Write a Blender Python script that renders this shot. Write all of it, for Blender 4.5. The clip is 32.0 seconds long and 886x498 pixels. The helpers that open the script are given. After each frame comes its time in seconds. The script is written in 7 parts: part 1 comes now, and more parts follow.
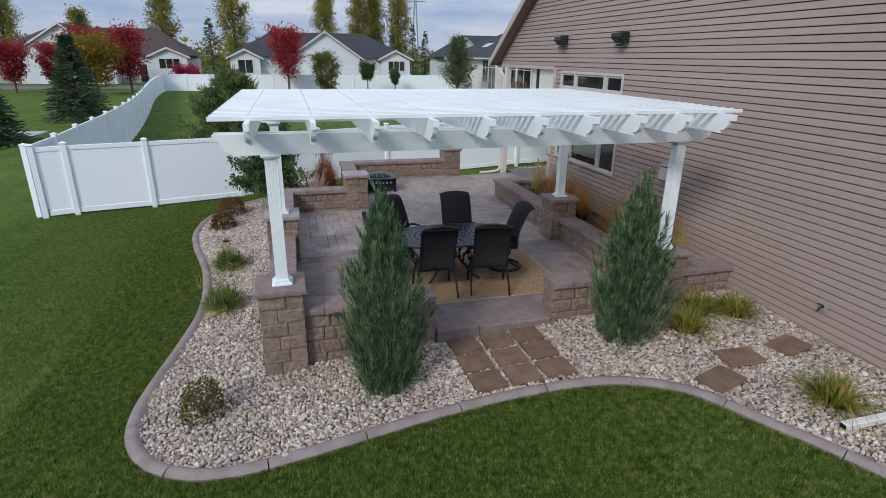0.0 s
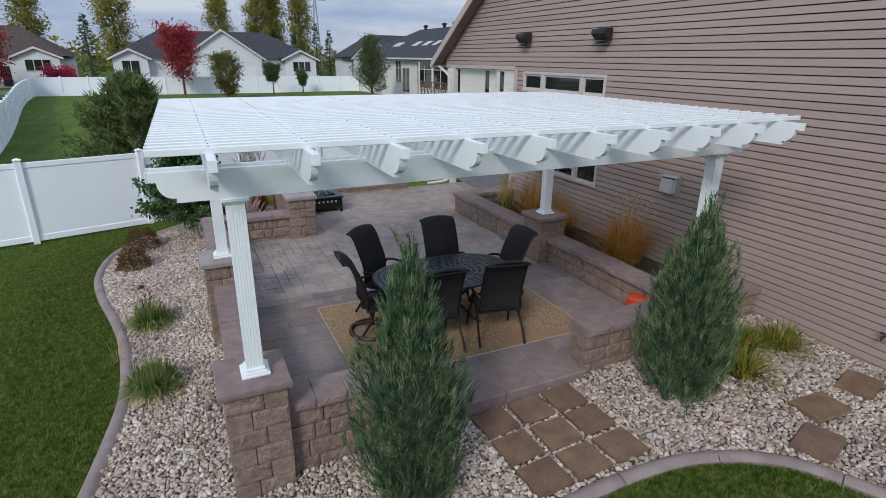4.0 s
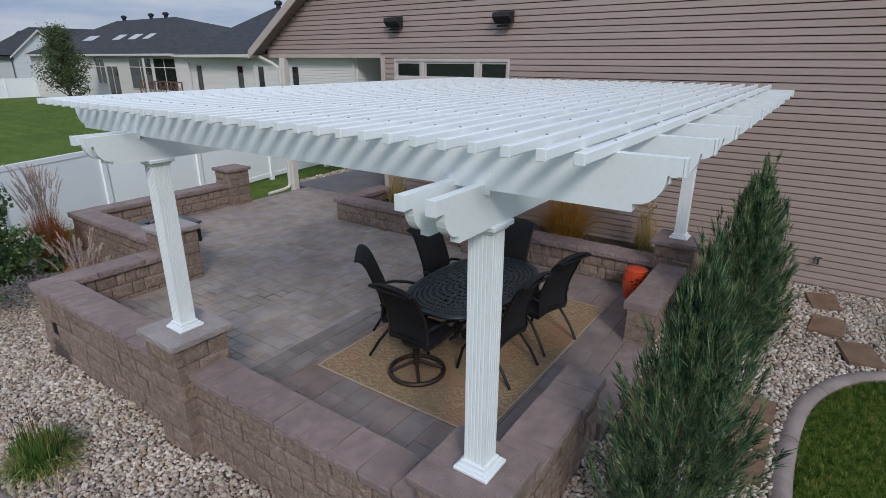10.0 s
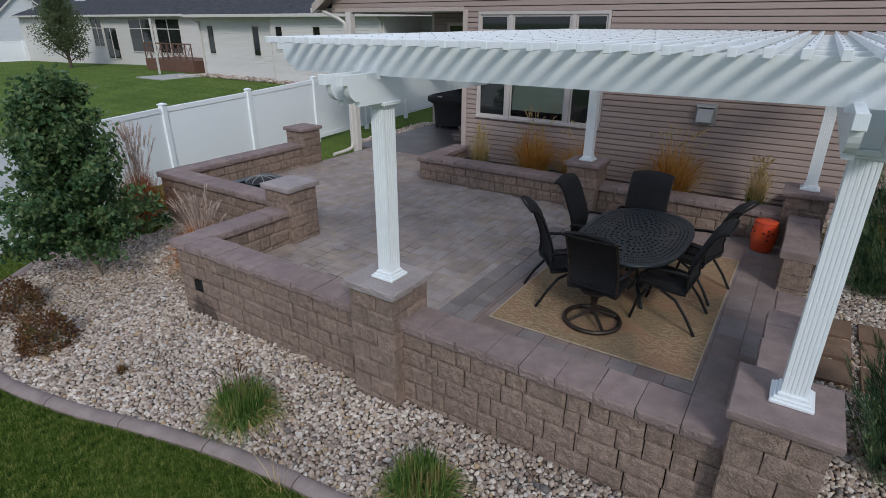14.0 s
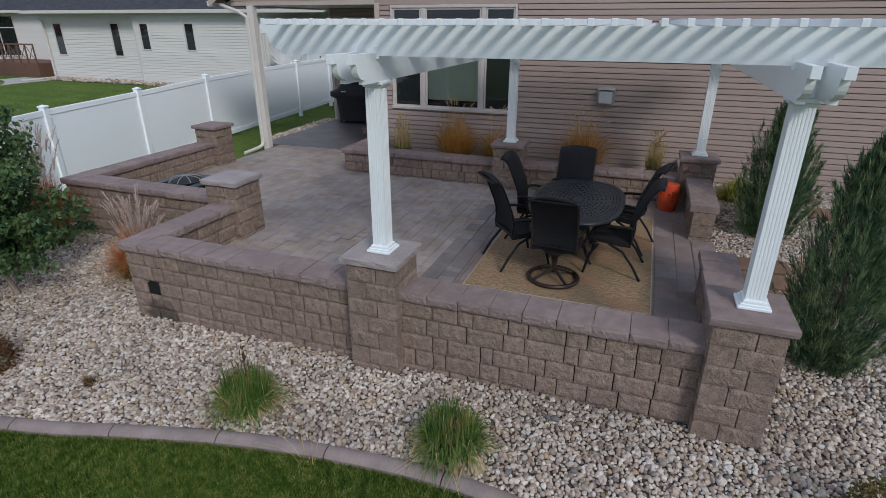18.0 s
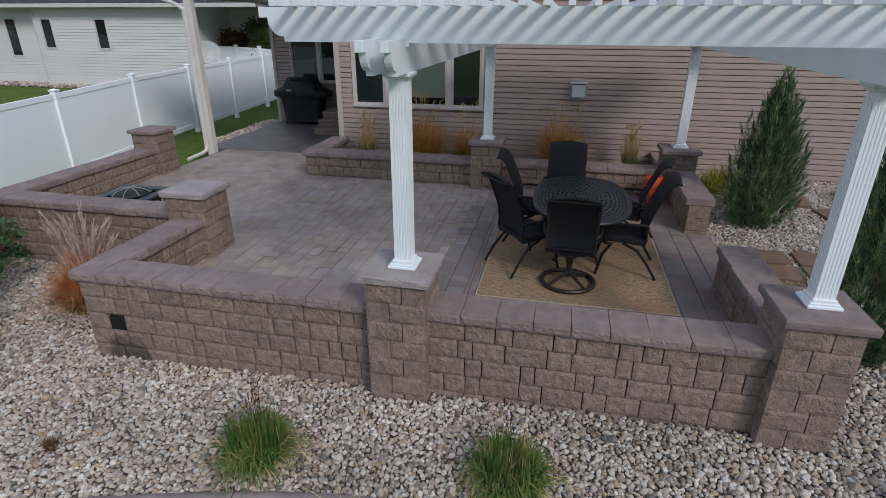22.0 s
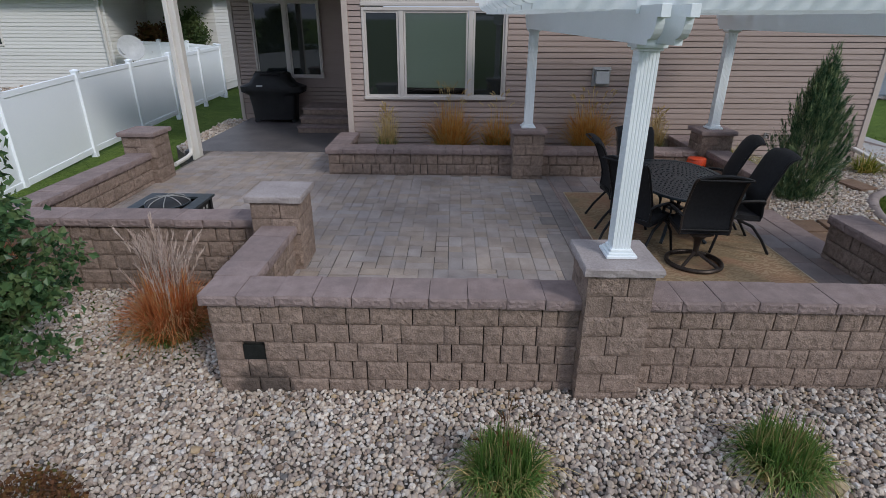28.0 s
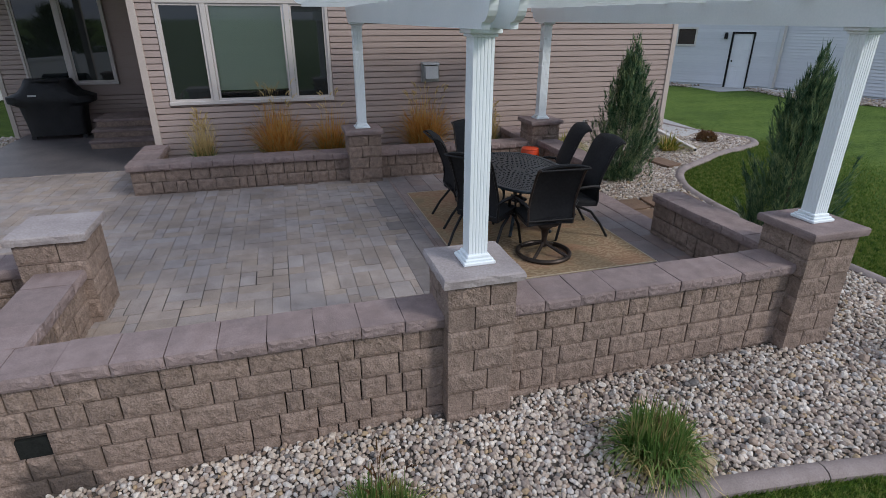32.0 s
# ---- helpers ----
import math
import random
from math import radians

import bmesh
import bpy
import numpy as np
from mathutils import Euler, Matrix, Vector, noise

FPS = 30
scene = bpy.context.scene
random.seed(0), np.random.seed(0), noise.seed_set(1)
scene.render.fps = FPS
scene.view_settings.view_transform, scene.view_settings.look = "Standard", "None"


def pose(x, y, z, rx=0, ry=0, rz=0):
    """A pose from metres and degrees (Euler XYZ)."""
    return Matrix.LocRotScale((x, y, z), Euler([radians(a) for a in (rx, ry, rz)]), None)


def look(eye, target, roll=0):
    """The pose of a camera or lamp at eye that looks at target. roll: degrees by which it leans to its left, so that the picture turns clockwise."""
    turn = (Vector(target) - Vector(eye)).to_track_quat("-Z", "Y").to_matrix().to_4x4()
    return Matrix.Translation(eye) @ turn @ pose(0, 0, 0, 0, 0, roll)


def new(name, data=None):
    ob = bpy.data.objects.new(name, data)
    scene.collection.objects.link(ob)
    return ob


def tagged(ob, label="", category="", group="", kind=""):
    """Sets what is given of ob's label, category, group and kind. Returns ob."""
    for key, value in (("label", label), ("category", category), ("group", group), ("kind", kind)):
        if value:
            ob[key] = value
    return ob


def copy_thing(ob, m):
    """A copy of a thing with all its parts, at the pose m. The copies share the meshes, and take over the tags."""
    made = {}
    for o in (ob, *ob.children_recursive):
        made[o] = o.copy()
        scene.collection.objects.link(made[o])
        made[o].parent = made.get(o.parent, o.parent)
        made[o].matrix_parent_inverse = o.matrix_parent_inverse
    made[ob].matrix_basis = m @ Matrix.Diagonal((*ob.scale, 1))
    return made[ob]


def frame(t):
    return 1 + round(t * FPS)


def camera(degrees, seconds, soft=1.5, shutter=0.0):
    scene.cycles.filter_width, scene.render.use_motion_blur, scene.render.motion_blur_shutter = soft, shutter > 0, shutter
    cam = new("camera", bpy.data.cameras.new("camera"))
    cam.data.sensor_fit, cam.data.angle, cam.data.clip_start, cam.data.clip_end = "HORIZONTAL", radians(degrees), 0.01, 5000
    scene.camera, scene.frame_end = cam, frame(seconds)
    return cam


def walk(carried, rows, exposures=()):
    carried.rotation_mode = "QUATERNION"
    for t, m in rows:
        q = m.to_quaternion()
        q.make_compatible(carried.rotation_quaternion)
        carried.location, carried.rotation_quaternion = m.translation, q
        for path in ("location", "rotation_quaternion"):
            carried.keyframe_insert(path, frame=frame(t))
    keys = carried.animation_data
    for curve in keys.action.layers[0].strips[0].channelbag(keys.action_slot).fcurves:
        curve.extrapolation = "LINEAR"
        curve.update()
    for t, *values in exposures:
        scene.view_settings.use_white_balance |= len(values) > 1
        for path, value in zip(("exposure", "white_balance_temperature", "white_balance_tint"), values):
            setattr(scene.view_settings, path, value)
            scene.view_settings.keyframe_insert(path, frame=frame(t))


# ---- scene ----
cam = camera(78.9, 32.0, soft=0.8)
METRES, EYE, TILT, LEAN, TURN = 13.64, 3.6, 0.0, 0.0, -15.6
ROWS = [
    (0.0, 0.0, 0.0, 0.0, 0.24, -19.61, -0.68),
    (0.5, -0.0105, 0.002, -0.0006, -1.2, -19.6, -0.66),
    (1.0, -0.0155, 0.0102, -0.0012, -3.27, -19.57, -0.63),
    (1.5, -0.0204, 0.0264, -0.0011, -7.65, -19.52, -0.56),
    (2.0, -0.0273, 0.0485, -0.0009, -8.77, -19.49, -0.55),
    (2.5, -0.0417, 0.0716, -0.0014, -9.29, -19.48, -0.54),
    (3.0, -0.0566, 0.0944, -0.0015, -9.45, -19.5, -0.54),
    (3.5, -0.0668, 0.1145, -0.0017, -9.59, -19.48, -0.55),
    (4.0, -0.078, 0.131, -0.0018, -9.65, -19.5, -0.55),
    (4.5, -0.0946, 0.147, -0.0032, -9.77, -19.51, -0.58),
    (6.5, -0.1602, 0.1971, -0.0107, -20.07, -19.56, -0.29),
    (7.0, -0.1774, 0.2101, -0.0123, -24.11, -19.54, -0.26),
    (7.5, -0.1948, 0.2251, -0.0139, -27.77, -19.52, -0.18),
    (8.0, -0.212, 0.2411, -0.0143, -30.43, -19.51, -0.16),
    (8.5, -0.2303, 0.2578, -0.0155, -33.34, -19.51, -0.13),
    (9.0, -0.2482, 0.2743, -0.0168, -35.84, -19.52, -0.07),
    (9.5, -0.2674, 0.291, -0.0175, -37.88, -19.55, -0.05),
    (10.0, -0.286, 0.3087, -0.0191, -39.34, -19.57, -0.06),
    (10.5, -0.3032, 0.3259, -0.0224, -40.13, -19.63, -0.07),
    (11.0, -0.3192, 0.3415, -0.0253, -40.73, -19.62, -0.04),
    (11.5, -0.3334, 0.3554, -0.0273, -41.0, -19.33, -0.03),
    (12.0, -0.3466, 0.3674, -0.0291, -41.06, -17.95, -0.04),
    (12.5, -0.3614, 0.3781, -0.0307, -41.04, -15.44, -0.07),
    (13.0, -0.3746, 0.3878, -0.031, -40.96, -15.62, -0.1),
    (13.5, -0.388, 0.3958, -0.0328, -40.88, -18.53, -0.14),
    (14.0, -0.4025, 0.4043, -0.0342, -40.81, -22.91, -0.07),
    (14.5, -0.418, 0.4119, -0.0349, -40.68, -22.95, -0.12),
    (16.5, -0.4576, 0.4243, -0.0393, -50.33, -22.92, 0.04),
    (17.0, -0.4638, 0.4244, -0.0405, -52.35, -22.94, 0.01),
    (17.5, -0.4706, 0.4287, -0.0423, -53.82, -22.92, -0.03),
    (18.0, -0.4769, 0.4368, -0.0434, -54.2, -22.94, -0.07),
    (18.5, -0.4812, 0.447, -0.0437, -54.73, -23.0, -0.06),
    (19.0, -0.4845, 0.4578, -0.0447, -54.98, -22.98, -0.1),
    (19.5, -0.4867, 0.4674, -0.0462, -55.14, -23.01, -0.11),
    (20.0, -0.4878, 0.4755, -0.0477, -55.47, -23.01, -0.14),
    (20.5, -0.4865, 0.4838, -0.0487, -57.19, -23.03, -0.1),
    (21.0, -0.4838, 0.4932, -0.0489, -59.2, -23.05, -0.09),
    (21.5, -0.4803, 0.5033, -0.0497, -60.8, -23.07, -0.1),
    (22.0, -0.4764, 0.5134, -0.0515, -62.05, -23.08, -0.13),
    (22.5, -0.4761, 0.5242, -0.0531, -62.87, -23.11, -0.1),
    (23.0, -0.48, 0.5373, -0.0549, -63.39, -23.15, -0.11),
    (23.5, -0.4879, 0.5527, -0.0562, -63.57, -23.12, -0.16),
    (24.0, -0.4985, 0.57, -0.0573, -63.62, -23.14, -0.22),
    (24.5, -0.5098, 0.5898, -0.0584, -63.69, -23.1, -0.24),
    (25.0, -0.5212, 0.6098, -0.0597, -63.76, -23.11, -0.27),
    (25.5, -0.5294, 0.6276, -0.0608, -63.85, -23.1, -0.29),
    (27.5, -0.5311, 0.6879, -0.0649, -70.47, -23.24, -0.22),
    (28.0, -0.5228, 0.6959, -0.0667, -73.23, -23.24, -0.22),
    (28.5, -0.5134, 0.7011, -0.0676, -74.18, -23.28, -0.23),
    (29.0, -0.5019, 0.7029, -0.0685, -74.27, -23.32, -0.26),
    (29.5, -0.4905, 0.7024, -0.0699, -75.32, -23.3, -0.27),
    (30.0, -0.4817, 0.7011, -0.0715, -77.83, -23.27, -0.24),
    (30.5, -0.4777, 0.7005, -0.0734, -80.14, -23.25, -0.23),
    (31.0, -0.4774, 0.7012, -0.0734, -82.97, -23.24, -0.22),
    (31.5, -0.479, 0.701, -0.0733, -86.36, -23.23, -0.16),
    (32.0, -0.4805, 0.7005, -0.0738, -90.51, -23.22, -0.1),
]
EXPOSURES = [(0, .03), (4, -.02), (7, -.09), (9, -.17), (13, -.23), (20, -.20), (22, -.21), (25, -.15), (28, -.10), (32, .06)]
walk(cam, [(t, pose(0, 0, EYE, TILT, LEAN, TURN) @ pose(METRES * x, METRES * y, METRES * z, 90 + pitch, roll, yaw)) for t, x, y, z, yaw, pitch, roll in ROWS], EXPOSURES)

# ---------------------------------------------------------------- light
SUN = Vector((-0.58, -0.58, 0.57)).normalized()
world = bpy.data.worlds.new("overcast_sky")
scene.world = world
world.use_nodes = True
wn, wl = world.node_tree.nodes, world.node_tree.links
wn.clear()
w_out = wn.new("ShaderNodeOutputWorld")
w_bg = wn.new("ShaderNodeBackground")
w_bg.inputs["Strength"].default_value = 0.135
w_sky = wn.new("ShaderNodeTexSky")
w_sky.sky_type = "NISHITA"
w_sky.sun_disc = False
w_sky.sun_elevation = math.asin(SUN.z)
w_sky.sun_rotation = math.atan2(SUN.x, SUN.y)
w_sky.air_density, w_sky.dust_density, w_sky.ozone_density = 1.0, 2.0, 1.0
w_tc = wn.new("ShaderNodeTexCoord")
w_map = wn.new("ShaderNodeMapping")
w_map.inputs["Scale"].default_value = (1.6, 1.6, 9.0)
w_noise = wn.new("ShaderNodeTexNoise")
w_noise.inputs["Scale"].default_value = 2.1
w_noise.inputs["Detail"].default_value = 7
w_noise.inputs["Roughness"].default_value = 0.55
w_ramp = wn.new("ShaderNodeValToRGB")
w_ramp.color_ramp.elements[0].position, w_ramp.color_ramp.elements[0].color = 0.36, (2.9, 3.95, 6.1, 1)
w_ramp.color_ramp.elements[1].position, w_ramp.color_ramp.elements[1].color = 0.66, (6.05, 6.55, 7.75, 1)
w_mix = wn.new("ShaderNodeMix")
w_mix.data_type = "RGBA"
w_mix.inputs[0].default_value = 0.88
wl.new(w_tc.outputs["Generated"], w_map.inputs["Vector"])
wl.new(w_map.outputs[0], w_noise.inputs["Vector"])
wl.new(w_noise.outputs["Fac"], w_ramp.inputs[0])
wl.new(w_sky.outputs[0], w_mix.inputs[6])
wl.new(w_ramp.outputs[0], w_mix.inputs[7])
w_sep = wn.new("ShaderNodeSeparateXYZ")
w_up = wn.new("ShaderNodeMapRange")
w_up.inputs["From Min"].default_value, w_up.inputs["From Max"].default_value = 0.0, 0.75
w_up.inputs["To Min"].default_value, w_up.inputs["To Max"].default_value = 0.72, 1.16
w_mul = wn.new("ShaderNodeVectorMath")
w_mul.operation = "SCALE"
wl.new(w_tc.outputs["Generated"], w_sep.inputs[0])
wl.new(w_sep.outputs["Z"], w_up.inputs["Value"])
wl.new(w_mix.outputs[2], w_mul.inputs[0])
wl.new(w_up.outputs[0], w_mul.inputs["Scale"])
wl.new(w_mul.outputs[0], w_bg.inputs["Color"])
wl.new(w_bg.outputs[0], w_out.inputs["Surface"])
sun_data = bpy.data.lights.new("sun", "SUN")
sun_data.energy, sun_data.angle, sun_data.color = 1.85, radians(13), (1.0, 0.975, 0.945)
sun = new("sun", sun_data)
sun.matrix_basis = look((0, 0, 30), Vector((0, 0, 30)) - SUN)

# ---------------------------------------------------------------- materials
def shader(name, rough=0.7, metal=0.0, spec=0.3):
    m = bpy.data.materials.new(name)
    m.use_nodes = True
    b = m.node_tree.nodes["Principled BSDF"]
    b.inputs["Roughness"].default_value, b.inputs["Metallic"].default_value = rough, metal
    b.inputs["Specular IOR Level"].default_value = spec
    return m, m.node_tree.nodes, m.node_tree.links, b


def noisy(name, c0, c1, scale=4.0, rough=0.75, bump=0.3, fine=60.0, bump_dist=0.01, random_amt=0.0, island=False, metal=0.0, spec=0.3,
          stain=0.0, stain_col=(0.05, 0.045, 0.04), stain_scale=1.2, stretch=(1, 1, 1), hue=0.0):
    """Two scales of noise between two base colours, with relief, stains and a tint from piece to piece."""
    m, n, l, b = shader(name, rough, metal, spec)
    tc = n.new("ShaderNodeTexCoord")
    mp = n.new("ShaderNodeMapping")
    mp.inputs["Scale"].default_value = stretch
    geo = n.new("ShaderNodeNewGeometry")
    l.new(geo.outputs["Position"], mp.inputs["Vector"])
    n1 = n.new("ShaderNodeTexNoise")
    n1.inputs["Scale"].default_value, n1.inputs["Detail"].default_value = scale, 6
    n2 = n.new("ShaderNodeTexNoise")
    n2.inputs["Scale"].default_value, n2.inputs["Detail"].default_value = fine, 4
    l.new(mp.outputs[0], n1.inputs["Vector"])
    l.new(mp.outputs[0], n2.inputs["Vector"])
    add = n.new("ShaderNodeMath")
    add.operation = "ADD"
    l.new(n1.outputs["Fac"], add.inputs[0])
    l.new(n2.outputs["Fac"], add.inputs[1])
    ramp = n.new("ShaderNodeMapRange")
    ramp.inputs["From Min"].default_value, ramp.inputs["From Max"].default_value = 0.72, 1.28
    l.new(add.outputs[0], ramp.inputs["Value"])
    mix = n.new("ShaderNodeMix")
    mix.data_type = "RGBA"
    mix.inputs[6].default_value, mix.inputs[7].default_value = (*c0, 1), (*c1, 1)
    l.new(ramp.outputs[0], mix.inputs[0])
    col = mix.outputs[2]
    if random_amt:
        src = geo.outputs["Random Per Island"] if island else n.new("ShaderNodeObjectInfo").outputs["Random"]
        hsv = n.new("ShaderNodeHueSaturation")
        mr = n.new("ShaderNodeMapRange")
        mr.inputs["To Min"].default_value, mr.inputs["To Max"].default_value = 1 - random_amt, 1 + random_amt
        l.new(src, mr.inputs["Value"])
        l.new(mr.outputs[0], hsv.inputs["Value"])
        l.new(col, hsv.inputs["Color"])
        if hue:
            wnz = n.new("ShaderNodeTexWhiteNoise")
            wnz.noise_dimensions = "1D"
            l.new(src, wnz.inputs["W"])
            mr2 = n.new("ShaderNodeMapRange")
            mr2.inputs["To Min"].default_value, mr2.inputs["To Max"].default_value = 0.5 - hue, 0.5 + hue
            l.new(wnz.outputs["Value"], mr2.inputs["Value"])
            l.new(mr2.outputs[0], hsv.inputs["Hue"])
            mr3 = n.new("ShaderNodeMapRange")
            mr3.inputs["To Min"].default_value, mr3.inputs["To Max"].default_value = 0.6, 1.25
            l.new(wnz.outputs["Value"], mr3.inputs["Value"])
            l.new(mr3.outputs[0], hsv.inputs["Saturation"])
        col = hsv.outputs[0]
    if stain:
        n3 = n.new("ShaderNodeTexNoise")
        n3.inputs["Scale"].default_value, n3.inputs["Detail"].default_value = stain_scale, 7
        l.new(geo.outputs["Position"], n3.inputs["Vector"])
        mr = n.new("ShaderNodeMapRange")
        mr.inputs["From Min"].default_value, mr.inputs["From Max"].default_value = 0.5, 0.72
        mr.inputs["To Max"].default_value = stain
        l.new(n3.outputs["Fac"], mr.inputs["Value"])
        mx = n.new("ShaderNodeMix")
        mx.data_type = "RGBA"
        mx.inputs[7].default_value = (*stain_col, 1)
        l.new(mr.outputs[0], mx.inputs[0])
        l.new(col, mx.inputs[6])
        col = mx.outputs[2]
    l.new(col, b.inputs["Base Color"])
    if bump:
        bp = n.new("ShaderNodeBump")
        bp.inputs["Strength"].default_value, bp.inputs["Distance"].default_value = bump, bump_dist
        l.new(add.outputs[0], bp.inputs["Height"])
        l.new(bp.outputs[0], b.inputs["Normal"])
    return m


def leafy(name, cols, rough=0.6, trans=0.25, clump=5.0):
    """Foliage whose colour runs through a few tints from leaf to leaf, with light coming through."""
    m, n, l, b = shader(name, rough, 0, 0.25)
    geo = n.new("ShaderNodeNewGeometry")
    ramp = n.new("ShaderNodeValToRGB")
    els = ramp.color_ramp.elements
    while len(els) < len(cols):
        els.new(0.5)
    for i, c in enumerate(cols):
        els[i].position, els[i].color = i / max(1, len(cols) - 1), (*c, 1)
    nz = n.new("ShaderNodeTexNoise")
    nz.inputs["Scale"].default_value, nz.inputs["Detail"].default_value = clump, 3
    l.new(geo.outputs["Position"], nz.inputs["Vector"])
    sp = n.new("ShaderNodeMath")
    sp.operation = "MULTIPLY_ADD"
    sp.inputs[1].default_value, sp.inputs[2].default_value = 2.2, -0.80
    l.new(nz.outputs["Fac"], sp.inputs[0])
    ad = n.new("ShaderNodeMath")
    ad.operation = "MULTIPLY_ADD"
    ad.inputs[1].default_value = 0.6
    l.new(geo.outputs["Random Per Island"], ad.inputs[0])
    l.new(sp.outputs[0], ad.inputs[2])
    l.new(ad.outputs[0], ramp.inputs[0])
    l.new(ramp.outputs[0], b.inputs["Base Color"])
    tr = n.new("ShaderNodeBsdfTranslucent")
    l.new(ramp.outputs[0], tr.inputs["Color"])
    mix = n.new("ShaderNodeMixShader")
    mix.inputs[0].default_value = trans
    l.new(b.outputs[0], mix.inputs[1])
    l.new(tr.outputs[0], mix.inputs[2])
    l.new(mix.outputs[0], n["Material Output"].inputs["Surface"])
    return m


def lawn_material():
    """Mown turf: mottled greens at three scales, faint mowing bands, straw-coloured patches."""
    m, n, l, b = shader("lawn", 0.95, 0, 0.1)
    geo = n.new("ShaderNodeNewGeometry")
    heights = []
    for s, d in ((0.5, 6), (7.0, 7), (60.0, 5)):
        t = n.new("ShaderNodeTexNoise")
        t.inputs["Scale"].default_value, t.inputs["Detail"].default_value = s, d
        l.new(geo.outputs["Position"], t.inputs["Vector"])
        heights.append(t)
    wv = n.new("ShaderNodeTexWave")
    wv.inputs["Scale"].default_value, wv.inputs["Distortion"].default_value = 0.32, 1.2
    l.new(geo.outputs["Position"], wv.inputs["Vector"])
    total = None
    for src, k in ((heights[0].outputs["Fac"], 1.2), (heights[1].outputs["Fac"], 1.5), (heights[2].outputs["Fac"], 1.7), (wv.outputs["Fac"], 0.16)):
        a = n.new("ShaderNodeMath")
        a.operation = "MULTIPLY_ADD"
        a.inputs[1].default_value = k
        l.new(src, a.inputs[0])
        if total is None:
            a.inputs[2].default_value = -1.86
        else:
            l.new(total, a.inputs[2])
        total = a.outputs[0]
    ra = n.new("ShaderNodeValToRGB")
    els = ra.color_ramp.elements
    els.new(0.5)
    els[0].position, els[0].color = 0.08, (0.022, 0.048, 0.008, 1)
    els[1].position, els[1].color = 0.50, (0.048, 0.090, 0.013, 1)
    els[2].position, els[2].color = 0.95, (0.112, 0.145, 0.034, 1)
    l.new(total, ra.inputs[0])
    l.new(ra.outputs[0], b.inputs["Base Color"])
    bp = n.new("ShaderNodeBump")
    bp.inputs["Strength"].default_value, bp.inputs["Distance"].default_value = 0.8, 0.03
    l.new(heights[2].outputs["Fac"], bp.inputs["Height"])
    l.new(bp.outputs[0], b.inputs["Normal"])
    b.inputs["Sheen Weight"].default_value, b.inputs["Sheen Roughness"].default_value = 0.20, 0.45
    b.inputs["Sheen Tint"].default_value = (0.60, 0.80, 0.22, 1)
    return m


def stone_material():
    """Washed river rock: each pebble its own cream, tan, grey or rusty tint with a fine speckle."""
    m, n, l, b = shader("river_rock", 0.75, 0, 0.3)
    geo = n.new("ShaderNodeNewGeometry")
    ra = n.new("ShaderNodeValToRGB")
    ra.color_ramp.interpolation = "CONSTANT"
    els = ra.color_ramp.elements
    tints = ((0.0, (0.578, 0.494, 0.411)), (0.14, (0.421, 0.342, 0.286)), (0.27, (0.519, 0.420, 0.334)), (0.40, (0.725, 0.651, 0.567)), (0.52, (0.304, 0.244, 0.208)), (0.62, (0.539, 0.455, 0.383)),
             (0.73, (0.382, 0.288, 0.222)), (0.82, (0.598, 0.548, 0.504)), (0.90, (0.461, 0.338, 0.208)), (0.935, (0.245, 0.176, 0.131)), (0.975, (0.186, 0.171, 0.160)))
    while len(els) < len(tints):
        els.new(0.5)
    for e, (p, c) in zip(els, tints):
        e.position, e.color = p, (*c, 1)
    l.new(geo.outputs["Random Per Island"], ra.inputs[0])
    n1 = n.new("ShaderNodeTexNoise")
    n1.inputs["Scale"].default_value, n1.inputs["Detail"].default_value = 70, 5
    n2 = n.new("ShaderNodeTexNoise")
    n2.inputs["Scale"].default_value, n2.inputs["Detail"].default_value = 1.4, 4
    for t in (n1, n2):
        l.new(geo.outputs["Position"], t.inputs["Vector"])
    ad = n.new("ShaderNodeMath")
    ad.operation = "ADD"
    l.new(n1.outputs["Fac"], ad.inputs[0])
    l.new(n2.outputs["Fac"], ad.inputs[1])
    mr = n.new("ShaderNodeMapRange")
    mr.inputs["From Min"].default_value, mr.inputs["From Max"].default_value = 0.6, 1.4
    mr.inputs["To Min"].default_value, mr.inputs["To Max"].default_value = 0.58, 1.08
    l.new(ad.outputs[0], mr.inputs["Value"])
    hs = n.new("ShaderNodeHueSaturation")
    l.new(mr.outputs[0], hs.inputs["Value"])
    l.new(ra.outputs[0], hs.inputs["Color"])
    l.new(hs.outputs[0], b.inputs["Base Color"])
    bp = n.new("ShaderNodeBump")
    bp.inputs["Strength"].default_value, bp.inputs["Distance"].default_value = 0.3, 0.004
    l.new(n1.outputs["Fac"], bp.inputs["Height"])
    l.new(bp.outputs[0], b.inputs["Normal"])
    return m


M_LAWN = lawn_material()
M_STONE = stone_material()
M_BLADE = leafy("grass_blades", [(0.020, 0.055, 0.008), (0.065, 0.126, 0.016), (0.130, 0.200, 0.029), (0.27, 0.28, 0.085)], 0.6, 0.38, 14.0)
M_SOILBED = noisy("bed_under_stones", (0.055, 0.045, 0.037), (0.14, 0.118, 0.095), 20, 0.95, 0.6, 120)
M_KERB = noisy("stamped_edging", (0.21, 0.165, 0.150), (0.31, 0.255, 0.235), 6, 0.8, 0.35, 90, 0.006, stain=0.4, stain_col=(0.12, 0.10, 0.09), stain_scale=2.5)
M_BLOCK = noisy("split_face_block", (0.168, 0.122, 0.096), (0.336, 0.252, 0.205), 14, 0.92, 1.0, 70, 0.012, random_amt=0.09, stain=0.3, stain_col=(0.120, 0.092, 0.078), stain_scale=2.2)


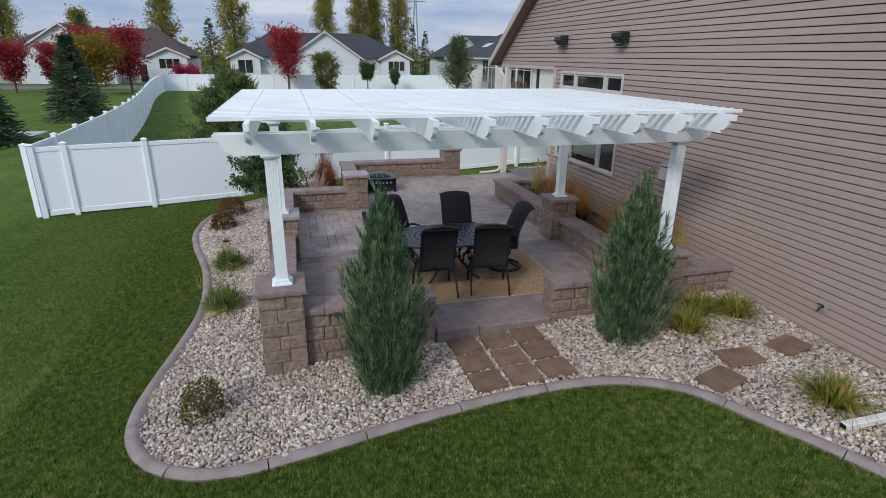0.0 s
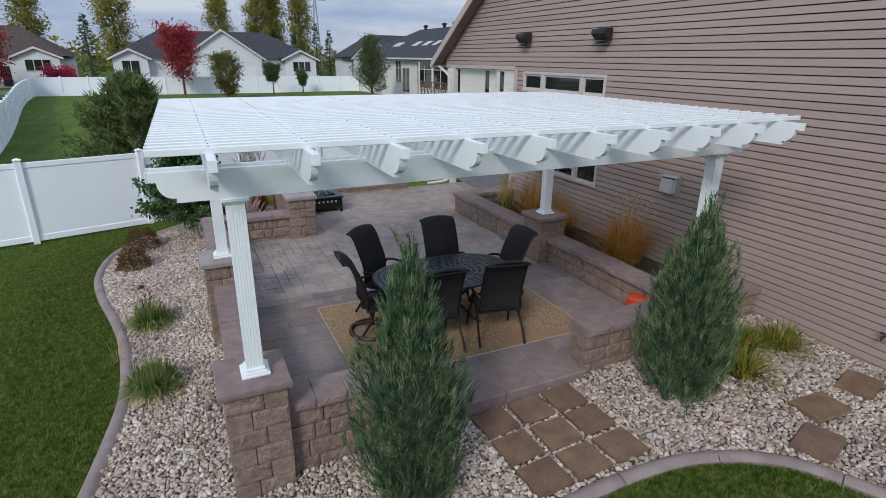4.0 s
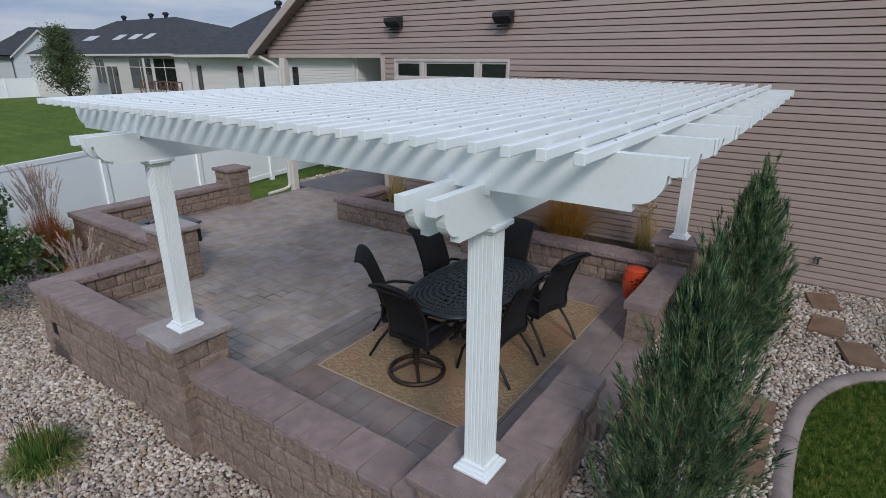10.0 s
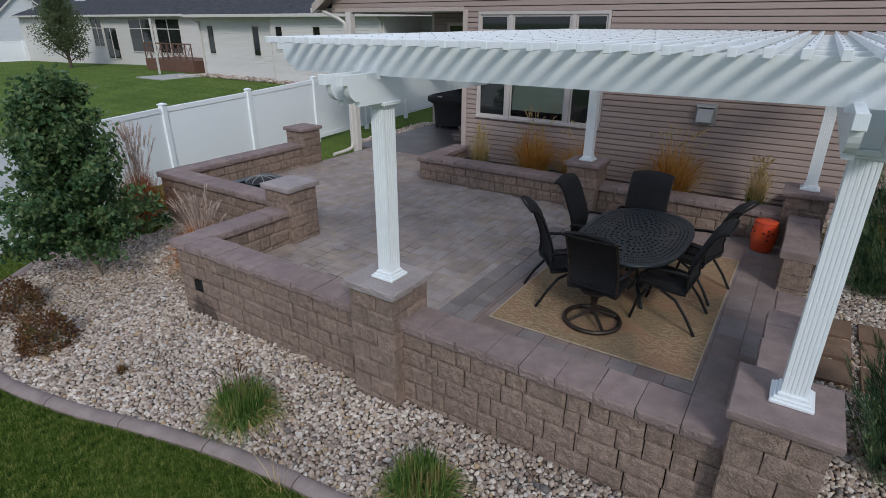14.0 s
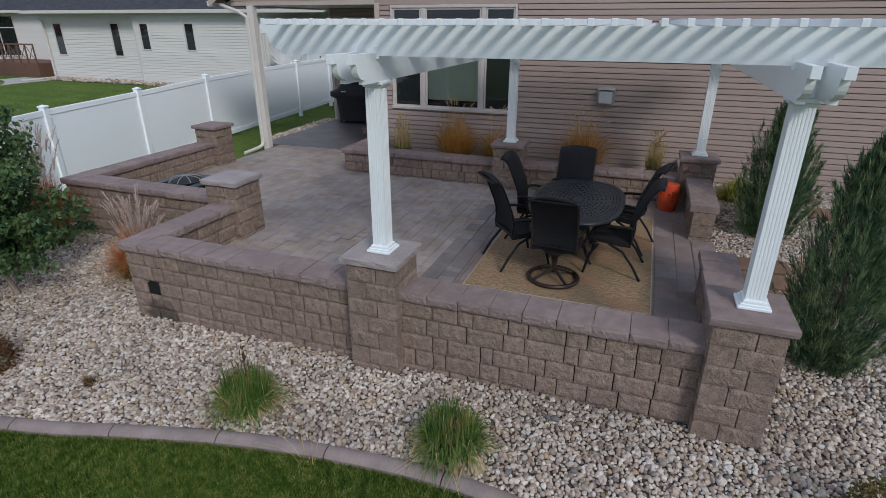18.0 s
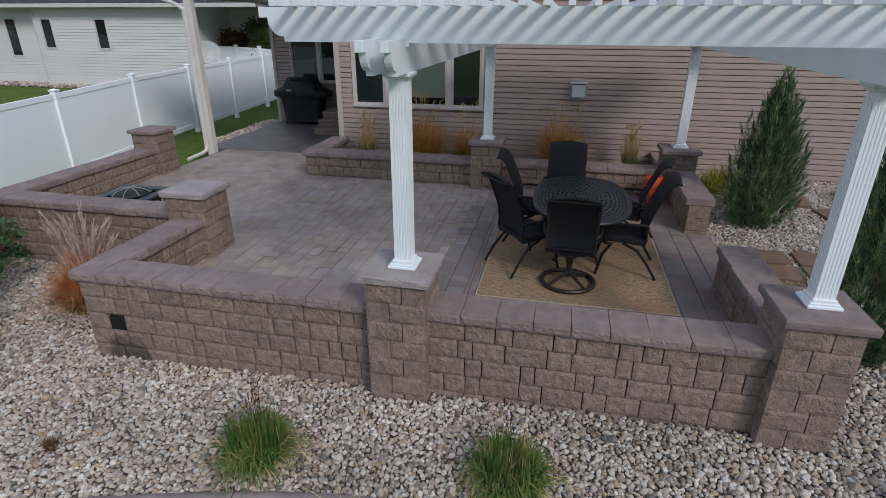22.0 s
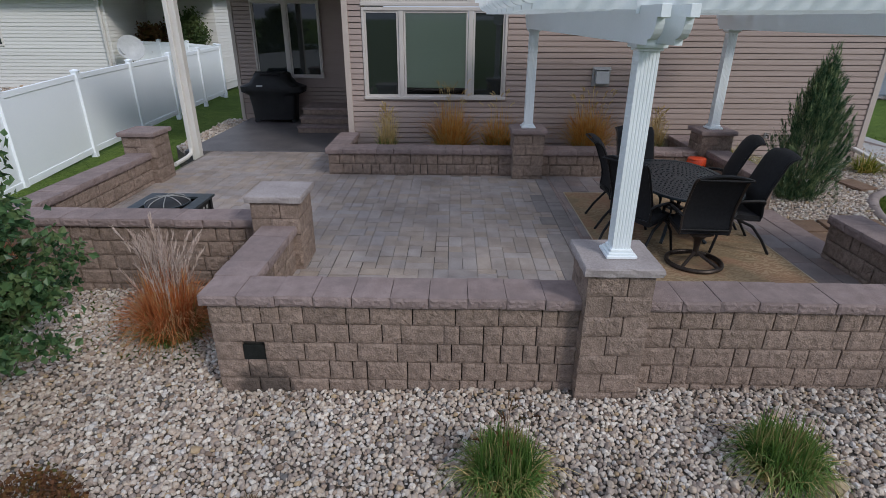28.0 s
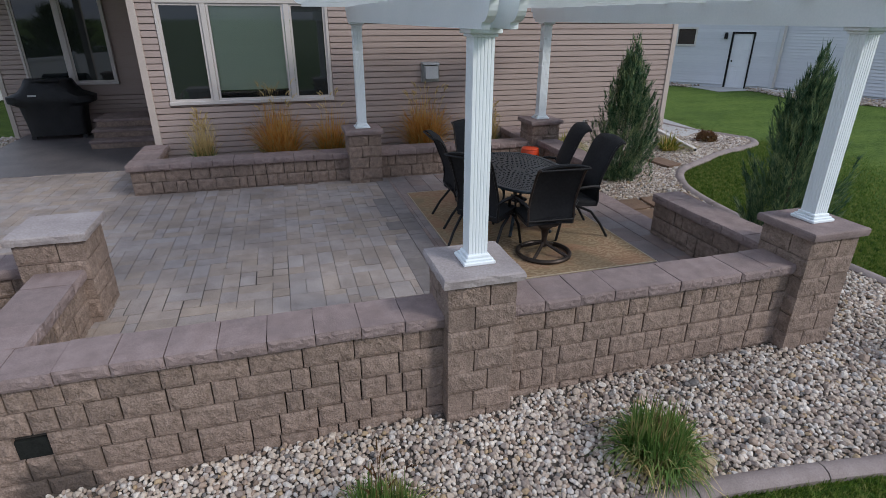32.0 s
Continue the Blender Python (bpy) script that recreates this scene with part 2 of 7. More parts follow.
def wet_stain(m, c, radius, tint):
    """A dark water stain with a ragged edge round a point of a surface."""
    n, l = m.node_tree.nodes, m.node_tree.links
    b = n["Principled BSDF"]
    col = b.inputs["Base Color"].links[0].from_socket
    geo = n.new("ShaderNodeNewGeometry")
    di = n.new("ShaderNodeVectorMath")
    di.operation = "DISTANCE"
    di.inputs[1].default_value = c
    nz = n.new("ShaderNodeTexNoise")
    nz.inputs["Scale"].default_value, nz.inputs["Detail"].default_value = 9, 6
    l.new(geo.outputs["Position"], di.inputs[0])
    l.new(geo.outputs["Position"], nz.inputs["Vector"])
    ad = n.new("ShaderNodeMath")
    ad.operation = "MULTIPLY_ADD"
    ad.inputs[1].default_value = 0.9 * radius
    l.new(nz.outputs["Fac"], ad.inputs[0])
    l.new(di.outputs["Value"], ad.inputs[2])
    mr = n.new("ShaderNodeMapRange")
    mr.inputs["From Min"].default_value, mr.inputs["From Max"].default_value = radius, radius * 1.35
    mr.inputs["To Min"].default_value, mr.inputs["To Max"].default_value = 0.75, 0.0
    l.new(ad.outputs[0], mr.inputs["Value"])
    mx = n.new("ShaderNodeMix")
    mx.data_type = "RGBA"
    mx.inputs[7].default_value = (*tint, 1)
    l.new(mr.outputs[0], mx.inputs[0])
    l.new(col, mx.inputs[6])
    l.new(mx.outputs[2], b.inputs["Base Color"])


wet_stain(M_BLOCK, (-0.43, 12.70, -0.34), 0.34, (0.055, 0.045, 0.040))
M_CAP = noisy("coping_stone", (0.200, 0.149, 0.138), (0.304, 0.234, 0.218), 9, 0.82, 0.6, 120, 0.007, random_amt=0.09, stain=0.4, stain_col=(0.152, 0.122, 0.120), stain_scale=3)
M_CAPGREY = noisy("grey_coping_stone", (0.27, 0.232, 0.222), (0.39, 0.345, 0.332), 4, 0.8, 0.4, 60, 0.006, random_amt=0.06, stain=0.5, stain_col=(0.27, 0.235, 0.235), stain_scale=5)
M_JOINT = noisy("joint_sand", (0.165, 0.136, 0.118), (0.245, 0.205, 0.178), 30, 0.95, 0.3, 150)
M_PAVER = noisy("clay_grey_paver", (0.255, 0.208, 0.184), (0.385, 0.322, 0.284), 5, 0.78, 0.6, 90, 0.010, random_amt=0.085, stain=0.65, stain_col=(0.165, 0.138, 0.124), stain_scale=1.1, hue=0.012)
M_PAVERS = noisy("clay_grey_paver_field", (0.255, 0.208, 0.184), (0.385, 0.322, 0.284), 5, 0.78, 0.6, 90, 0.010, random_amt=0.085, island=True, stain=0.65, stain_col=(0.165, 0.138, 0.124), stain_scale=1.1, hue=0.012)
M_PAVERROSE = noisy("mauve_paver_field", (0.190, 0.144, 0.132), (0.285, 0.224, 0.205), 5, 0.78, 0.6, 90, 0.010, random_amt=0.08, island=True, stain=0.6, stain_col=(0.125, 0.108, 0.104), stain_scale=1.3, hue=0.006)
M_CORE = noisy("crushed_rock_backfill", (0.040, 0.034, 0.029), (0.075, 0.064, 0.055), 30, 0.95, 0.3, 150)
M_PAVERDARK = noisy("charcoal_paver", (0.160, 0.140, 0.134), (0.235, 0.208, 0.198), 6, 0.8, 0.4, 90, 0.006, random_amt=0.14)
M_SLAB = noisy("stamped_concrete", (0.085, 0.078, 0.082), (0.15, 0.135, 0.135), 2.5, 0.45, 0.3, 40, 0.006, stain=0.4, stain_col=(0.07, 0.065, 0.07))
M_FLAG = noisy("brown_flagstone", (0.128, 0.076, 0.048), (0.235, 0.150, 0.098), 5, 0.85, 0.5, 70, 0.01, random_amt=0.14, stain=0.35, stain_col=(0.12, 0.088, 0.072))
M_WHITE = noisy("white_vinyl", (0.77, 0.82, 0.83), (0.83, 0.87, 0.88), 2, 0.38, 0.05, 60, 0.002, spec=0.45)
M_FENCE = noisy("white_fence_vinyl", (0.86, 0.91, 0.95), (0.90, 0.94, 0.97), 0.8, 0.42, 0.04, 30, 0.002, spec=0.4)
M_SIDING = noisy("taupe_vinyl_siding", (0.345, 0.266, 0.234), (0.392, 0.309, 0.274), 1.2, 0.55, 0.12, 40, 0.003, random_amt=0.03, stretch=(1, 0.15, 4))
M_SIDINGLITE = noisy("cream_vinyl_siding", (0.66, 0.645, 0.61), (0.74, 0.725, 0.69), 0.8, 0.6, 0.1, 25, 0.003, random_amt=0.03, stretch=(0.2, 0.2, 4))
M_SIDINGWHITE = noisy("white_vinyl_siding", (0.62, 0.64, 0.67), (0.70, 0.72, 0.74), 0.8, 0.6, 0.1, 25, 0.003, random_amt=0.03, stretch=(0.2, 0.2, 4))
M_TRIM = noisy("beige_trim", (0.44, 0.37, 0.325), (0.50, 0.43, 0.38), 3, 0.5, 0.08, 50, 0.002)
M_TRIMLITE = noisy("pale_trim", (0.60, 0.57, 0.53), (0.68, 0.65, 0.60), 3, 0.5, 0.05, 50, 0.002)
M_SASH = noisy("taupe_window_frame", (0.50, 0.455, 0.42), (0.56, 0.515, 0.48), 3, 0.45, 0.05, 50, 0.002)
M_FASCIA = noisy("brown_fascia", (0.20, 0.155, 0.135), (0.25, 0.20, 0.175), 3, 0.5, 0.08, 50, 0.002)
M_SHINGLE = noisy("charcoal_shingles", (0.028, 0.031, 0.037), (0.065, 0.069, 0.078), 2.5, 0.9, 0.7, 30, 0.02, stretch=(1, 1, 3))
M_SHINGLEBROWN = noisy("brown_shingles", (0.055, 0.038, 0.034), (0.10, 0.075, 0.066), 2.5, 0.9, 0.7, 30, 0.02)
M_BLACKMETAL = noisy("black_metal", (0.010, 0.010, 0.011), (0.022, 0.021, 0.021), 12, 0.45, 0.2, 120, 0.003, metal=0.4)
M_CAST = noisy("cast_aluminium_black", (0.026, 0.036, 0.043), (0.060, 0.076, 0.086), 15, 0.38, 0.3, 100, 0.003, metal=0.4)
M_SLING = noisy("black_sling_fabric", (0.009, 0.009, 0.010), (0.020, 0.020, 0.022), 30, 0.75, 0.4, 400, 0.002)
M_BRONZE = noisy("dark_bronze_metal", (0.040, 0.030, 0.025), (0.075, 0.058, 0.048), 12, 0.45, 0.2, 100, 0.003, metal=0.5)
M_COVER = noisy("black_vinyl_cover", (0.007, 0.007, 0.008), (0.018, 0.018, 0.020), 4, 0.5, 0.5, 40, 0.02)
M_RED = noisy("red_glazed_ceramic", (0.50, 0.045, 0.016), (0.70, 0.095, 0.03), 5, 0.25, 0.1, 60, 0.003, spec=0.5)
M_DARKPLASTIC = noisy("dark_plastic", (0.012, 0.013, 0.014), (0.03, 0.03, 0.032), 8, 0.5, 0.2, 80, 0.003)
M_GREYBOX = noisy("grey_plastic", (0.26, 0.26, 0.25), (0.34, 0.34, 0.33), 6, 0.5, 0.1, 70, 0.002)
M_GREYLITE = noisy("pale_grey_plastic", (0.42, 0.43, 0.43), (0.52, 0.53, 0.53), 6, 0.5, 0.1, 70, 0.002)
M_DRAIN = noisy("drain_void", (0.006, 0.007, 0.006), (0.015, 0.017, 0.015), 12, 0.9, 0.2, 80)
M_BARK = noisy("bark", (0.07, 0.05, 0.037), (0.16, 0.12, 0.09), 14, 0.95, 0.8, 60, 0.02, stretch=(1, 1, 0.3))
M_BARKPALE = noisy("pale_bark", (0.20, 0.165, 0.13), (0.34, 0.29, 0.23), 14, 0.95, 0.6, 60, 0.01, stretch=(1, 1, 0.3))
M_SOIL = noisy("planter_mulch", (0.035, 0.024, 0.018), (0.10, 0.07, 0.05), 25, 0.95, 0.9, 80, 0.03)
M_WOOD = noisy("red_brown_deck", (0.12, 0.062, 0.044), (0.20, 0.112, 0.080), 5, 0.7, 0.3, 40, 0.005, stretch=(1, 1, 6))
M_ASPHALT = noisy("asphalt", (0.10, 0.10, 0.10), (0.17, 0.165, 0.16), 2, 0.9, 0.4, 80)
M_CONCRETE = noisy("concrete_drive", (0.34, 0.33, 0.32), (0.45, 0.44, 0.42), 1.5, 0.85, 0.3, 60)
M_DOORWHITE = noisy("white_door_paint", (0.70, 0.72, 0.74), (0.78, 0.80, 0.81), 3, 0.4, 0.05, 60)
M_YELLOW = noisy("yellow_plastic", (0.65, 0.52, 0.03), (0.75, 0.62, 0.05), 4, 0.4, 0.1, 50)


def rug_material():
    m, n, l, b = shader("tan_patterned_rug", 0.95, 0, 0.1)
    geo = n.new("ShaderNodeNewGeometry")
    wv = n.new("ShaderNodeTexWave")
    wv.inputs["Scale"].default_value, wv.inputs["Distortion"].default_value = 4.2, 13.0
    wv.inputs["Detail"].default_value, wv.inputs["Detail Scale"].default_value = 2.0, 2.2
    n1 = n.new("ShaderNodeTexNoise")
    n1.inputs["Scale"].default_value, n1.inputs["Detail"].default_value, n1.inputs["Distortion"].default_value = 1.9, 3, 1.2
    n2 = n.new("ShaderNodeTexNoise")
    n2.inputs["Scale"].default_value = 260
    n3 = n.new("ShaderNodeTexNoise")
    n3.inputs["Scale"].default_value, n3.inputs["Detail"].default_value = 1.1, 3
    for t in (wv, n1, n2, n3):
        l.new(geo.outputs["Position"], t.inputs["Vector"])
    ra = n.new("ShaderNodeValToRGB")
    ra.color_ramp.elements[0].position, ra.color_ramp.elements[0].color = 0.25, (0.245, 0.165, 0.098, 1)
    ra.color_ramp.elements[1].position, ra.color_ramp.elements[1].color = 0.80, (0.375, 0.282, 0.180, 1)
    l.new(wv.outputs["Fac"], ra.inputs[0])
    rb = n.new("ShaderNodeValToRGB")
    rb.color_ramp.elements[0].position, rb.color_ramp.elements[0].color = 0.47, (0.285, 0.195, 0.112, 1)
    rb.color_ramp.elements[1].position, rb.color_ramp.elements[1].color = 0.57, (0.305, 0.172, 0.106, 1)
    e = rb.color_ramp.elements.new(0.40)
    e.color = (0.225, 0.165, 0.100, 1)
    l.new(n1.outputs["Fac"], rb.inputs[0])
    sh = n.new("ShaderNodeMapRange")
    sh.inputs["From Min"].default_value, sh.inputs["From Max"].default_value = 0.42, 0.62
    sh.inputs["To Min"].default_value, sh.inputs["To Max"].default_value = 0.35, 0.85
    l.new(n3.outputs["Fac"], sh.inputs["Value"])
    mx = n.new("ShaderNodeMix")
    mx.data_type = "RGBA"
    l.new(sh.outputs[0], mx.inputs[0])
    l.new(ra.outputs[0], mx.inputs[6])
    l.new(rb.outputs[0], mx.inputs[7])
    l.new(mx.outputs[2], b.inputs["Base Color"])
    bp = n.new("ShaderNodeBump")
    bp.inputs["Strength"].default_value, bp.inputs["Distance"].default_value = 0.5, 0.004
    l.new(n2.outputs["Fac"], bp.inputs["Height"])
    l.new(bp.outputs[0], b.inputs["Normal"])
    return m


M_TANROCK = noisy("tan_rock", (0.42, 0.31, 0.19), (0.56, 0.44, 0.30), 18, 0.85, 0.6, 90, 0.006)
M_RUG = rug_material()
M_BINDING = noisy("rug_binding", (0.36, 0.29, 0.21), (0.46, 0.39, 0.29), 20, 0.9, 0.3, 200)


def glass_material(name, tint, rough=0.03):
    m, n, l, b = shader(name, rough, 0.0, 0.75)
    b.inputs["Base Color"].default_value = (*tint, 1)
    b.inputs["Transmission Weight"].default_value = 0.0
    b.inputs["Coat Weight"].default_value = 0.0
    return m


# Opaque near-black; also colours the sheet that stands for the unlit room.
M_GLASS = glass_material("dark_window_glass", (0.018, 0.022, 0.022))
M_BLIND = noisy("window_blind", (0.66, 0.70, 0.58), (0.74, 0.78, 0.66), 1.5, 0.6, 0.1, 80, 0.002, stretch=(1, 1, 12))
M_PANE = glass_material("clear_pane", (0.5, 0.5, 0.5))


def real_glass():
    m, n, l, b = shader("clear_glass", 0.0, 0, 0.5)
    gl = n.new("ShaderNodeBsdfGlossy")
    gl.inputs["Roughness"].default_value = 0.01
    tp = n.new("ShaderNodeBsdfTransparent")
    tp.inputs["Color"].default_value = (0.80, 0.84, 0.82, 1)
    fr = n.new("ShaderNodeFresnel")
    fr.inputs["IOR"].default_value = 1.6
    mx = n.new("ShaderNodeMixShader")
    l.new(fr.outputs[0], mx.inputs[0])
    l.new(tp.outputs[0], mx.inputs[1])
    l.new(gl.outputs[0], mx.inputs[2])
    l.new(mx.outputs[0], n["Material Output"].inputs["Surface"])
    return m


M_CLEAR = real_glass()
M_JUNIPER = leafy("juniper_needles", [(0.014, 0.040, 0.022), (0.044, 0.100, 0.052), (0.110, 0.185, 0.092), (0.29, 0.35, 0.17)], 0.55, 0.25, 8.0)
M_LILAC = leafy("dark_green_leaves", [(0.026, 0.068, 0.032), (0.056, 0.120, 0.050), (0.105, 0.185, 0.075), (0.16, 0.215, 0.09)], 0.34, 0.35)
M_ORANGEGRASS = leafy("rust_orange_grass", [(0.30, 0.13, 0.032), (0.48, 0.205, 0.042), (0.60, 0.310, 0.075), (0.50, 0.36, 0.13)], 0.7, 0.35, 8.0)
M_YELLOWGRASS = leafy("straw_yellow_grass", [(0.46, 0.33, 0.12), (0.60, 0.45, 0.20), (0.68, 0.54, 0.28)], 0.7, 0.35, 6.0)
M_REDGRASS = leafy("russet_grass", [(0.28, 0.070, 0.024), (0.44, 0.130, 0.042), (0.58, 0.23, 0.085), (0.52, 0.34, 0.17)], 0.7, 0.3, 6.0)
M_PLUME = leafy("pale_seed_plumes", [(0.46, 0.345, 0.29), (0.58, 0.46, 0.395), (0.68, 0.57, 0.50)], 0.9, 0.35)
M_GREENGRASS = leafy("green_tuft_grass", [(0.045, 0.105, 0.020), (0.090, 0.175, 0.036), (0.150, 0.235, 0.056), (0.26, 0.225, 0.09)], 0.6, 0.3)
M_LILY = leafy("daylily_leaves", [(0.046, 0.100, 0.018), (0.115, 0.180, 0.028), (0.29, 0.27, 0.045), (0.44, 0.30, 0.085)], 0.5, 0.35, 9.0)
M_REDSHRUB = leafy("russet_shrub_leaves", [(0.060, 0.028, 0.014), (0.12, 0.052, 0.024), (0.17, 0.085, 0.032), (0.075, 0.075, 0.022)], 0.7, 0.2)
M_OLIVESHRUB = leafy("olive_shrub_leaves", [(0.10, 0.075, 0.02), (0.085, 0.095, 0.025), (0.16, 0.10, 0.035)], 0.7, 0.2)
M_SPRUCE = leafy("spruce_needles", [(0.036, 0.066, 0.036), (0.068, 0.106, 0.056), (0.105, 0.145, 0.076)], 0.7, 0.25, 1.0)
M_PINE = leafy("pine_needles", [(0.044, 0.084, 0.032), (0.088, 0.135, 0.044), (0.140, 0.185, 0.062), (0.18, 0.21, 0.08)], 0.7, 0.35, 2.0)
M_REDLEAF = leafy("scarlet_maple_leaves", [(0.20, 0.014, 0.026), (0.34, 0.030, 0.042), (0.46, 0.075, 0.070)], 0.6, 0.4, 0.8)
M_GOLDLEAF = leafy("golden_leaves", [(0.22, 0.125, 0.014), (0.30, 0.19, 0.025), (0.16, 0.13, 0.025)], 0.6, 0.3)
M_POPLAR = leafy("yellow_green_leaves", [(0.15, 0.165, 0.032), (0.25, 0.24, 0.045), (0.36, 0.30, 0.06)], 0.6, 0.45, 0.4)
M_GREENLEAF = leafy("pear_leaves", [(0.042, 0.078, 0.028), (0.075, 0.118, 0.040), (0.12, 0.155, 0.055)], 0.6, 0.35, 1.0)
M_OLIVELEAF = leafy("olive_autumn_leaves", [(0.075, 0.085, 0.022), (0.125, 0.13, 0.03), (0.20, 0.17, 0.045)], 0.6, 0.35, 0.8)
M_PEARLEAF = leafy("grey_green_leaves", [(0.060, 0.095, 0.042), (0.105, 0.145, 0.065), (0.165, 0.20, 0.10)], 0.5, 0.35, 1.5)
M_PINKLEAF = leafy("crimson_shrub_leaves", [(0.32, 0.02, 0.06), (0.45, 0.05, 0.10)], 0.6, 0.3)


# ---------------------------------------------------------------- building kit
class MB:
    """Gathers vertices and faces of one mesh."""

    def __init__(self):
        self.v, self.f = [], []

    def add(self, verts, faces):
        o = len(self.v)
        self.v.extend(verts)
        self.f.extend([tuple(i + o for i in q) for q in faces])
        return self

    def box(self, x0, x1, y0, y1, z0, z1, b=0.0, m=None):
        """A box with chamfered edges of width b."""
        if b <= 0:
            vs = [(x, y, z) for z in (z0, z1) for x, y in ((x0, y0), (x1, y0), (x1, y1), (x0, y1))]
            fs = [(3, 2, 1, 0), (4, 5, 6, 7), (0, 1, 5, 4), (1, 2, 6, 5), (2, 3, 7, 6), (3, 0, 4, 7)]
        else:
            vs, idx = [], {}
            for i in (0, 1):
                for j in (0, 1):
                    for k in (0, 1):
                        c = (x0, x1)[i], (y0, y1)[j], (z0, z1)[k]
                        s = (1 - 2 * i) * b, (1 - 2 * j) * b, (1 - 2 * k) * b
                        for a in range(3):
                            idx[i, j, k, a] = len(vs)
                            vs.append(tuple(c[d] + (s[d] if d != a else 0) for d in range(3)))
            fs = []
            for a in range(3):
                u, w = [d for d in range(3) if d != a]
                for s in (0, 1):
                    q = []
                    for p, r in ((0, 0), (1, 0), (1, 1), (0, 1)):
                        key = [0, 0, 0]
                        key[a], key[u], key[w] = s, p, r
                        q.append(idx[key[0], key[1], key[2], a])
                    flip = (s == 0) ^ (a == 1)
                    fs.append(tuple(reversed(q)) if flip else tuple(q))
            for a in range(3):
                u, w = [d for d in range(3) if d != a]
                for p in (0, 1):
                    for r in (0, 1):
                        k0, k1 = [0, 0, 0], [0, 0, 0]
                        k0[u] = k1[u] = p
                        k0[w] = k1[w] = r
                        k1[a] = 1
                        q = (idx[(*k0, u)], idx[(*k1, u)], idx[(*k1, w)], idx[(*k0, w)])
                        fs.append(q if (p ^ r ^ (a == 1)) else tuple(reversed(q)))
            for i in (0, 1):
                for j in (0, 1):
                    for k in (0, 1):
                        q = (idx[i, j, k, 0], idx[i, j, k, 1], idx[i, j, k, 2])
                        fs.append(q if (i ^ j ^ k) else tuple(reversed(q)))
        if m is not None:
            vs = [tuple(m @ Vector(p)) for p in vs]
        return self.add(vs, fs)

    def tube(self, path, r, n=8, cap=True, r1=None):
        """A round bar along a list of points, tapering from r to r1."""
        path = [Vector(p) for p in path]
        r1 = r if r1 is None else r1
        vs, fs = [], []
        up = Vector((0.13, 0.21, 0.97)).normalized()
        for i, p in enumerate(path):
            d = (path[min(i + 1, len(path) - 1)] - path[max(i - 1, 0)]).normalized()
            a = d.cross(up)
            if a.length < 0.05:
                a = d.cross(Vector((1, 0, 0)))
            a.normalize()
            b = d.cross(a)
            rr = r + (r1 - r) * i / max(1, len(path) - 1)
            vs += [tuple(p + (a * math.cos(2 * math.pi * k / n) + b * math.sin(2 * math.pi * k / n)) * rr) for k in range(n)]
        for i in range(len(path) - 1):
            for k in range(n):
                fs.append((i * n + k, i * n + (k + 1) % n, (i + 1) * n + (k + 1) % n, (i + 1) * n + k))
        if cap:
            fs.append(tuple(range(n))[::-1])
            fs.append(tuple((len(path) - 1) * n + k for k in range(n)))
        return self.add(vs, fs)

    def lathe(self, prof, n=24, c=(0, 0, 0), sx=1.0, sy=1.0):
        """A turned shape from (radius, height) pairs."""
        vs, fs = [], []
        for r, z in prof:
            vs += [(c[0] + sx * r * math.cos(2 * math.pi * k / n), c[1] + sy * r * math.sin(2 * math.pi * k / n), c[2] + z) for k in range(n)]
        for i in range(len(prof) - 1):
            for k in range(n):
                fs.append((i * n + k, i * n + (k + 1) % n, (i + 1) * n + (k + 1) % n, (i + 1) * n + k))
        fs.append(tuple(range(n))[::-1])
        fs.append(tuple((len(prof) - 1) * n + k for k in range(n)))
        return self.add(vs, fs)

    def prism(self, poly, axis, a0, a1):
        """A flat outline (u, w) pushed along an axis from a0 to a1. axis x: (y, z), y: (x, z), z: (x, y)."""
        n = len(poly)
        put = {"x": lambda u, w, a: (a, u, w), "y": lambda u, w, a: (u, a, w), "z": lambda u, w, a: (u, w, a)}[axis]
        vs = [put(u, w, a0) for u, w in poly] + [put(u, w, a1) for u, w in poly]
        fs = [(i, (i + 1) % n, n + (i + 1) % n, n + i) for i in range(n)]
        fs += [tuple(range(n))[::-1], tuple(range(n, 2 * n))]
        return self.add(vs, fs)

    def mesh(self, name, mat, smooth=False):
        me = bpy.data.meshes.new(name)
        me.from_pydata([tuple(p) for p in self.v], [], self.f)
        bm = bmesh.new()
        bm.from_mesh(me)
        bmesh.ops.recalc_face_normals(bm, faces=bm.faces)
        bm.to_mesh(me)
        bm.free()
        if mat:
            me.materials.append(mat)
        if smooth:
            me.polygons.foreach_set("use_smooth", [True] * len(me.polygons))
            me.set_sharp_from_angle(angle=radians(38))
        return me


def part(name, mb, mat, parent=None, label="", smooth=False):
    """One mesh object under a thing or under a part."""
    ob = new(name, mb.mesh(name, mat, smooth) if isinstance(mb, MB) else mb)
    if parent is not None:
        ob.parent = parent
    if label:
        tagged(ob, label)
    return ob


def piece(name, mesh, parent, m):
    ob = new(name, mesh)
    ob.parent = parent
    ob.matrix_basis = m
    return ob


def thing(name, at=(0, 0, 0), label="", category="", group="", kind="", rz=0):
    ob = new(name)
    ob.empty_display_size = 0.1
    ob.matrix_basis = pose(*at, 0, 0, rz)
    return tagged(ob, label, category, group, kind)


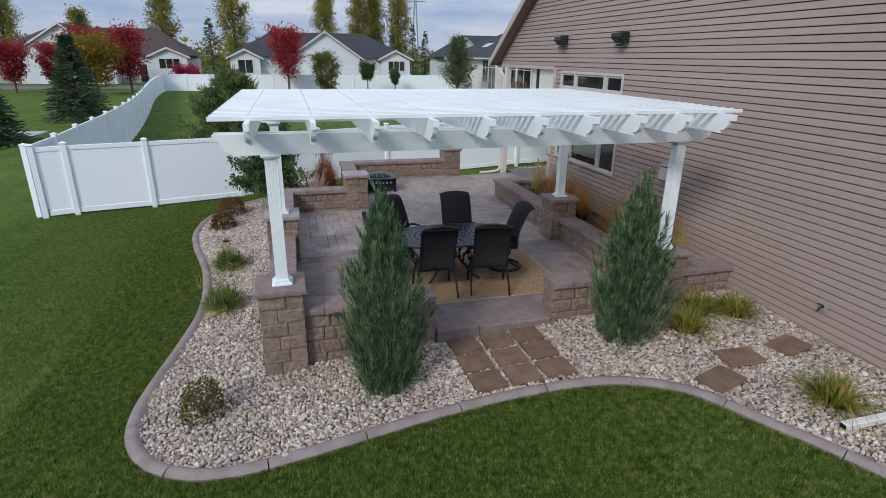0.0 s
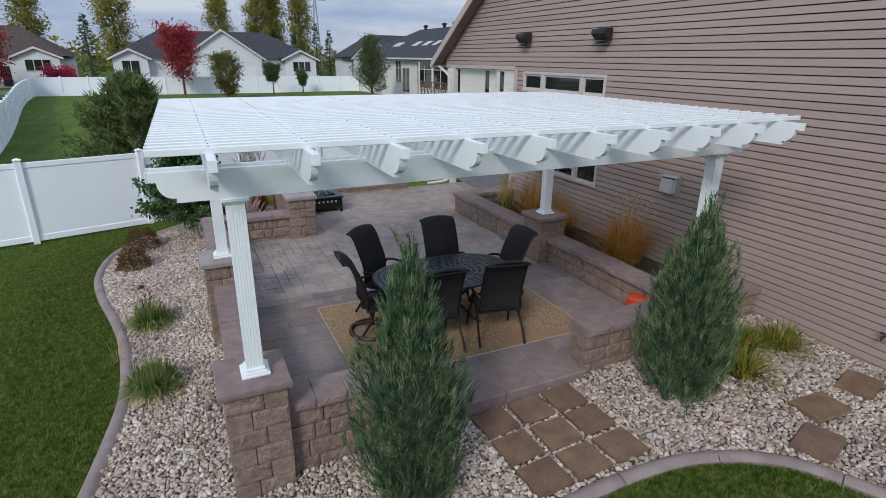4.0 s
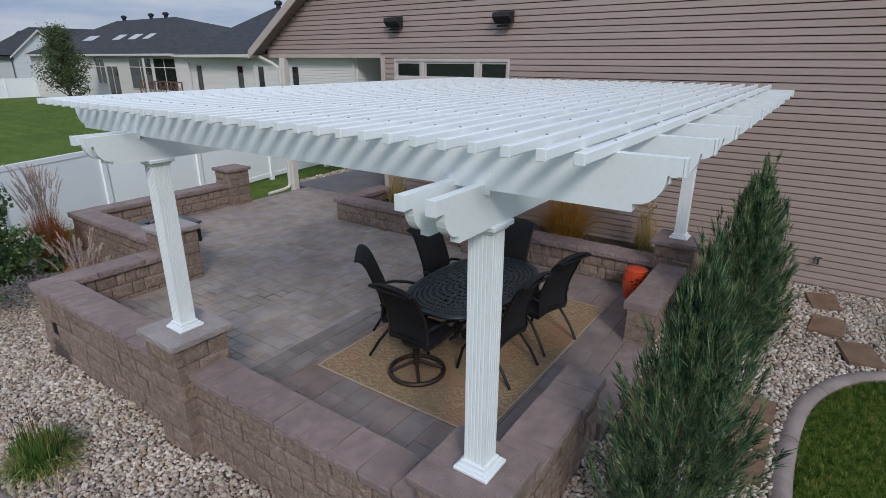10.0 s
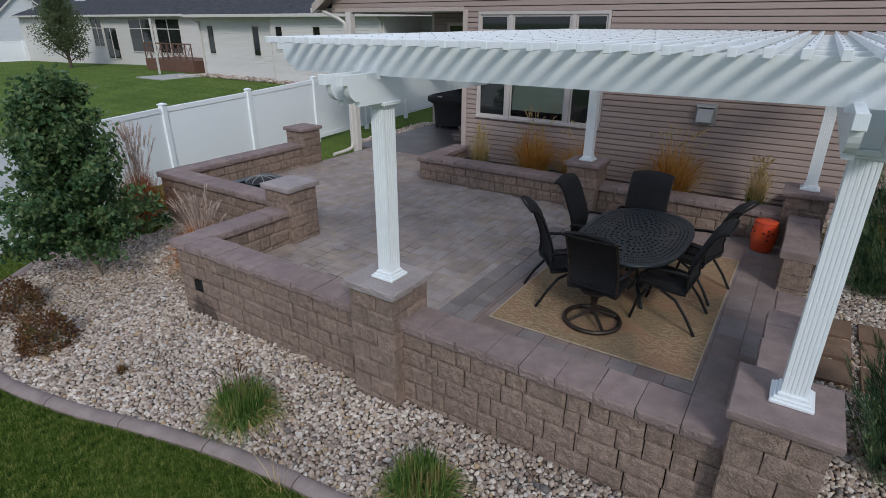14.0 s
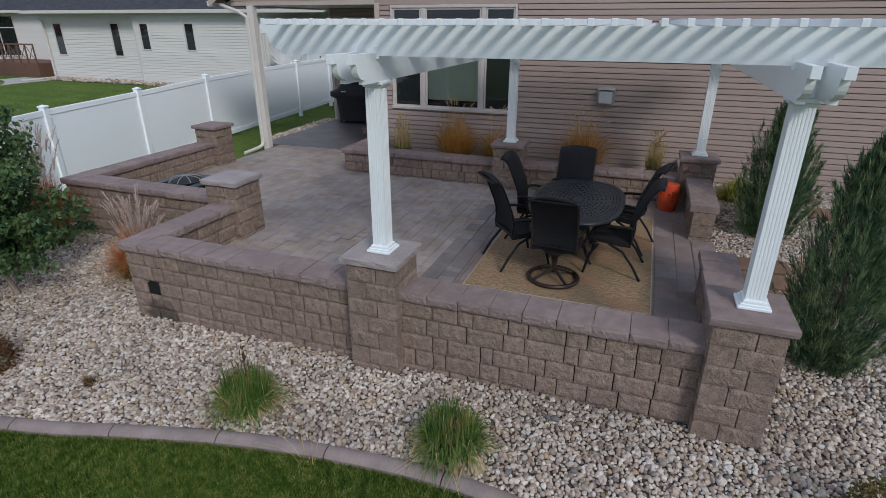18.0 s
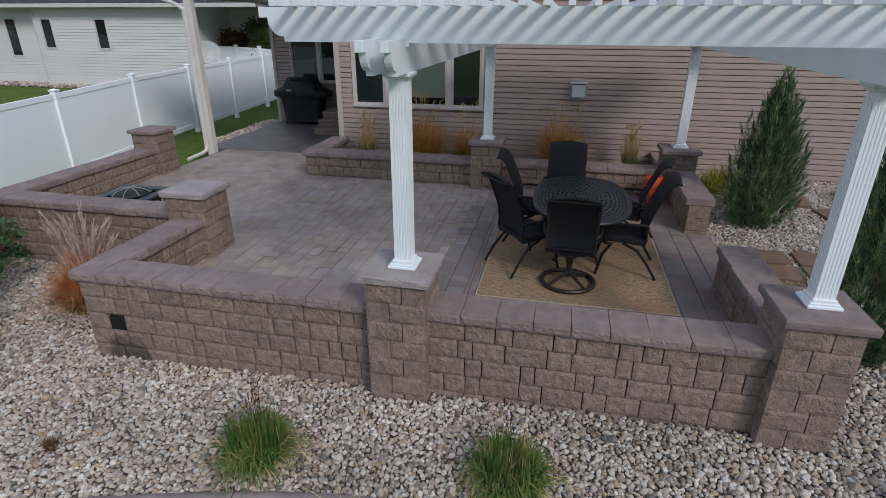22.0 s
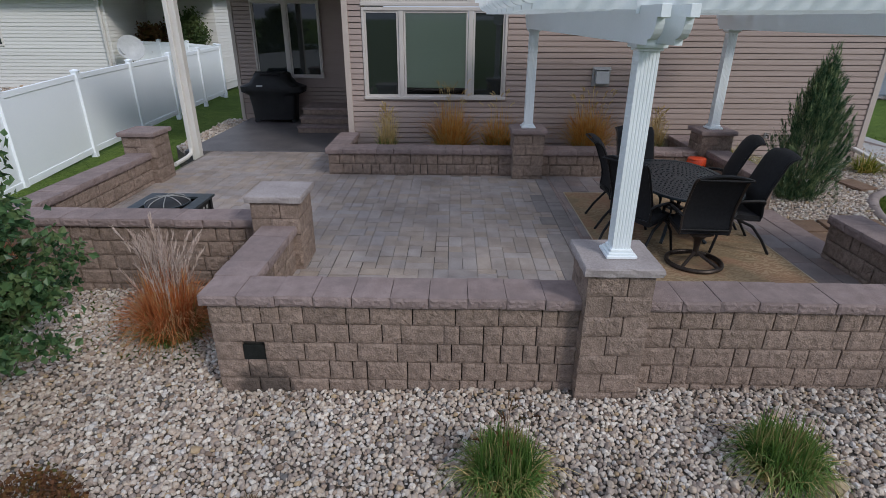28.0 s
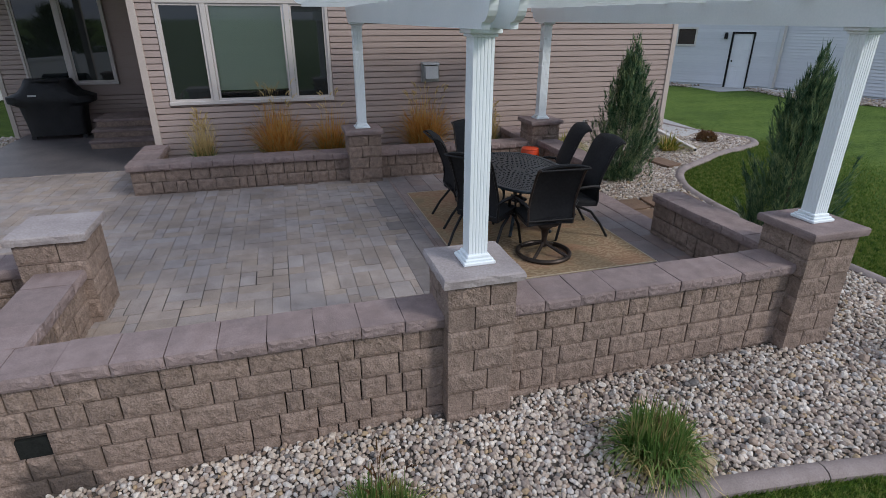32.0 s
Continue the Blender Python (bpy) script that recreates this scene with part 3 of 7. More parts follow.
def bulk(name, verts, faces, mat, parent=None, smooth=False):
    """A large mesh from arrays: verts (n, 3), faces (m, 3 or 4)."""
    me = bpy.data.meshes.new(name)
    verts = np.ascontiguousarray(verts, dtype=np.float32)
    faces = np.ascontiguousarray(faces, dtype=np.int32)
    k = faces.shape[1]
    me.vertices.add(len(verts))
    me.vertices.foreach_set("co", verts.ravel())
    me.loops.add(faces.size)
    me.loops.foreach_set("vertex_index", faces.ravel())
    me.polygons.add(len(faces))
    me.polygons.foreach_set("loop_start", np.arange(0, faces.size, k, dtype=np.int32))
    me.polygons.foreach_set("use_smooth", np.full(len(faces), smooth))
    me.update(calc_edges=True)
    me.materials.append(mat)
    ob = new(name, me)
    if parent is not None:
        ob.parent = parent
    return ob


rng = np.random.default_rng(5)
rnd = random.Random(11)


def smooth01(t):
    t = min(1.0, max(0.0, t))
    return t * t * (3 - 2 * t)


def ground_z(x, y):
    """Height of the garden: it falls away from the house towards the lawn and the fence."""
    z = -0.13 + 0.058 * (min(x, 6.0) - 1.8) - 0.022 * (min(y, 18) - 7)
    z = max(-0.60, min(0.12, z))
    k = smooth01((y - 15.2) / 2.2) * smooth01((x - 1.0) / 3.0)
    z = z + (-0.46 - z) * k
    if x > -0.2 and 6.3 < y < 16.8 and not (x > 5.45 and y < 7.65):
        z = z + (min(z, -0.08) - z) * smooth01((y - 6.35) / 0.4)
    if y > 22:
        z = z + (-0.55 - z) * smooth01((y - 22) / 12)
    if y > 20 and x > 8:
        z = z + (0.0 - z) * smooth01((x - 8) / 7) * smooth01((y - 20.5) / 4) * (1 - smooth01((y - 45) / 30))
    if y < 2 and x > 6:
        z = z + (0.0 - z) * smooth01((2 - y) / 3)
    return z


def in_poly(x, y, poly):
    c = False
    j = len(poly) - 1
    for i in range(len(poly)):
        (xi, yi), (xj, yj) = poly[i], poly[j]
        if (yi > y) != (yj > y) and x < (xj - xi) * (y - yi) / (yj - yi) + xi:
            c = not c
        j = i
    return c


def spline(pts, step=0.12):
    """A smooth line through points, cut into even steps."""
    out = []
    P = [Vector((*p, 0)) for p in pts]
    P = [2 * P[0] - P[1]] + P + [2 * P[-1] - P[-2]]
    for i in range(1, len(P) - 2):
        n = max(2, int((P[i + 1] - P[i]).length / step))
        for k in range(n):
            t = k / n
            a, b, c, d = P[i - 1], P[i], P[i + 1], P[i + 2]
            q = 0.5 * ((2 * b) + (c - a) * t + (2 * a - 5 * b + 4 * c - d) * t * t + (3 * b - a - 3 * c + d) * t ** 3)
            out.append((q.x, q.y))
    out.append(tuple(P[-2])[:2])
    return out

# ---------------------------------------------------------------- ground, bed and edging
FLOOR = 0.08
EDGE = spline([(1.6, 17.15), (0.3, 17.1), (-0.9, 16.6), (-1.75, 15.9), (-2.3, 14.9), (-2.42, 13.6), (-2.25, 12.4), (-2.0, 11.4), (-1.78, 10.4),
               (-1.66, 9.4), (-1.63, 8.6), (-1.70, 7.9), (-1.80, 7.2), (-1.91, 6.5), (-1.96, 5.9), (-1.88, 5.38), (-1.62, 4.94), (-1.2, 4.65),
               (-0.75, 4.56), (-0.35, 4.58), (0.1, 4.63), (0.62, 4.70), (1.12, 4.77), (1.55, 4.81), (2.02, 4.84), (2.46, 4.84), (2.85, 4.82),
               (3.2, 4.77), (3.47, 4.69), (3.82, 4.51), (4.1, 4.27), (4.3, 3.93), (4.48, 3.5), (4.69, 3.08), (4.88, 2.65), (5.1, 2.0), (5.45, 1.35), (6.1, 1.15),
               (7.2, 1.7), (9.0, 1.9)])
BED = EDGE + [(9.0, 2.9), (6.55, 2.9), (6.55, 16.0), (1.6, 16.0)]


def axis_steps(lo, hi, near_lo, near_hi, fine, reach):
    a = list(np.arange(near_lo, near_hi + 1e-6, fine))
    s, p = fine, near_hi
    while p < hi:
        s *= 1.35
        p += s
        a.append(p)
    s, p = fine, near_lo
    while p > lo:
        s *= 1.35
        p -= s
        a.insert(0, p)
    return a


gx = axis_steps(-900, 900, -12, 14, 0.5, 0)
gy = axis_steps(-600, 1500, -6, 26, 0.5, 0)
gv = np.array([(x, y, ground_z(x, y)) for y in gy for x in gx])
nx = len(gx)
ii, jj = np.meshgrid(np.arange(nx - 1), np.arange(len(gy) - 1))
a0 = (jj * nx + ii).ravel()
lawn = bulk("ground", gv, np.stack([a0, a0 + 1, a0 + nx + 1, a0 + nx], 1), M_LAWN, smooth=True)
tagged(lawn, "mown green lawn sloping gently from the house", "lawn", kind="structure")

# bed sheet, and its river rock
cell = 0.1
bx, by = np.arange(-2.6, 9.0, cell), np.arange(1.0, 17.4, cell)
bverts, bfaces, bidx = [], [], {}
for x in bx:
    for y in by:
        if in_poly(x + cell / 2, y + cell / 2, BED) and not (x > 0.0 and 7.0 < y < 16 and not (x > 5.4 and y < 7.6)):
            q = []
            for dx, dy in ((0, 0), (1, 0), (1, 1), (0, 1)):
                k = (round((x + dx * cell) / cell), round((y + dy * cell) / cell))
                if k not in bidx:
                    bidx[k] = len(bverts)
                    bverts.append((k[0] * cell, k[1] * cell, ground_z(k[0] * cell, k[1] * cell) + 0.012))
                q.append(bidx[k])
            bfaces.append(q)
bed = bulk("gravel_bed", np.array(bverts), np.array(bfaces), M_SOILBED)
tagged(bed, "gritty brown soil under the river rock", "garden bed", kind="structure")

BLOCKED = []  # boxes (x0, x1, y0, y1) where no stone lies


def ico(sub):
    bm = bmesh.new()
    bmesh.ops.create_icosphere(bm, subdivisions=sub, radius=1.0)
    v = np.array([tuple(p.co) for p in bm.verts])
    f = np.array([[q.index for q in p.verts] for p in bm.faces])
    bm.free()
    return v, f


def scatter_stones(name, poly, spacing, size, blocked, box, mat, seed, label, zoff=0.012, sub=2):
    r = np.random.default_rng(seed)
    v0, f0 = ico(sub)
    f0 = f0[v0[f0].mean(axis=1)[:, 2] > -0.42]  # the undersides lie in the bed
    shapes = []
    for k in range(16):
        d = r.normal(0, 1, (4, 3))
        w = 1 + 0.12 * np.sin(v0 @ d[0] * 1.4 + k) + 0.08 * np.sin(v0 @ d[1] * 2.3)
        v = v0 * w[:, None]
        for cut in range(8):
            nrm = r.normal(0, 1, 3)
            nrm /= np.linalg.norm(nrm)
            v = v - np.maximum(0, v @ nrm - r.uniform(0.58, 0.88))[:, None] * nrm
        shapes.append(v * 1.12)
    V, F, o = [], [], 0
    xs, ys = np.arange(box[0], box[1], spacing), np.arange(box[2], box[3], spacing)
    for x in xs:
        for y in ys:
            px, py = x + r.uniform(-0.5, 0.5) * spacing, y + r.uniform(-0.5, 0.5) * spacing
            if not in_poly(px, py, poly) or any(b[0] < px < b[1] and b[2] < py < b[3] for b in blocked):
                continue
            s = size * math.exp(r.normal(0, 0.22))
            sc = np.array([s * r.uniform(0.9, 1.3), s * r.uniform(0.78, 1.08), s * r.uniform(0.62, 0.95)])
            e = Euler((r.uniform(-0.5, 0.5), r.uniform(-0.5, 0.5), r.uniform(0, 6.28))).to_matrix()
            pts = (shapes[r.integers(16)] * sc) @ np.array(e).T
            z = ground_z(px, py) + zoff + sc[2] * r.uniform(0.35, 1.15)
            V.append(pts + (px, py, z))
            F.append(f0 + o)
            o += len(v0)
    ob = bulk(name, np.concatenate(V), np.concatenate(F), mat)
    return tagged(ob, label, "river rock", kind="stuff")


# edging: cast sections with saw cuts between them
edging = thing("garden_edging", (0, 0, 0), "curved brownish-grey cast concrete edging round the rock bed", "edging", kind="structure")
dist, run, start = 0.0, [EDGE[0]], 0


def kerb_section(pts):
    mb = MB()
    prof = [(-0.075, -0.06), (-0.075, 0.035), (-0.045, 0.062), (0.0, 0.070), (0.05, 0.058), (0.078, 0.03), (0.078, -0.06)]
    n, vs, fs = len(prof), [], []
    for i, p in enumerate(pts):
        a, b = pts[max(i - 1, 0)], pts[min(i + 1, len(pts) - 1)]
        d = Vector((b[0] - a[0], b[1] - a[1], 0)).normalized()
        s = Vector((d.y, -d.x, 0))
        z = ground_z(*p)
        vs += [(p[0] + s.x * u, p[1] + s.y * u, z + w) for u, w in prof]
    for i in range(len(pts) - 1):
        for k in range(n):
            fs.append((i * n + k, i * n + (k + 1) % n, (i + 1) * n + (k + 1) % n, (i + 1) * n + k))
    fs += [tuple(range(n)), tuple((len(pts) - 1) * n + k for k in range(n))[::-1]]
    mb.add(vs, fs)
    part("kerb_section", mb, M_KERB, edging, smooth=True)


for i in range(1, len(EDGE)):
    p, q = EDGE[i - 1], EDGE[i]
    dist += math.dist(p, q)
    run.append(q)
    if dist > 0.95 or i == len(EDGE) - 1:
        kerb_section(run)
        d = Vector((q[0] - p[0], q[1] - p[1])).normalized() * 0.012
        run, dist = [(q[0] + d.x, q[1] + d.y)], 0.0

# ---------------------------------------------------------------- masonry
def rough_box(lx, ly, lz, nx_, nz_, amp, seed, b=0.005):
    """A block lx long, ly deep, lz high, centred on x and y, standing on z=0: its two long faces split rough."""
    r = random.Random(seed)
    mb = MB()
    xs = [-lx / 2 + lx * i / nx_ for i in range(nx_ + 1)]
    zs = [lz * k / nz_ for k in range(nz_ + 1)]
    for s in (-1, 1):
        g = {}
        vs = []
        for i, x in enumerate(xs):
            for k, z in enumerate(zs):
                edge = i in (0, nx_) or k in (0, nz_)
                g[i, k] = len(vs)
                y = s * (ly / 2 + (-b * 1.3 if edge else r.uniform(-0.1, 1.0) * amp))
                xx = min(max(x, -lx / 2 + b), lx / 2 - b)
                zz = min(max(z, b), lz - b)
                if not edge:
                    xx += r.uniform(-0.2, 0.2) * lx / nx_
                    zz += r.uniform(-0.2, 0.2) * lz / nz_
                vs.append((xx, y, zz))
        fs = []
        for i in range(nx_):
            for k in range(nz_):
                a, bb, c, d = g[i, k], g[i + 1, k], g[i + 1, k + 1], g[i, k + 1]
                if r.random() < 0.5:
                    fs += [(a, bb, c), (a, c, d)]
                else:
                    fs += [(a, bb, d), (bb, c, d)]
        mb.add(vs, fs)
    yy = ly / 2 - b * 1.3 - 0.001
    mb.box(-lx / 2 + b * 0.4, lx / 2 - b * 0.4, -yy, yy, b * 0.3, lz - b * 0.3)
    return mb


COURSE, CAPH, WALLT = 0.185, 0.095, 0.30
BLOCKS = {}
for li, L in enumerate((0.13, 0.16, 0.20, 0.28, 0.36)):
    for v in range(3):
        BLOCKS[L, v] = rough_box(L, WALLT, COURSE, max(4, int(L / 0.030)), 6, 0.008, li * 10 + v, 0.004).mesh("block", M_BLOCK)
CAPS = [rough_box(0.31, 0.385, CAPH, 12, 4, 0.009, 70 + v, 0.003).mesh("coping", M_CAP) for v in range(5)]
PIERT = 0.21
PIERB = [rough_box(0.40, PIERT, COURSE, 12, 6, 0.008, 90 + v, 0.004).mesh("block", M_BLOCK) for v in range(4)]


def masonry_wall(name, p0, p1, ztop, zbase, label, caps=True, cap_over0=0.0, cap_over1=0.0, seed=1, skip=None):
    """A wall of split blocks in courses with a coping, from p0 to p1 (centre line)."""
    r = random.Random(seed)
    w = thing(name, (p0[0], p0[1], 0), label, "block wall", kind="structure")
    d = Vector((p1[0] - p0[0], p1[1] - p0[1], 0))
    L = d.length
    ang = math.degrees(math.atan2(d.y, d.x))
    if caps:
        a, b = -cap_over0, L + cap_over1
        n = max(1, round((b - a) / 0.315))
        s = (b - a) / n
        for i in range(n):
            m = pose(0, 0, 0, 0, 0, ang) @ pose(a + (i + 0.5) * s, r.uniform(-0.006, 0.006), ztop - CAPH + r.uniform(-0.003, 0.003), 0, 0, r.choice((0, 180)) + r.uniform(-0.6, 0.6))
            piece("coping", r.choice(CAPS), w, m @ Matrix.Diagonal(((s - 0.0025) / 0.31, 1, 1, 1)))
    z = ztop - (CAPH if caps else 0)
    k = 0
    while z > zbase:
        z -= COURSE
        runs = [(0.0, L)]
        if skip and z < skip[1] < z + COURSE:
            runs = [(0.0, skip[0] - skip[2]), (skip[0] + skip[2], L)]
        for s0, s1 in runs:
            lens = []
            while sum(lens) < s1 - s0 - 0.08:
                lens.append(r.choice((0.13, 0.16, 0.20, 0.28, 0.36, 0.16, 0.20, 0.28, 0.36)))
            f = (s1 - s0) / sum(lens)
            x = s0
            for l in lens:
                m = pose(0, 0, 0, 0, 0, ang) @ pose(x + l * f / 2, r.uniform(-0.005, 0.005), z, 0, 0, r.choice((0, 180)))
                piece("block", BLOCKS[l, r.randrange(3)], w, m @ Matrix.Diagonal((f - r.uniform(0.003, 0.010) / l, 1, r.uniform(0.962, 0.98), 1)))
                x += l * f
        k += 1
    # mortarless core behind the joints
    core = MB().box(0.01, L - 0.01, -WALLT / 2 + 0.05, WALLT / 2 - 0.05, z, ztop - 0.02, m=pose(0, 0, 0, 0, 0, ang))
    part("core", core, M_CORE, w)
    return w


def pier(name, c, ztop, zbase, label, cap_mat=None, capw=0.62, bodyw=0.53, seed=3):
    r = random.Random(seed)
    w = thing(name, (c[0], c[1], 0), label, "pier", kind="structure")
    h = 0.07
    # chiselled edges: the outline wavers from point to point and from layer to layer
    rough = 0.009 if cap_mat else 0.003
    ring = []
    for q in range(4):
        for i in range(12):
            ring.append((math.cos(q * math.pi / 2), math.sin(q * math.pi / 2), (i / 12 - 0.5) * capw))
    cap, nr = MB(), len(ring)
    vs = []
    for zz, inset in ((ztop, 0.010), (ztop - 0.012, 0.002), (ztop - h * 0.55, 0.0), (ztop - h, 0.005)):
        for c_, s_, u_ in ring:
            rad = capw / 2 - inset - r.uniform(0, rough)
            uu = max(-rad, min(rad, u_ + r.uniform(-0.004, 0.004)))
            vs.append((c_ * rad - s_ * uu, s_ * rad + c_ * uu, zz))
    cap.add(vs, [(k_ * nr + i, k_ * nr + (i + 1) % nr, (k_ + 1) * nr + (i + 1) % nr, (k_ + 1) * nr + i) for k_ in range(3) for i in range(nr)]
            + [tuple(range(nr)), tuple(3 * nr + i for i in range(nr))[::-1]])
    part("pier_cap", cap, cap_mat or M_CAP, w)
    z = ztop - h
    k = 0
    t = PIERT
    while z > zbase:
        z -= COURSE
        for q in range(4):
            m = pose(0, 0, z, 0, 0, q * 90) @ pose(t / 2 if k % 2 else -t / 2, -bodyw / 2 + t / 2, 0)
            sx = (bodyw - t) / 0.40
            piece("block", PIERB[r.randrange(3)], w, m @ Matrix.Diagonal((sx * 0.985, 1, 0.982, 1)))
        k += 1
    part("core", MB().box(-bodyw / 2 + 0.04, bodyw / 2 - 0.04, -bodyw / 2 + 0.04, bodyw / 2 - 0.04, z, ztop - h), M_CORE, w)
    return w


PX0, PX1, PY0, PY1 = -0.29, 5.20, 6.50, 9.74
PIERTOP = 0.93
pier("pier_1", (PX0, PY0), PIERTOP, -0.35, "tan split-block pier with a brown flat cap at the garden corner", seed=1)
pier("pier_2", (PX0, PY1), PIERTOP + 0.01, -0.45, "tan split-block pier with a pale grey stone cap", M_CAPGREY, seed=2)
pier("pier_3", (PX1, PY1 + 0.025), PIERTOP + 0.01, 0.05, "tan split-block pier with a brown cap rising from the planter wall", seed=3)
pier("pier_4", (PX1 + 0.07, PY0 + 0.025), PIERTOP, -0.1, "tan split-block pier with a brown cap near the siding", seed=4)
pier("pier_5", (1.40, 12.98), 0.94, -0.42, "tan split-block pier with a pale cap beside the fire pit corner", M_CAPGREY, seed=5)
pier("pier_6", (4.73, 16.29), 0.94, -0.42, "tan split-block pier with a brown cap at the lawn opening", seed=6)

WT = 0.60
masonry_wall("wall_front_a", (-0.28, 6.74), (-0.28, 9.50), WT, -0.36, "low tan split-block garden wall with brown coping", seed=21)
front_b = masonry_wall("wall_front_b", (-0.28, 9.98), (-0.28, 13.10), WT, -0.42, "low tan split-block garden wall with brown coping and a drain opening", cap_over1=0.045, seed=22, skip=(2.78, -0.01, 0.095))
part("drain_opening", MB().box(-0.128, 0.128, 2.675, 2.885, -0.115, 0.088, 0.004), M_DRAIN, front_b, "dark green square drain opening in the wall")
masonry_wall("wall_wing", (-0.10, 12.96), (1.16, 12.96), WT, -0.42, "short tan split-block return wall with brown coping", seed=23)
masonry_wall("wall_firepit_side", (1.49, 13.22), (1.49, 16.43), WT, -0.42, "tan split-block wall with brown coping beside the fire pit", cap_over1=0.045, seed=24)
masonry_wall("wall_firepit_back", (1.66, 16.29), (4.50, 16.29), WT, -0.42, "tan split-block wall with brown coping behind the fire pit", seed=25)
masonry_wall("wall_stub", (-0.06, 6.50), (1.68, 6.50), WT, -0.20, "short tan split-block wall ending at the garden step", seed=26)
masonry_wall("wall_return", (3.40, 6.50), (4.99, 6.50), WT, -0.10, "short tan split-block wall beside the step", seed=27)
PLT = 0.56
masonry_wall("planter_wall_a", (5.28, 9.98), (5.28, 13.30), PLT, 0.04, "low tan split-block planter wall with brown coping along the house", cap_over1=0.04, seed=28)
masonry_wall("planter_wall_b", (5.28, 6.74), (5.28, 9.50), PLT, 0.04, "low tan split-block planter wall with brown coping along the house", seed=29)
masonry_wall("planter_wall_end", (5.47, 13.15), (6.55, 13.15), PLT, 0.04, "short end of the tan split-block planter wall", seed=30)
masonry_wall("planter_wall_garden_end", (5.50, 6.60), (6.55, 6.60), PLT, 0.04, "short end of the tan split-block planter wall beside the pier", seed=31)
soil = MB().box(5.40, 6.54, 6.72, 13.05, 0.0, 0.30)
tagged(part("planter_soil", soil, M_SOIL), "dark brown mulch filling the house planter", "mulch", kind="structure")

# ---------------------------------------------------------------- patio
patio_base = MB().prism([(-0.15, 6.42), (6.86, 6.42), (6.86, 16.2), (1.48, 16.2), (1.48, 12.96), (-0.15, 12.96)], 'z', -0.15, FLOOR - 0.008)
tagged(part("patio_bed", patio_base, M_JOINT), "dark sand bed in the joints of the pavers", "patio", kind="structure")
WASHED = ((0.05, 1.75, 11.75, 12.75), (-0.05, 0.9, 9.95, 11.75), (1.1, 2.3, 11.1, 11.75))
for xa, xb, ya, yb in WASHED:
    tagged(part("washed_joints", MB().box(xa, xb, ya, yb, FLOOR - 0.06, FLOOR - 0.0065), M_CORE), "dark empty joints where the sand has washed out", "patio", kind="structure")
patio = thing("patio_paving", (0, 0, 0), "grey-brown concrete pavers of mixed sizes laid in rows", "paving", kind="structure")
PAV = {}


def paver_mesh(l, w, mat, tag):
    k = (round(l, 3), round(w, 3), tag)
    if k not in PAV:
        PAV[k] = MB().box(-l / 2, l / 2, -w / 2, w / 2, -0.04, 0, 0.003).mesh("paver", mat)
    return PAV[k]


rest = MB()
count = 0
pr = random.Random(4)
U = 0.165
SPLITS = ([(0, 0, 2, 1), (0, 1, 1, 1), (1, 1, 1, 1)], [(0, 0, 1, 2), (1, 0, 1, 1), (1, 1, 1, 1)], [(0, 0, 2, 1), (0, 1, 2, 1)], [(0, 0, 1, 1), (1, 0, 1, 2), (0, 1, 1, 1)], [(0, 0, 1, 2), (1, 0, 1, 2)],
          [(0, 0, 1.4, 1), (1.4, 0, 0.6, 1), (0, 1, 0.6, 1), (0.6, 1, 1.4, 1)], [(0, 0, 1, 0.7), (1, 0, 1, 0.7), (0, 0.7, 1.4, 1.3), (1.4, 0.7, 0.6, 1.3)])
col = 0
x = -0.13
while x < 6.84:
    y = 9.62 - (U if col % 2 else 0)
    while y < 16.2:
        for a, b, w, h in pr.choice(SPLITS):
            x0, x1, y0, y1 = x + a * U, min(x + (a + w) * U, 6.85), max(y + b * U, 9.62), min(y + (b + h) * U, 16.14)
            if x0 < 1.40:
                y1 = min(y1, 12.965)
            if x1 - x0 < 0.04 or y1 - y0 < 0.04 or (x0 > 5.05 and y0 < 13.0):
                continue
            z = FLOOR + pr.uniform(-0.003, 0.003)
            gap = 0.011 if any(p[0] < x0 and x1 < p[1] and p[2] < y0 and y1 < p[3] for p in WASHED) and pr.random() < 0.55 else 0.004
            if 9.9 < y0 < 12.9 and 0.0 < x0 < 4.6 and count < 295:
                piece("paver", paver_mesh(x1 - x0 - gap, y1 - y0 - gap, M_PAVER, "p"), patio, pose((x0 + x1) / 2, (y0 + y1) / 2, z, pr.uniform(-.4, .4), pr.uniform(-.4, .4)))
                count += 1
            else:
                rest.box(x0 + 0.002, x1 - 0.002, y0 + 0.002, y1 - 0.002, FLOOR - 0.04, z, 0.003)
        y += 2 * U
    x += 2 * U
    col += 1
tagged(part("paver_field", rest, M_PAVERS, patio), kind="stuff")
# field under the pergola, laid the other way
rest = MB()
y = 6.44
while y < 9.39:
    w = 0.18 if y < 6.5 else pr.choice((0.22, 0.26, 0.26))
    y1 = min(y + w, 9.405)
    x = -0.13 - pr.uniform(0, 0.2)
    while x < 5.14:
        l = pr.choice((0.22, 0.30, 0.36, 0.44))
        xa, xb = max(x, -0.13), min(x + l, 5.14)
        if xb - xa > 0.04 and y1 - y > 0.04:
            rest.box(xa + 0.0015, xb - 0.0015, y + 0.003, y1 - 0.003, FLOOR - 0.04, FLOOR + pr.uniform(-0.0025, 0.0025), 0.002)
        x += l
    y = y1
tagged(part("paver_field", rest, M_PAVERROSE, patio, "mauve-brown pavers under the pergola"), kind="stuff")
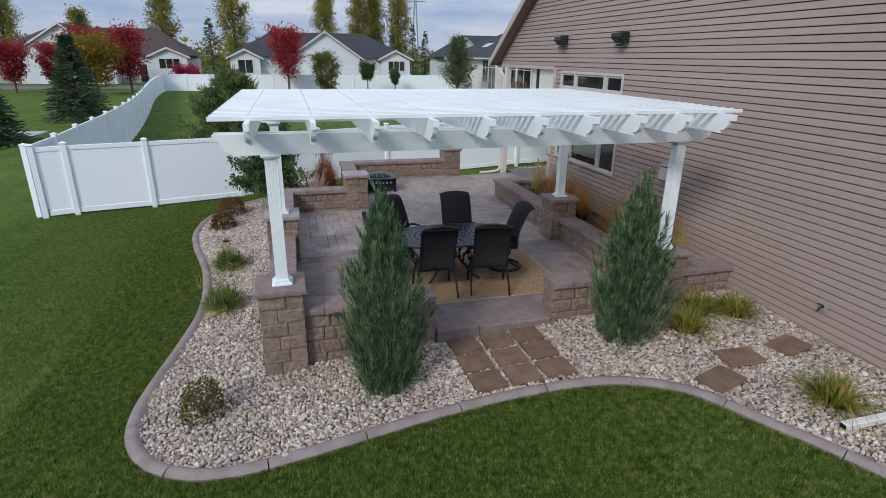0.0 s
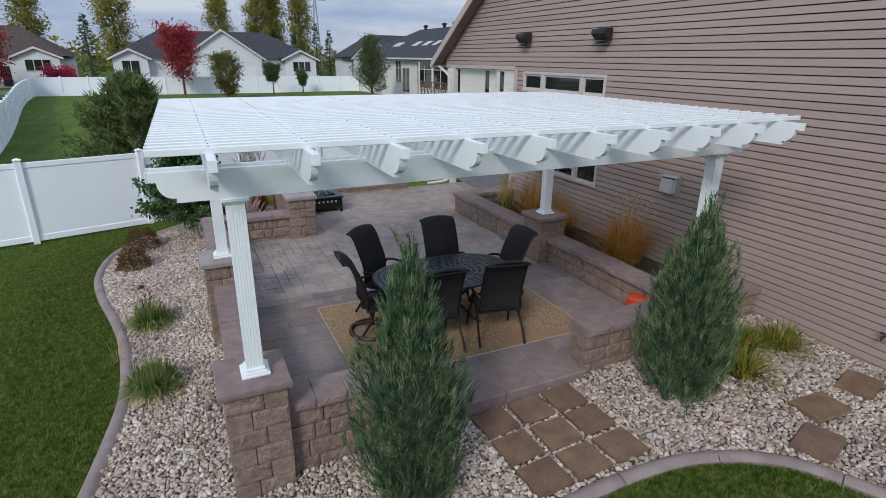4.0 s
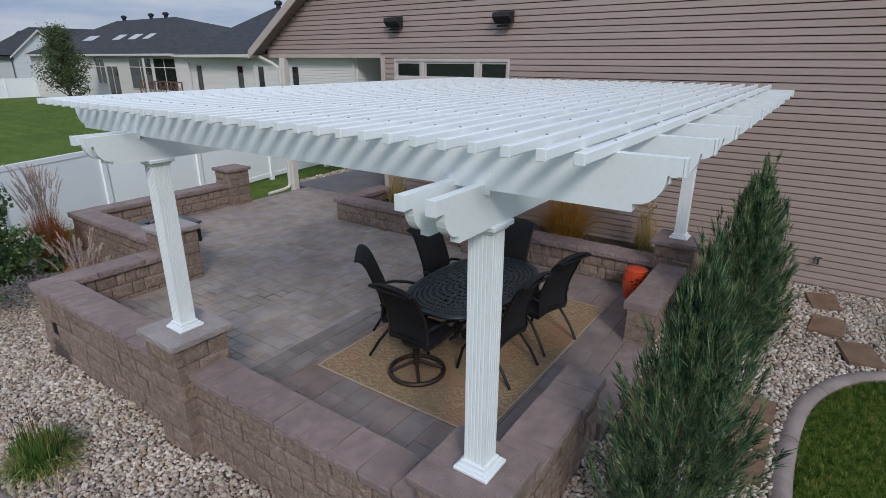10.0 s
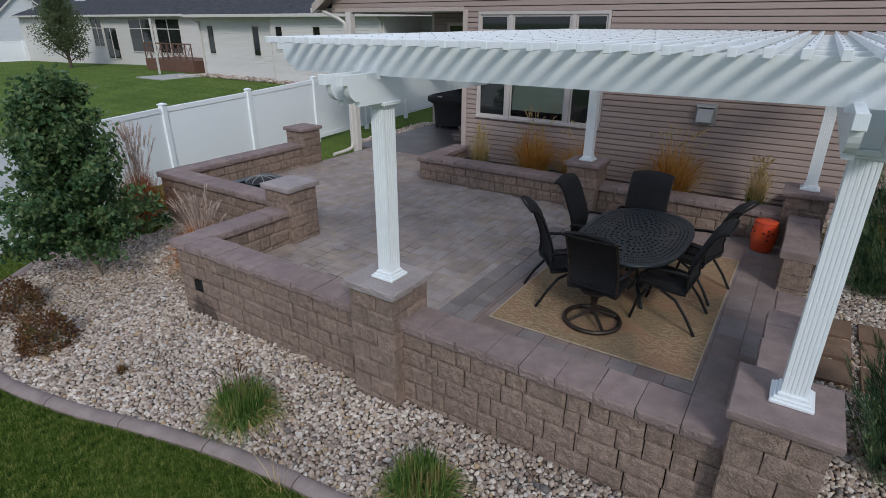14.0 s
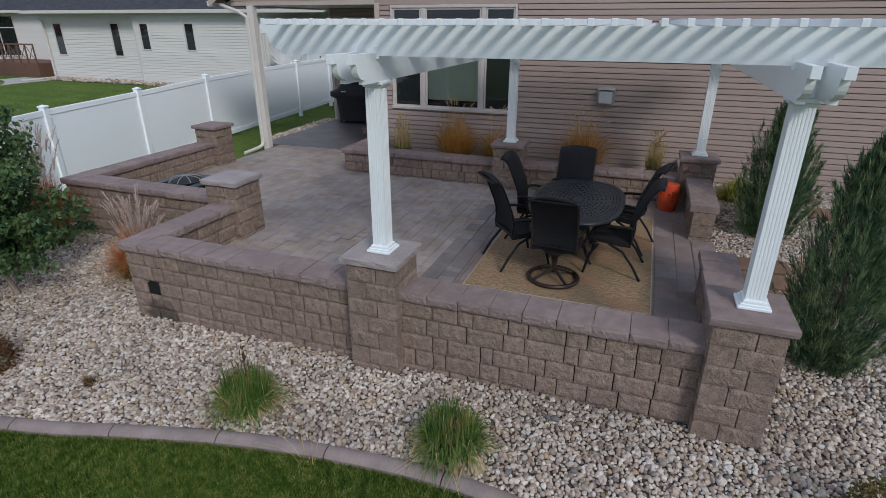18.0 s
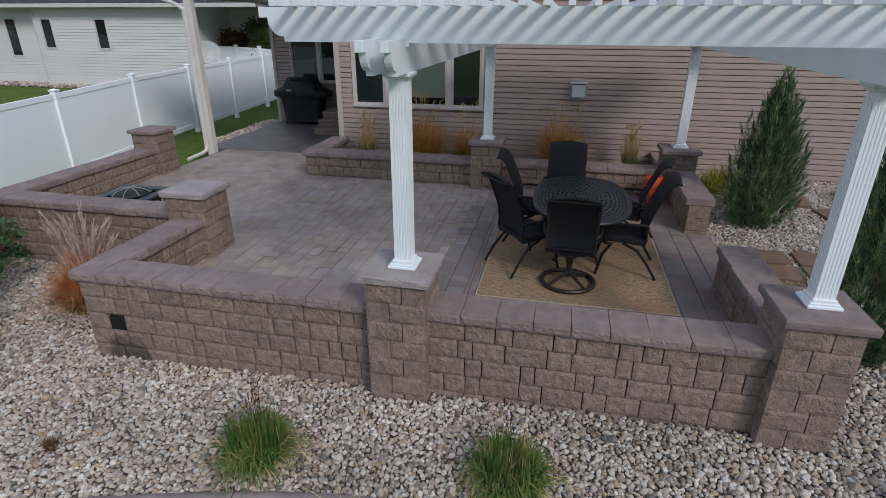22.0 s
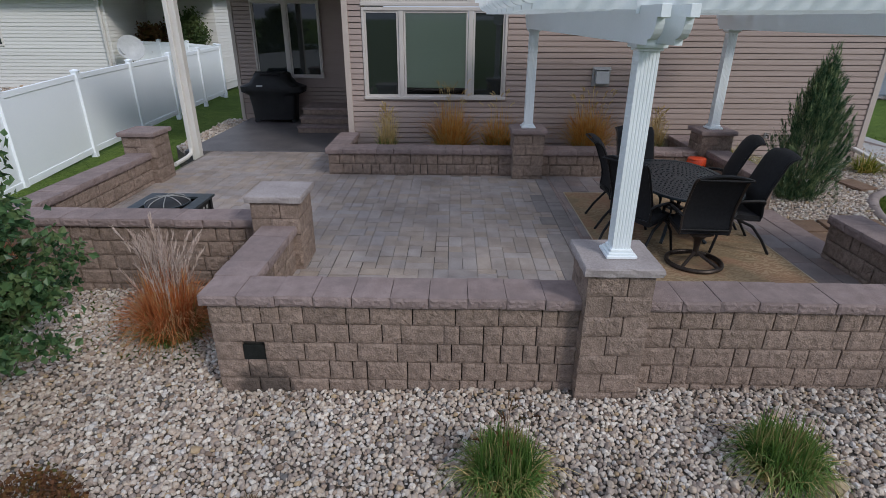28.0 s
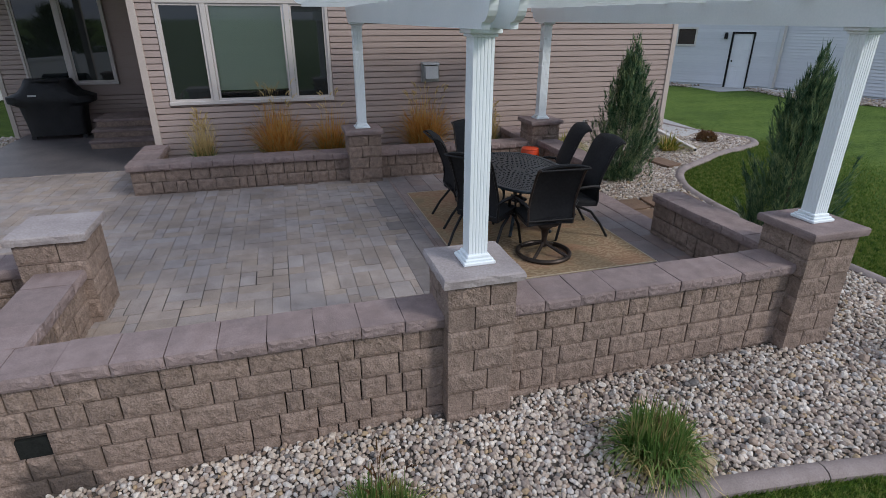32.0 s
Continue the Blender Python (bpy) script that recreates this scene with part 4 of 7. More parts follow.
for row, (yb, hb) in enumerate(((9.51, 0.205), (9.725, 0.205))):
    x = -0.13
    while x < 5.1:
        l = pr.choice((0.22, 0.30, 0.36, 0.15))
        if row == 0 or pr.random() < 0.62:
            piece("dark_paver", paver_mesh(l - 0.005, hb, M_PAVERDARK, "d"), patio, pose(x + l / 2, yb, FLOOR + 0.001 + row * 0.005 + pr.uniform(-.001, .001)))
        x += l
# step at the garden side
step = thing("garden_step", (0, 0, 0), "low paver step between the two short walls down to the flagstones", "step", kind="structure")
xs_ = [1.70, 2.31, 2.86, 3.39]
for i in range(3):
    part("step_slab", MB().box(xs_[i] + 0.0015, xs_[i + 1] - 0.0015, 6.30, 6.62, -0.16, FLOOR + 0.004 + 0.001 * i, 0.014), M_CAP, step)

slab = MB().box(6.86, 11.0, 13.17, 16.75, -0.2, FLOOR + 0.005, 0.008)
tagged(part("porch_slab", slab, M_SLAB), "dark grey stamped concrete porch slab, slightly glossy", "slab", kind="structure")

rug = MB().box(0.88, 4.12, 7.14, 9.26, FLOOR + 0.003, FLOOR + 0.014, 0.003)
rug_ob = thing("outdoor_rug", (0, 0, 0), "tan patterned outdoor rug lying under the dining set", "rug")
part("rug_field", rug, M_RUG, rug_ob)
bind = MB()
for a_, b_, c_, d_ in ((0.868, 0.882, 7.128, 9.272), (4.118, 4.132, 7.128, 9.272), (0.882, 4.118, 7.128, 7.142), (0.882, 4.118, 9.258, 9.272)):
    bind.box(a_, b_, c_, d_, FLOOR + 0.003, FLOOR + 0.016, 0.002)
part("binding", bind, M_BINDING, rug_ob, "pale woven edge binding")

# flagstone landing and stepping stones
landing = thing("flagstone_landing", (0, 0, 0), "nine square brown flagstones set in river rock below the step", "paving", kind="structure")
fl = rough_box(0.385, 0.385, 0.05, 3, 2, 0.006, 200, 0.006).mesh("flagstone", M_FLAG)
for i in range(3):
    for j in range(3):
        X, Y = 2.02 + i * 0.445, 6.06 - j * 0.445
        piece("flagstone", fl, landing, pose(X + pr.uniform(-.01, .01), Y + pr.uniform(-.01, .01), ground_z(X, Y) + 0.02, -1.2, -3.3, pr.uniform(-2, 2)))
for k, (X, Y, a) in enumerate(((4.55, 4.30, 16), (5.11, 4.63, -6), (5.92, 4.69, 14))):
    ob = new("stepping_stone", rough_box(0.48, 0.36, 0.05, 4, 2, 0.014, 210 + k, 0.006).mesh("stepping_stone", M_FLAG))
    ob.matrix_basis = pose(X, Y, ground_z(X, Y) + 0.02, -1, -3, a)
    tagged(ob, "flat brown stepping stone set in pale river rock", "stepping stone", "stepping stones in the bed")

BLOCKED += [(-0.56, -0.02, 6.22, 6.78), (-0.56, -0.02, 9.47, 10.02), (-0.44, 5.5, 6.64, 13.1), (5.4, 9, 6.42, 13.1), (1.12, 1.68, 12.7, 13.26), (1.33, 9, 12.8, 16.45),
            (-0.1, 1.7, 6.34, 6.7), (1.7, 3.4, 6.28, 6.7), (3.4, 5.0, 6.34, 6.7), (4.95, 5.5, 6.2, 6.8), *[(2.02 + i * 0.445 - 0.185, 2.02 + i * 0.445 + 0.185, 6.06 - j * 0.445 - 0.185, 6.06 - j * 0.445 + 0.185) for i in range(3) for j in range(3)],
            (4.35, 4.77, 4.14, 4.48), (4.91, 5.33, 4.47, 4.79), (5.72, 6.14, 4.54, 4.86), (5.42, 6.6, 6.42, 13.2), (-0.44, 1.2, 12.8, 13.12)]
scatter_stones("river_rock", BED, 0.0302, 0.0178, BLOCKED, (-2.5, 2.6, 4.4, 13.6), M_STONE, 3, "rounded cream, tan and grey river rock covering the bed")
scatter_stones("river_rock", BED, 0.0312, 0.0192, BLOCKED + [(-2.5, 2.6, 4.4, 13.6)], (-2.5, 9.0, 1.0, 17.2), M_STONE, 4, "rounded cream, tan and grey river rock by the house and tree", sub=1)

# ---------------------------------------------------------------- pergola
pergola = thing("pergola", ((PX0 + PX1) / 2, (PY0 + PY1) / 2, 0), "white vinyl pergola with scroll-cut rafters on fluted posts", "pergola")
PC = ((PX0 + PX1) / 2, (PY0 + PY1) / 2)
POSTTOP, BEAMTOP, RAFTOP, SLATTOP = 2.535, 2.77, 2.98, 3.02


def shift(mb):
    mb.v = [(p[0] - PC[0], p[1] - PC[1], p[2]) for p in mb.v]
    return mb


def fluted_post(cx, cy, z0, z1, w=0.142):
    """A square post with five shallow flutes on every face."""
    h = w / 2
    side = [(-h, -h)]
    n, fw, g = 5, 0.009, 0.0035
    for i in range(n):
        c = -h + w * (i + 1) / (n + 1)
        side += [(c - fw / 2, -h), (c - fw / 4, -h + g), (c + fw / 4, -h + g), (c + fw / 2, -h)]
    poly = []
    for q in range(4):
        a = q * math.pi / 2
        poly += [(cx + x * math.cos(a) - y * math.sin(a), cy + x * math.sin(a) + y * math.cos(a)) for x, y in side]
    return MB().prism(poly, "z", z0, z1)


for cx, cy, zb in ((PX0 + 0.03, PY0 - 0.02, PIERTOP), (PX0, PY1 - 0.02, PIERTOP + 0.01), (PX1, PY1 + 0.025, PIERTOP + 0.01), (PX1 + 0.075, PY0 + 0.025, PIERTOP)):
    post = part("post", shift(fluted_post(cx, cy, zb, POSTTOP)), M_WHITE, pergola)
    skirt = MB()
    for w, a, b in ((0.122, 0.0, 0.028), (0.105, 0.028, 0.045), (0.088, 0.045, 0.07)):
        skirt.box(cx - w, cx + w, cy - w, cy + w, zb + a, zb + b, 0.006)
    part("post_base", shift(skirt), M_WHITE, post)
    capm = MB()
    for w, a, b in ((0.088, -0.05, -0.03), (0.108, -0.03, 0.0)):
        capm.box(cx - w, cx + w, cy - w, cy + w, POSTTOP + a, POSTTOP + b, 0.005)
    part("post_capital", shift(capm), M_WHITE, post)
    part("post_head", shift(MB().box(cx - 0.07, cx + 0.07, cy - 0.058, cy + 0.058, POSTTOP, BEAMTOP - 0.01, 0.004)), M_WHITE, post)


def scroll_outline(l0, l1, z0, z1):
    """Side view of a member with the same scroll at both ends."""
    h = z1 - z0
    s = 0.19
    def end(sign, tip):
        pts = [(0, z1), (0, z1 - h * 0.30), (s * 0.28, z1 - h * 0.30)]
        for k in range(7):
            a = math.pi / 2 * k / 6
            pts.append((s * (0.29 + 0.58 * (1 - math.cos(a))), z1 - h * 0.33 - h * 0.52 * math.sin(a)))
        pts += [(s * 0.92, z0 + h * 0.15), (s * 0.92, z0), (s * 1.05, z0)]
        return [(tip + sign * x, z) for x, z in pts]
    a = end(1, l0)
    b = end(-1, l1)
    return a + b[::-1]


BX0, BX1 = -0.84, 5.74
for cy in (PY0, PY1):
    for s in (-1, 1):
        b = MB().prism(scroll_outline(BX0, BX1, POSTTOP, BEAMTOP), "y", cy + s * 0.086 - 0.026, cy + s * 0.086 + 0.026)
        b = part("beam", shift(b), M_WHITE, pergola)
        for q, e in ((-1, BX0), (1, BX1)):
            part("end_cap", shift(MB().box(e + q * 0.006 - 0.005, e + q * 0.006 + 0.005, cy + s * 0.086 - 0.029, cy + s * 0.086 + 0.029, BEAMTOP - 0.073, BEAMTOP + 0.003, 0.002)), M_WHITE, b)
RY0, RY1 = 5.52, 10.73
for i in range(10):
    x = -0.42 + 0.625 * i
    raf = MB().prism(scroll_outline(RY0, RY1, RAFTOP - 0.235, RAFTOP), "x", x - 0.026, x + 0.026)
    raf = part("rafter", shift(raf), M_WHITE, pergola)
    for q, e in ((-1, RY0), (1, RY1)):
        part("end_cap", shift(MB().box(x - 0.029, x + 0.029, e + q * 0.006 - 0.005, e + q * 0.006 + 0.005, RAFTOP - 0.073, RAFTOP + 0.003, 0.002)), M_WHITE, raf)
for cy in (PY0, PY1):
    for q in (-0.112, 0.112):
        part("rafter_clip", shift(MB().box(-0.42 - 0.029, -0.42 - 0.026, cy + q - 0.03, cy + q + 0.03, BEAMTOP - 0.05, BEAMTOP + 0.055, 0.001)), M_WHITE, pergola)
slat_rng = random.Random(8)
SLATS = 32
SCREW = MB().lathe([(0.007, 0), (0.007, 0.003), (0.003, 0.005)], 6).mesh("screw", M_GREYBOX)
for k in range(SLATS):
    y = 5.80 + (10.44 - 5.80) * k / (SLATS - 1)
    sl = MB().box(-0.79, 5.56, y - 0.0195, y + 0.0195, RAFTOP - 0.002, SLATTOP + 0.004, 0.004)
    sl = part("slat", shift(sl), M_WHITE, pergola)
    part("end_cap", shift(MB().box(-0.797, -0.789, y - 0.0215, y + 0.0215, RAFTOP - 0.004, SLATTOP + 0.006, 0.003)), M_WHITE, sl)
    for i in range(10):
        piece("screw", SCREW, sl, pose(-0.42 + 0.625 * i - PC[0], y + slat_rng.uniform(-.004, .004) - PC[1], SLATTOP + 0.004))

# ---------------------------------------------------------------- house
HX, HY0, HY1 = 6.56, 2.90, 13.16
EAVE_Y, EAVE_Z, PITCH = 17.25, 3.45, 0.65
RIDGE_Y = 9.9
RIDGE_Z = EAVE_Z + PITCH * (EAVE_Y - RIDGE_Y)
PORCH_Z = 3.36
EXPO = 0.102
WIN = (10.12, 12.76, 1.27, 3.26)


def roof_z(y):
    return RIDGE_Z - PITCH * abs(y - RIDGE_Y)


house = thing("house", (HX, 8, 0), "taupe vinyl-sided gabled house with a covered porch", "house")


def sh(mb):
    mb.v = [(p[0] - HX, p[1] - 8, p[2]) for p in mb.v]
    return mb


gable = part("wall_gable", sh(MB().prism([(HY0 + 0.02, -0.2), (HY1 - 0.02, -0.2), (HY1 - 0.02, WIN[2]), (WIN[1], WIN[2]), (WIN[0], WIN[2]), (WIN[0], WIN[3]), (WIN[1], WIN[3]), (WIN[1], WIN[2] + 0.001),
                                          (HY1 - 0.02, WIN[2] + 0.001), (HY1 - 0.02, PORCH_Z), (EAVE_Y - 0.4, PORCH_Z), (RIDGE_Y, RIDGE_Z - 0.15), (HY0 - 0.1, PORCH_Z), (HY0 + 0.02, PORCH_Z)], "x", HX + 0.03, HX + 0.2)), M_SIDING, house)


def lap_boards(parent, plane, u0, u1, z0, z1, expo, mat, holes=(), limit=None, out=-1, shiftf=None, d=0.017):
    """Lapped siding boards, a board a course, broken where a hole is. plane: ('x', value) or ('y', value); out: which way it faces."""
    z = z0
    while z < z1:
        zt = min(z + expo, z1)
        spans = [(u0, u1)]
        if limit:
            a, b = limit(z + expo * 0.5)
            spans = [(max(u0, a), min(u1, b))]
        for h in holes:
            if h[2] < z + expo * 0.5 < h[3]:
                spans = [t for s in spans for t in ((s[0], min(s[1], h[0])), (max(s[0], h[1]), s[1]))]
        for a, b in spans:
            if b - a < 0.03:
                continue
            mb = MB()
            v = plane[1]
            o = out
            prof = [(v + o * d, z), (v + o * d, z + 0.012), (v + o * d * 0.72, zt - 0.018), (v - o * 0.004, zt - 0.012), (v - o * 0.004, zt), (v - o * 0.012, zt), (v - o * 0.012, z)]
            if plane[0] == "x":
                mb.prism(prof, "y", a, b)
            else:
                mb.prism([(q, w) for q, w in prof], "x", a, b)
                mb.v = [(p[0], p[1], p[2]) for p in mb.v]
            part("siding_board", shiftf(mb) if shiftf else mb, mat, parent)
        z += expo


def gable_limit(z):
    w = (RIDGE_Z - 0.12 - z) / PITCH
    lo = RIDGE_Y - w
    hi = RIDGE_Y + w
    if z < PORCH_Z:
        hi = min(hi, HY1)
        lo = max(lo, HY0)
    return lo, hi


lap_boards(gable, ("x", HX + 0.026), HY0 - 0.1, EAVE_Y - 0.35, 0.06, RIDGE_Z - 0.2, EXPO, M_SIDING, [(WIN[0] - 0.06, WIN[1] + 0.06, WIN[2] - 0.05, WIN[3] + 0.05)], gable_limit, -1, sh)
# corner trims, porch header, foundation
part("corner_trim", sh(MB().box(HX - 0.012, HX + 0.10, HY1 - 0.10, HY1 + 0.012, 0.05, PORCH_Z, 0.004)), M_TRIM, house)
part("corner_trim", sh(MB().box(HX - 0.012, HX + 0.10, HY0 - 0.012, HY0 + 0.10, 0.0, PORCH_Z + 0.1, 0.004)), M_TRIM, house)
part("porch_header", sh(MB().box(HX - 0.005, HX + 0.22, HY1 + 0.01, EAVE_Y - 0.45, PORCH_Z - 0.03, PORCH_Z + 0.06, 0.004)), M_TRIM, house)
part("foundation", sh(MB().box(HX + 0.005, HX + 0.18, HY0 + 0.03, HY1 - 0.03, -0.4, 0.06)), M_CONCRETE, house)
side = part("wall_south", sh(MB().box(HX + 0.2, 15.0, HY0 + 0.03, HY0 + 0.18, -0.2, PORCH_Z + 0.05)), M_SIDING, house)
lap_boards(side, ("y", HY0 + 0.026), HX + 0.1, 15.0, 0.02, PORCH_Z, EXPO, M_SIDING, (), None, -1, lambda m: (setattr(m, "v", [(p[0] - HX, p[1] - 8, p[2]) for p in m.v]), m)[1])
# roof: two slopes with rake boards
for s in (1, -1):
    ye = EAVE_Y if s == 1 else 2 * RIDGE_Y - EAVE_Y
    th = 0.14
    poly = [(RIDGE_Y, RIDGE_Z + 0.06), (ye, EAVE_Z + 0.06), (ye, EAVE_Z - 0.02), (RIDGE_Y, RIDGE_Z - 0.04)]
    part("roof_slope", sh(MB().prism(poly, "x", HX - 0.29, 22.0)), M_SHINGLE, house)
    rake = [(RIDGE_Y, RIDGE_Z + 0.05), (ye, EAVE_Z + 0.05), (ye, EAVE_Z - 0.15), (RIDGE_Y, RIDGE_Z - 0.15)]
    part("rake_board", sh(MB().prism(rake, "x", HX - 0.315, HX - 0.285)), M_TRIM, house)
    sof = [(RIDGE_Y, RIDGE_Z - 0.10), (ye, EAVE_Z - 0.09), (ye, EAVE_Z - 0.11), (RIDGE_Y, RIDGE_Z - 0.12)]
    part("soffit", sh(MB().prism(sof, "x", HX - 0.29, HX + 0.05)), M_FASCIA, house)
    part("eave_gutter", sh(MB().box(HX - 0.30, 22.0, ye - 0.07, ye + 0.07, EAVE_Z - 0.13, EAVE_Z - 0.02, 0.01)), M_TRIMLITE, house)
# porch: ceiling, back wall, side wall, door, window
part("porch_ceiling", sh(MB().box(HX + 0.2, 11.3, HY1 - 0.05, EAVE_Y - 0.05, PORCH_Z + 0.0, PORCH_Z + 0.08)), M_TRIMLITE, house)
PBX = 11.0
back = part("porch_back_wall", sh(MB().box(PBX + 0.03, PBX + 0.2, HY1 - 0.2, 17.0, -0.2, PORCH_Z)), M_SIDING, house)
lap_boards(back, ("x", PBX + 0.026), HY1, 17.0, 0.10, PORCH_Z, EXPO, M_SIDING, [(13.98, 16.40, 0.95, 3.10)], None, -1, sh)
pside = part("porch_side_wall", sh(MB().box(HX + 0.1, PBX + 0.1, HY1 - 0.17, HY1 - 0.03, -0.2, PORCH_Z)), M_SIDING, house)
lap_boards(pside, ("y", HY1 - 0.026), HX + 0.1, PBX, 0.08, PORCH_Z, EXPO, M_SIDING, [(8.75, 9.95, 0.0, 2.66)], None, 1, sh)
part("corner_trim", sh(MB().box(PBX - 0.01, PBX + 0.1, 16.92, 17.02, 0.0, PORCH_Z, 0.004)), M_TRIM, house)
part("far_side_wall", sh(MB().box(PBX + 0.1, 21.5, 16.85, 17.0, -0.3, PORCH_Z)), M_SIDING, house)


def window_unit(parent, axis_x, y0, y1, z0, z1, mull, glass, frame_mat, fw=0.055, blind=None, shiftf=sh):
    """A framed window in a wall facing -x, split by upright mullions, with a pane in every light."""
    w = part("window_frame", shiftf(MB().box(axis_x - 0.03, axis_x + 0.07, y0 - 0.05, y1 + 0.05, z1, z1 + 0.06, 0.006)
             .box(axis_x - 0.045, axis_x + 0.07, y0 - 0.06, y1 + 0.06, z0 - 0.06, z0, 0.006)
             .box(axis_x - 0.03, axis_x + 0.07, y0 - 0.05, y0, z0 - 0.004, z1 + 0.004, 0.006)
             .box(axis_x - 0.03, axis_x + 0.07, y1, y1 + 0.05, z0 - 0.004, z1 + 0.004, 0.006)), frame_mat, parent)
    edges = [y0] + list(mull) + [y1]
    for m in mull:
        part("mullion", shiftf(MB().box(axis_x - 0.025, axis_x + 0.065, m - 0.045, m + 0.045, z0, z1, 0.006)), M_SASH, w)
    for i in range(len(edges) - 1):
        a = edges[i] + (0.05 if i else 0.0)
        b = edges[i + 1] - (0.05 if i < len(edges) - 2 else 0.0)
        part("sash", shiftf(MB().box(axis_x - 0.005, axis_x + 0.03, a, a + 0.035, z0, z1).box(axis_x - 0.005, axis_x + 0.03, b - 0.035, b, z0, z1)
                            .box(axis_x - 0.005, axis_x + 0.03, a + 0.035, b - 0.035, z0, z0 + 0.035).box(axis_x - 0.005, axis_x + 0.03, a + 0.035, b - 0.035, z1 - 0.035, z1)), M_SASH, w)
        pm = MB().add([(axis_x + 0.015, u_, w_) for u_, w_ in ((a + 0.03, z0 + 0.03), (b - 0.03, z0 + 0.03), (b - 0.03, z1 - 0.03), (a + 0.03, z1 - 0.03))], [(3, 2, 1, 0)]) if glass[i] is M_CLEAR else MB().box(axis_x + 0.012, axis_x + 0.018, a + 0.03, b - 0.03, z0 + 0.03, z1 - 0.03)
        part("pane", shiftf(pm), glass[i], w)
        if blind and blind[i]:
            part("blind", shiftf(MB().box(axis_x + 0.05, axis_x + 0.056, a + 0.03, b - 0.03, z0 + blind[i], z1 - 0.03)), M_BLIND, w, "pale grey-green roller blind drawn most of the way down")
            # Thin near-black sheet added for the shade of the unlit room behind.
            part("room_shade_sheet", shiftf(MB().box(axis_x + 0.066, axis_x + 0.069, a, b, z0, z1)), M_GLASS, w)
    return w


window_unit(house, HX + 0.03, WIN[0], WIN[1], WIN[2], 2.81, (10.76, 12.07), (M_GLASS, M_CLEAR, M_GLASS), M_SASH, blind=(0, 0.16, 0))
window_unit(house, HX + 0.03, WIN[0], WIN[1], 2.95, WIN[3], (10.76, 12.07), (M_GLASS, M_GLASS, M_GLASS), M_SASH)
window_unit(house, PBX - 0.02, 14.66, 16.38, 1.22, 3.05, (15.52,), (M_GLASS, M_GLASS), M_SASH)
pdoor = part("porch_door", sh(MB().box(8.80, 9.90, HY1 - 0.03, HY1 + 0.0, 0.52, 2.62, 0.004)), M_DARKPLASTIC, house, "dark porch door in the shaded side wall")
part("door_trim", sh(MB().box(8.70, 8.80, HY1 - 0.03, HY1 + 0.02, 0.1, 2.72, 0.004).box(9.90, 10.0, HY1 - 0.03, HY1 + 0.02, 0.1, 2.72, 0.004).box(8.80, 9.90, HY1 - 0.03, HY1 + 0.02, 2.62, 2.72, 0.004)), M_TRIM, pdoor)
part("door_handle", sh(MB().tube([(8.9, HY1 + 0.05, 1.5), (8.9, HY1 + 0.05, 1.62)], 0.012)), M_BLACKMETAL, pdoor)
# porch post with downspout
ppost = part("porch_post", sh(MB().box(6.50, 6.66, 16.26, 16.42, FLOOR - 0.1, PORCH_Z - 0.03, 0.006)), M_TRIMLITE, house)
part("downspout", sh(MB().box(6.44, 6.50, 16.36, 16.45, 0.16, 3.1, 0.012).tube([(6.47, 16.40, 0.22), (6.42, 16.40, 0.13), (6.25, 16.41, 0.09), (5.80, 16.44, 0.06)], 0.042).tube([(6.47, 16.4, 3.08), (6.45, 16.6, 3.2), (6.45, 17.1, 3.36)], 0.04)), M_TRIMLITE, ppost)
# porch steps
psteps = thing("porch_steps", (8.85, 13.17, 0), "block steps with stone treads up to the porch door", "steps", kind="structure")
for k in range(3):
    part("riser", MB().box(0.02 + 0.32 * k, 1.6, 0.0, 1.70, FLOOR + 0.17 * k, FLOOR + 0.17 * k + 0.115, 0.008), M_BLOCK, psteps)
    part("tread", MB().box(0.32 * k, 1.62, 0.0, 1.72, FLOOR + 0.17 * k + 0.115, FLOOR + 0.17 * (k + 1), 0.01), M_CAP, psteps)


def flood_light(y, z):
    t = thing("wall_light", (HX - 0.005, y, z), "dark brown wedge-shaped flood light on the gable siding", "wall light", "flood lights on the gable")
    part("back_plate", MB().box(-0.02, 0.015, -0.07, 0.07, -0.08, 0.08, 0.006), M_BRONZE, t)
    part("housing", MB().prism([(-0.20, 0.09), (-0.015, 0.12), (-0.015, -0.08), (-0.10, -0.09), (-0.22, 0.02)], "y", -0.17, 0.17), M_DARKPLASTIC, t)
    part("lens", MB().box(-0.19, -0.11, -0.13, 0.13, -0.07, -0.06, 0.004, pose(0, 0, 0, 0, -28, 0)), M_GLASS, t)


flood_light(12.70, 4.0)
flood_light(10.17, 4.0)
mbx = thing("meter_box", (HX, 8.24, 1.66), "grey plastic utility box mounted on the siding", "utility box")
part("back_plate", MB().box(-0.03, 0.02, -0.17, 0.17, -0.18, 0.18, 0.006), M_GREYBOX, mbx)
part("cover", MB().prism([(-0.15, -0.11), (-0.02, -0.12), (-0.02, 0.12), (-0.12, 0.11)], "y", -0.12, 0.12), M_GREYLITE, mbx)
part("hinge_bar", MB().box(-0.14, -0.02, -0.15, 0.15, 0.135, 0.155, 0.003), M_GREYLITE, mbx)
outl = thing("wall_outlet", (HX, 4.84, 0.56), "small grey outdoor outlet with a hose tap on the siding", "outlet")
part("plate", MB().box(-0.018, 0.02, -0.04, 0.04, -0.055, 0.055, 0.006), M_GREYBOX, outl)
part("tap", MB().tube([(-0.01, 0, 0.01), (-0.08, 0, 0.01), (-0.10, 0, -0.04)], 0.014).tube([(-0.07, -0.04, 0.05), (-0.07, 0.04, 0.05)], 0.01), M_BRONZE, outl)

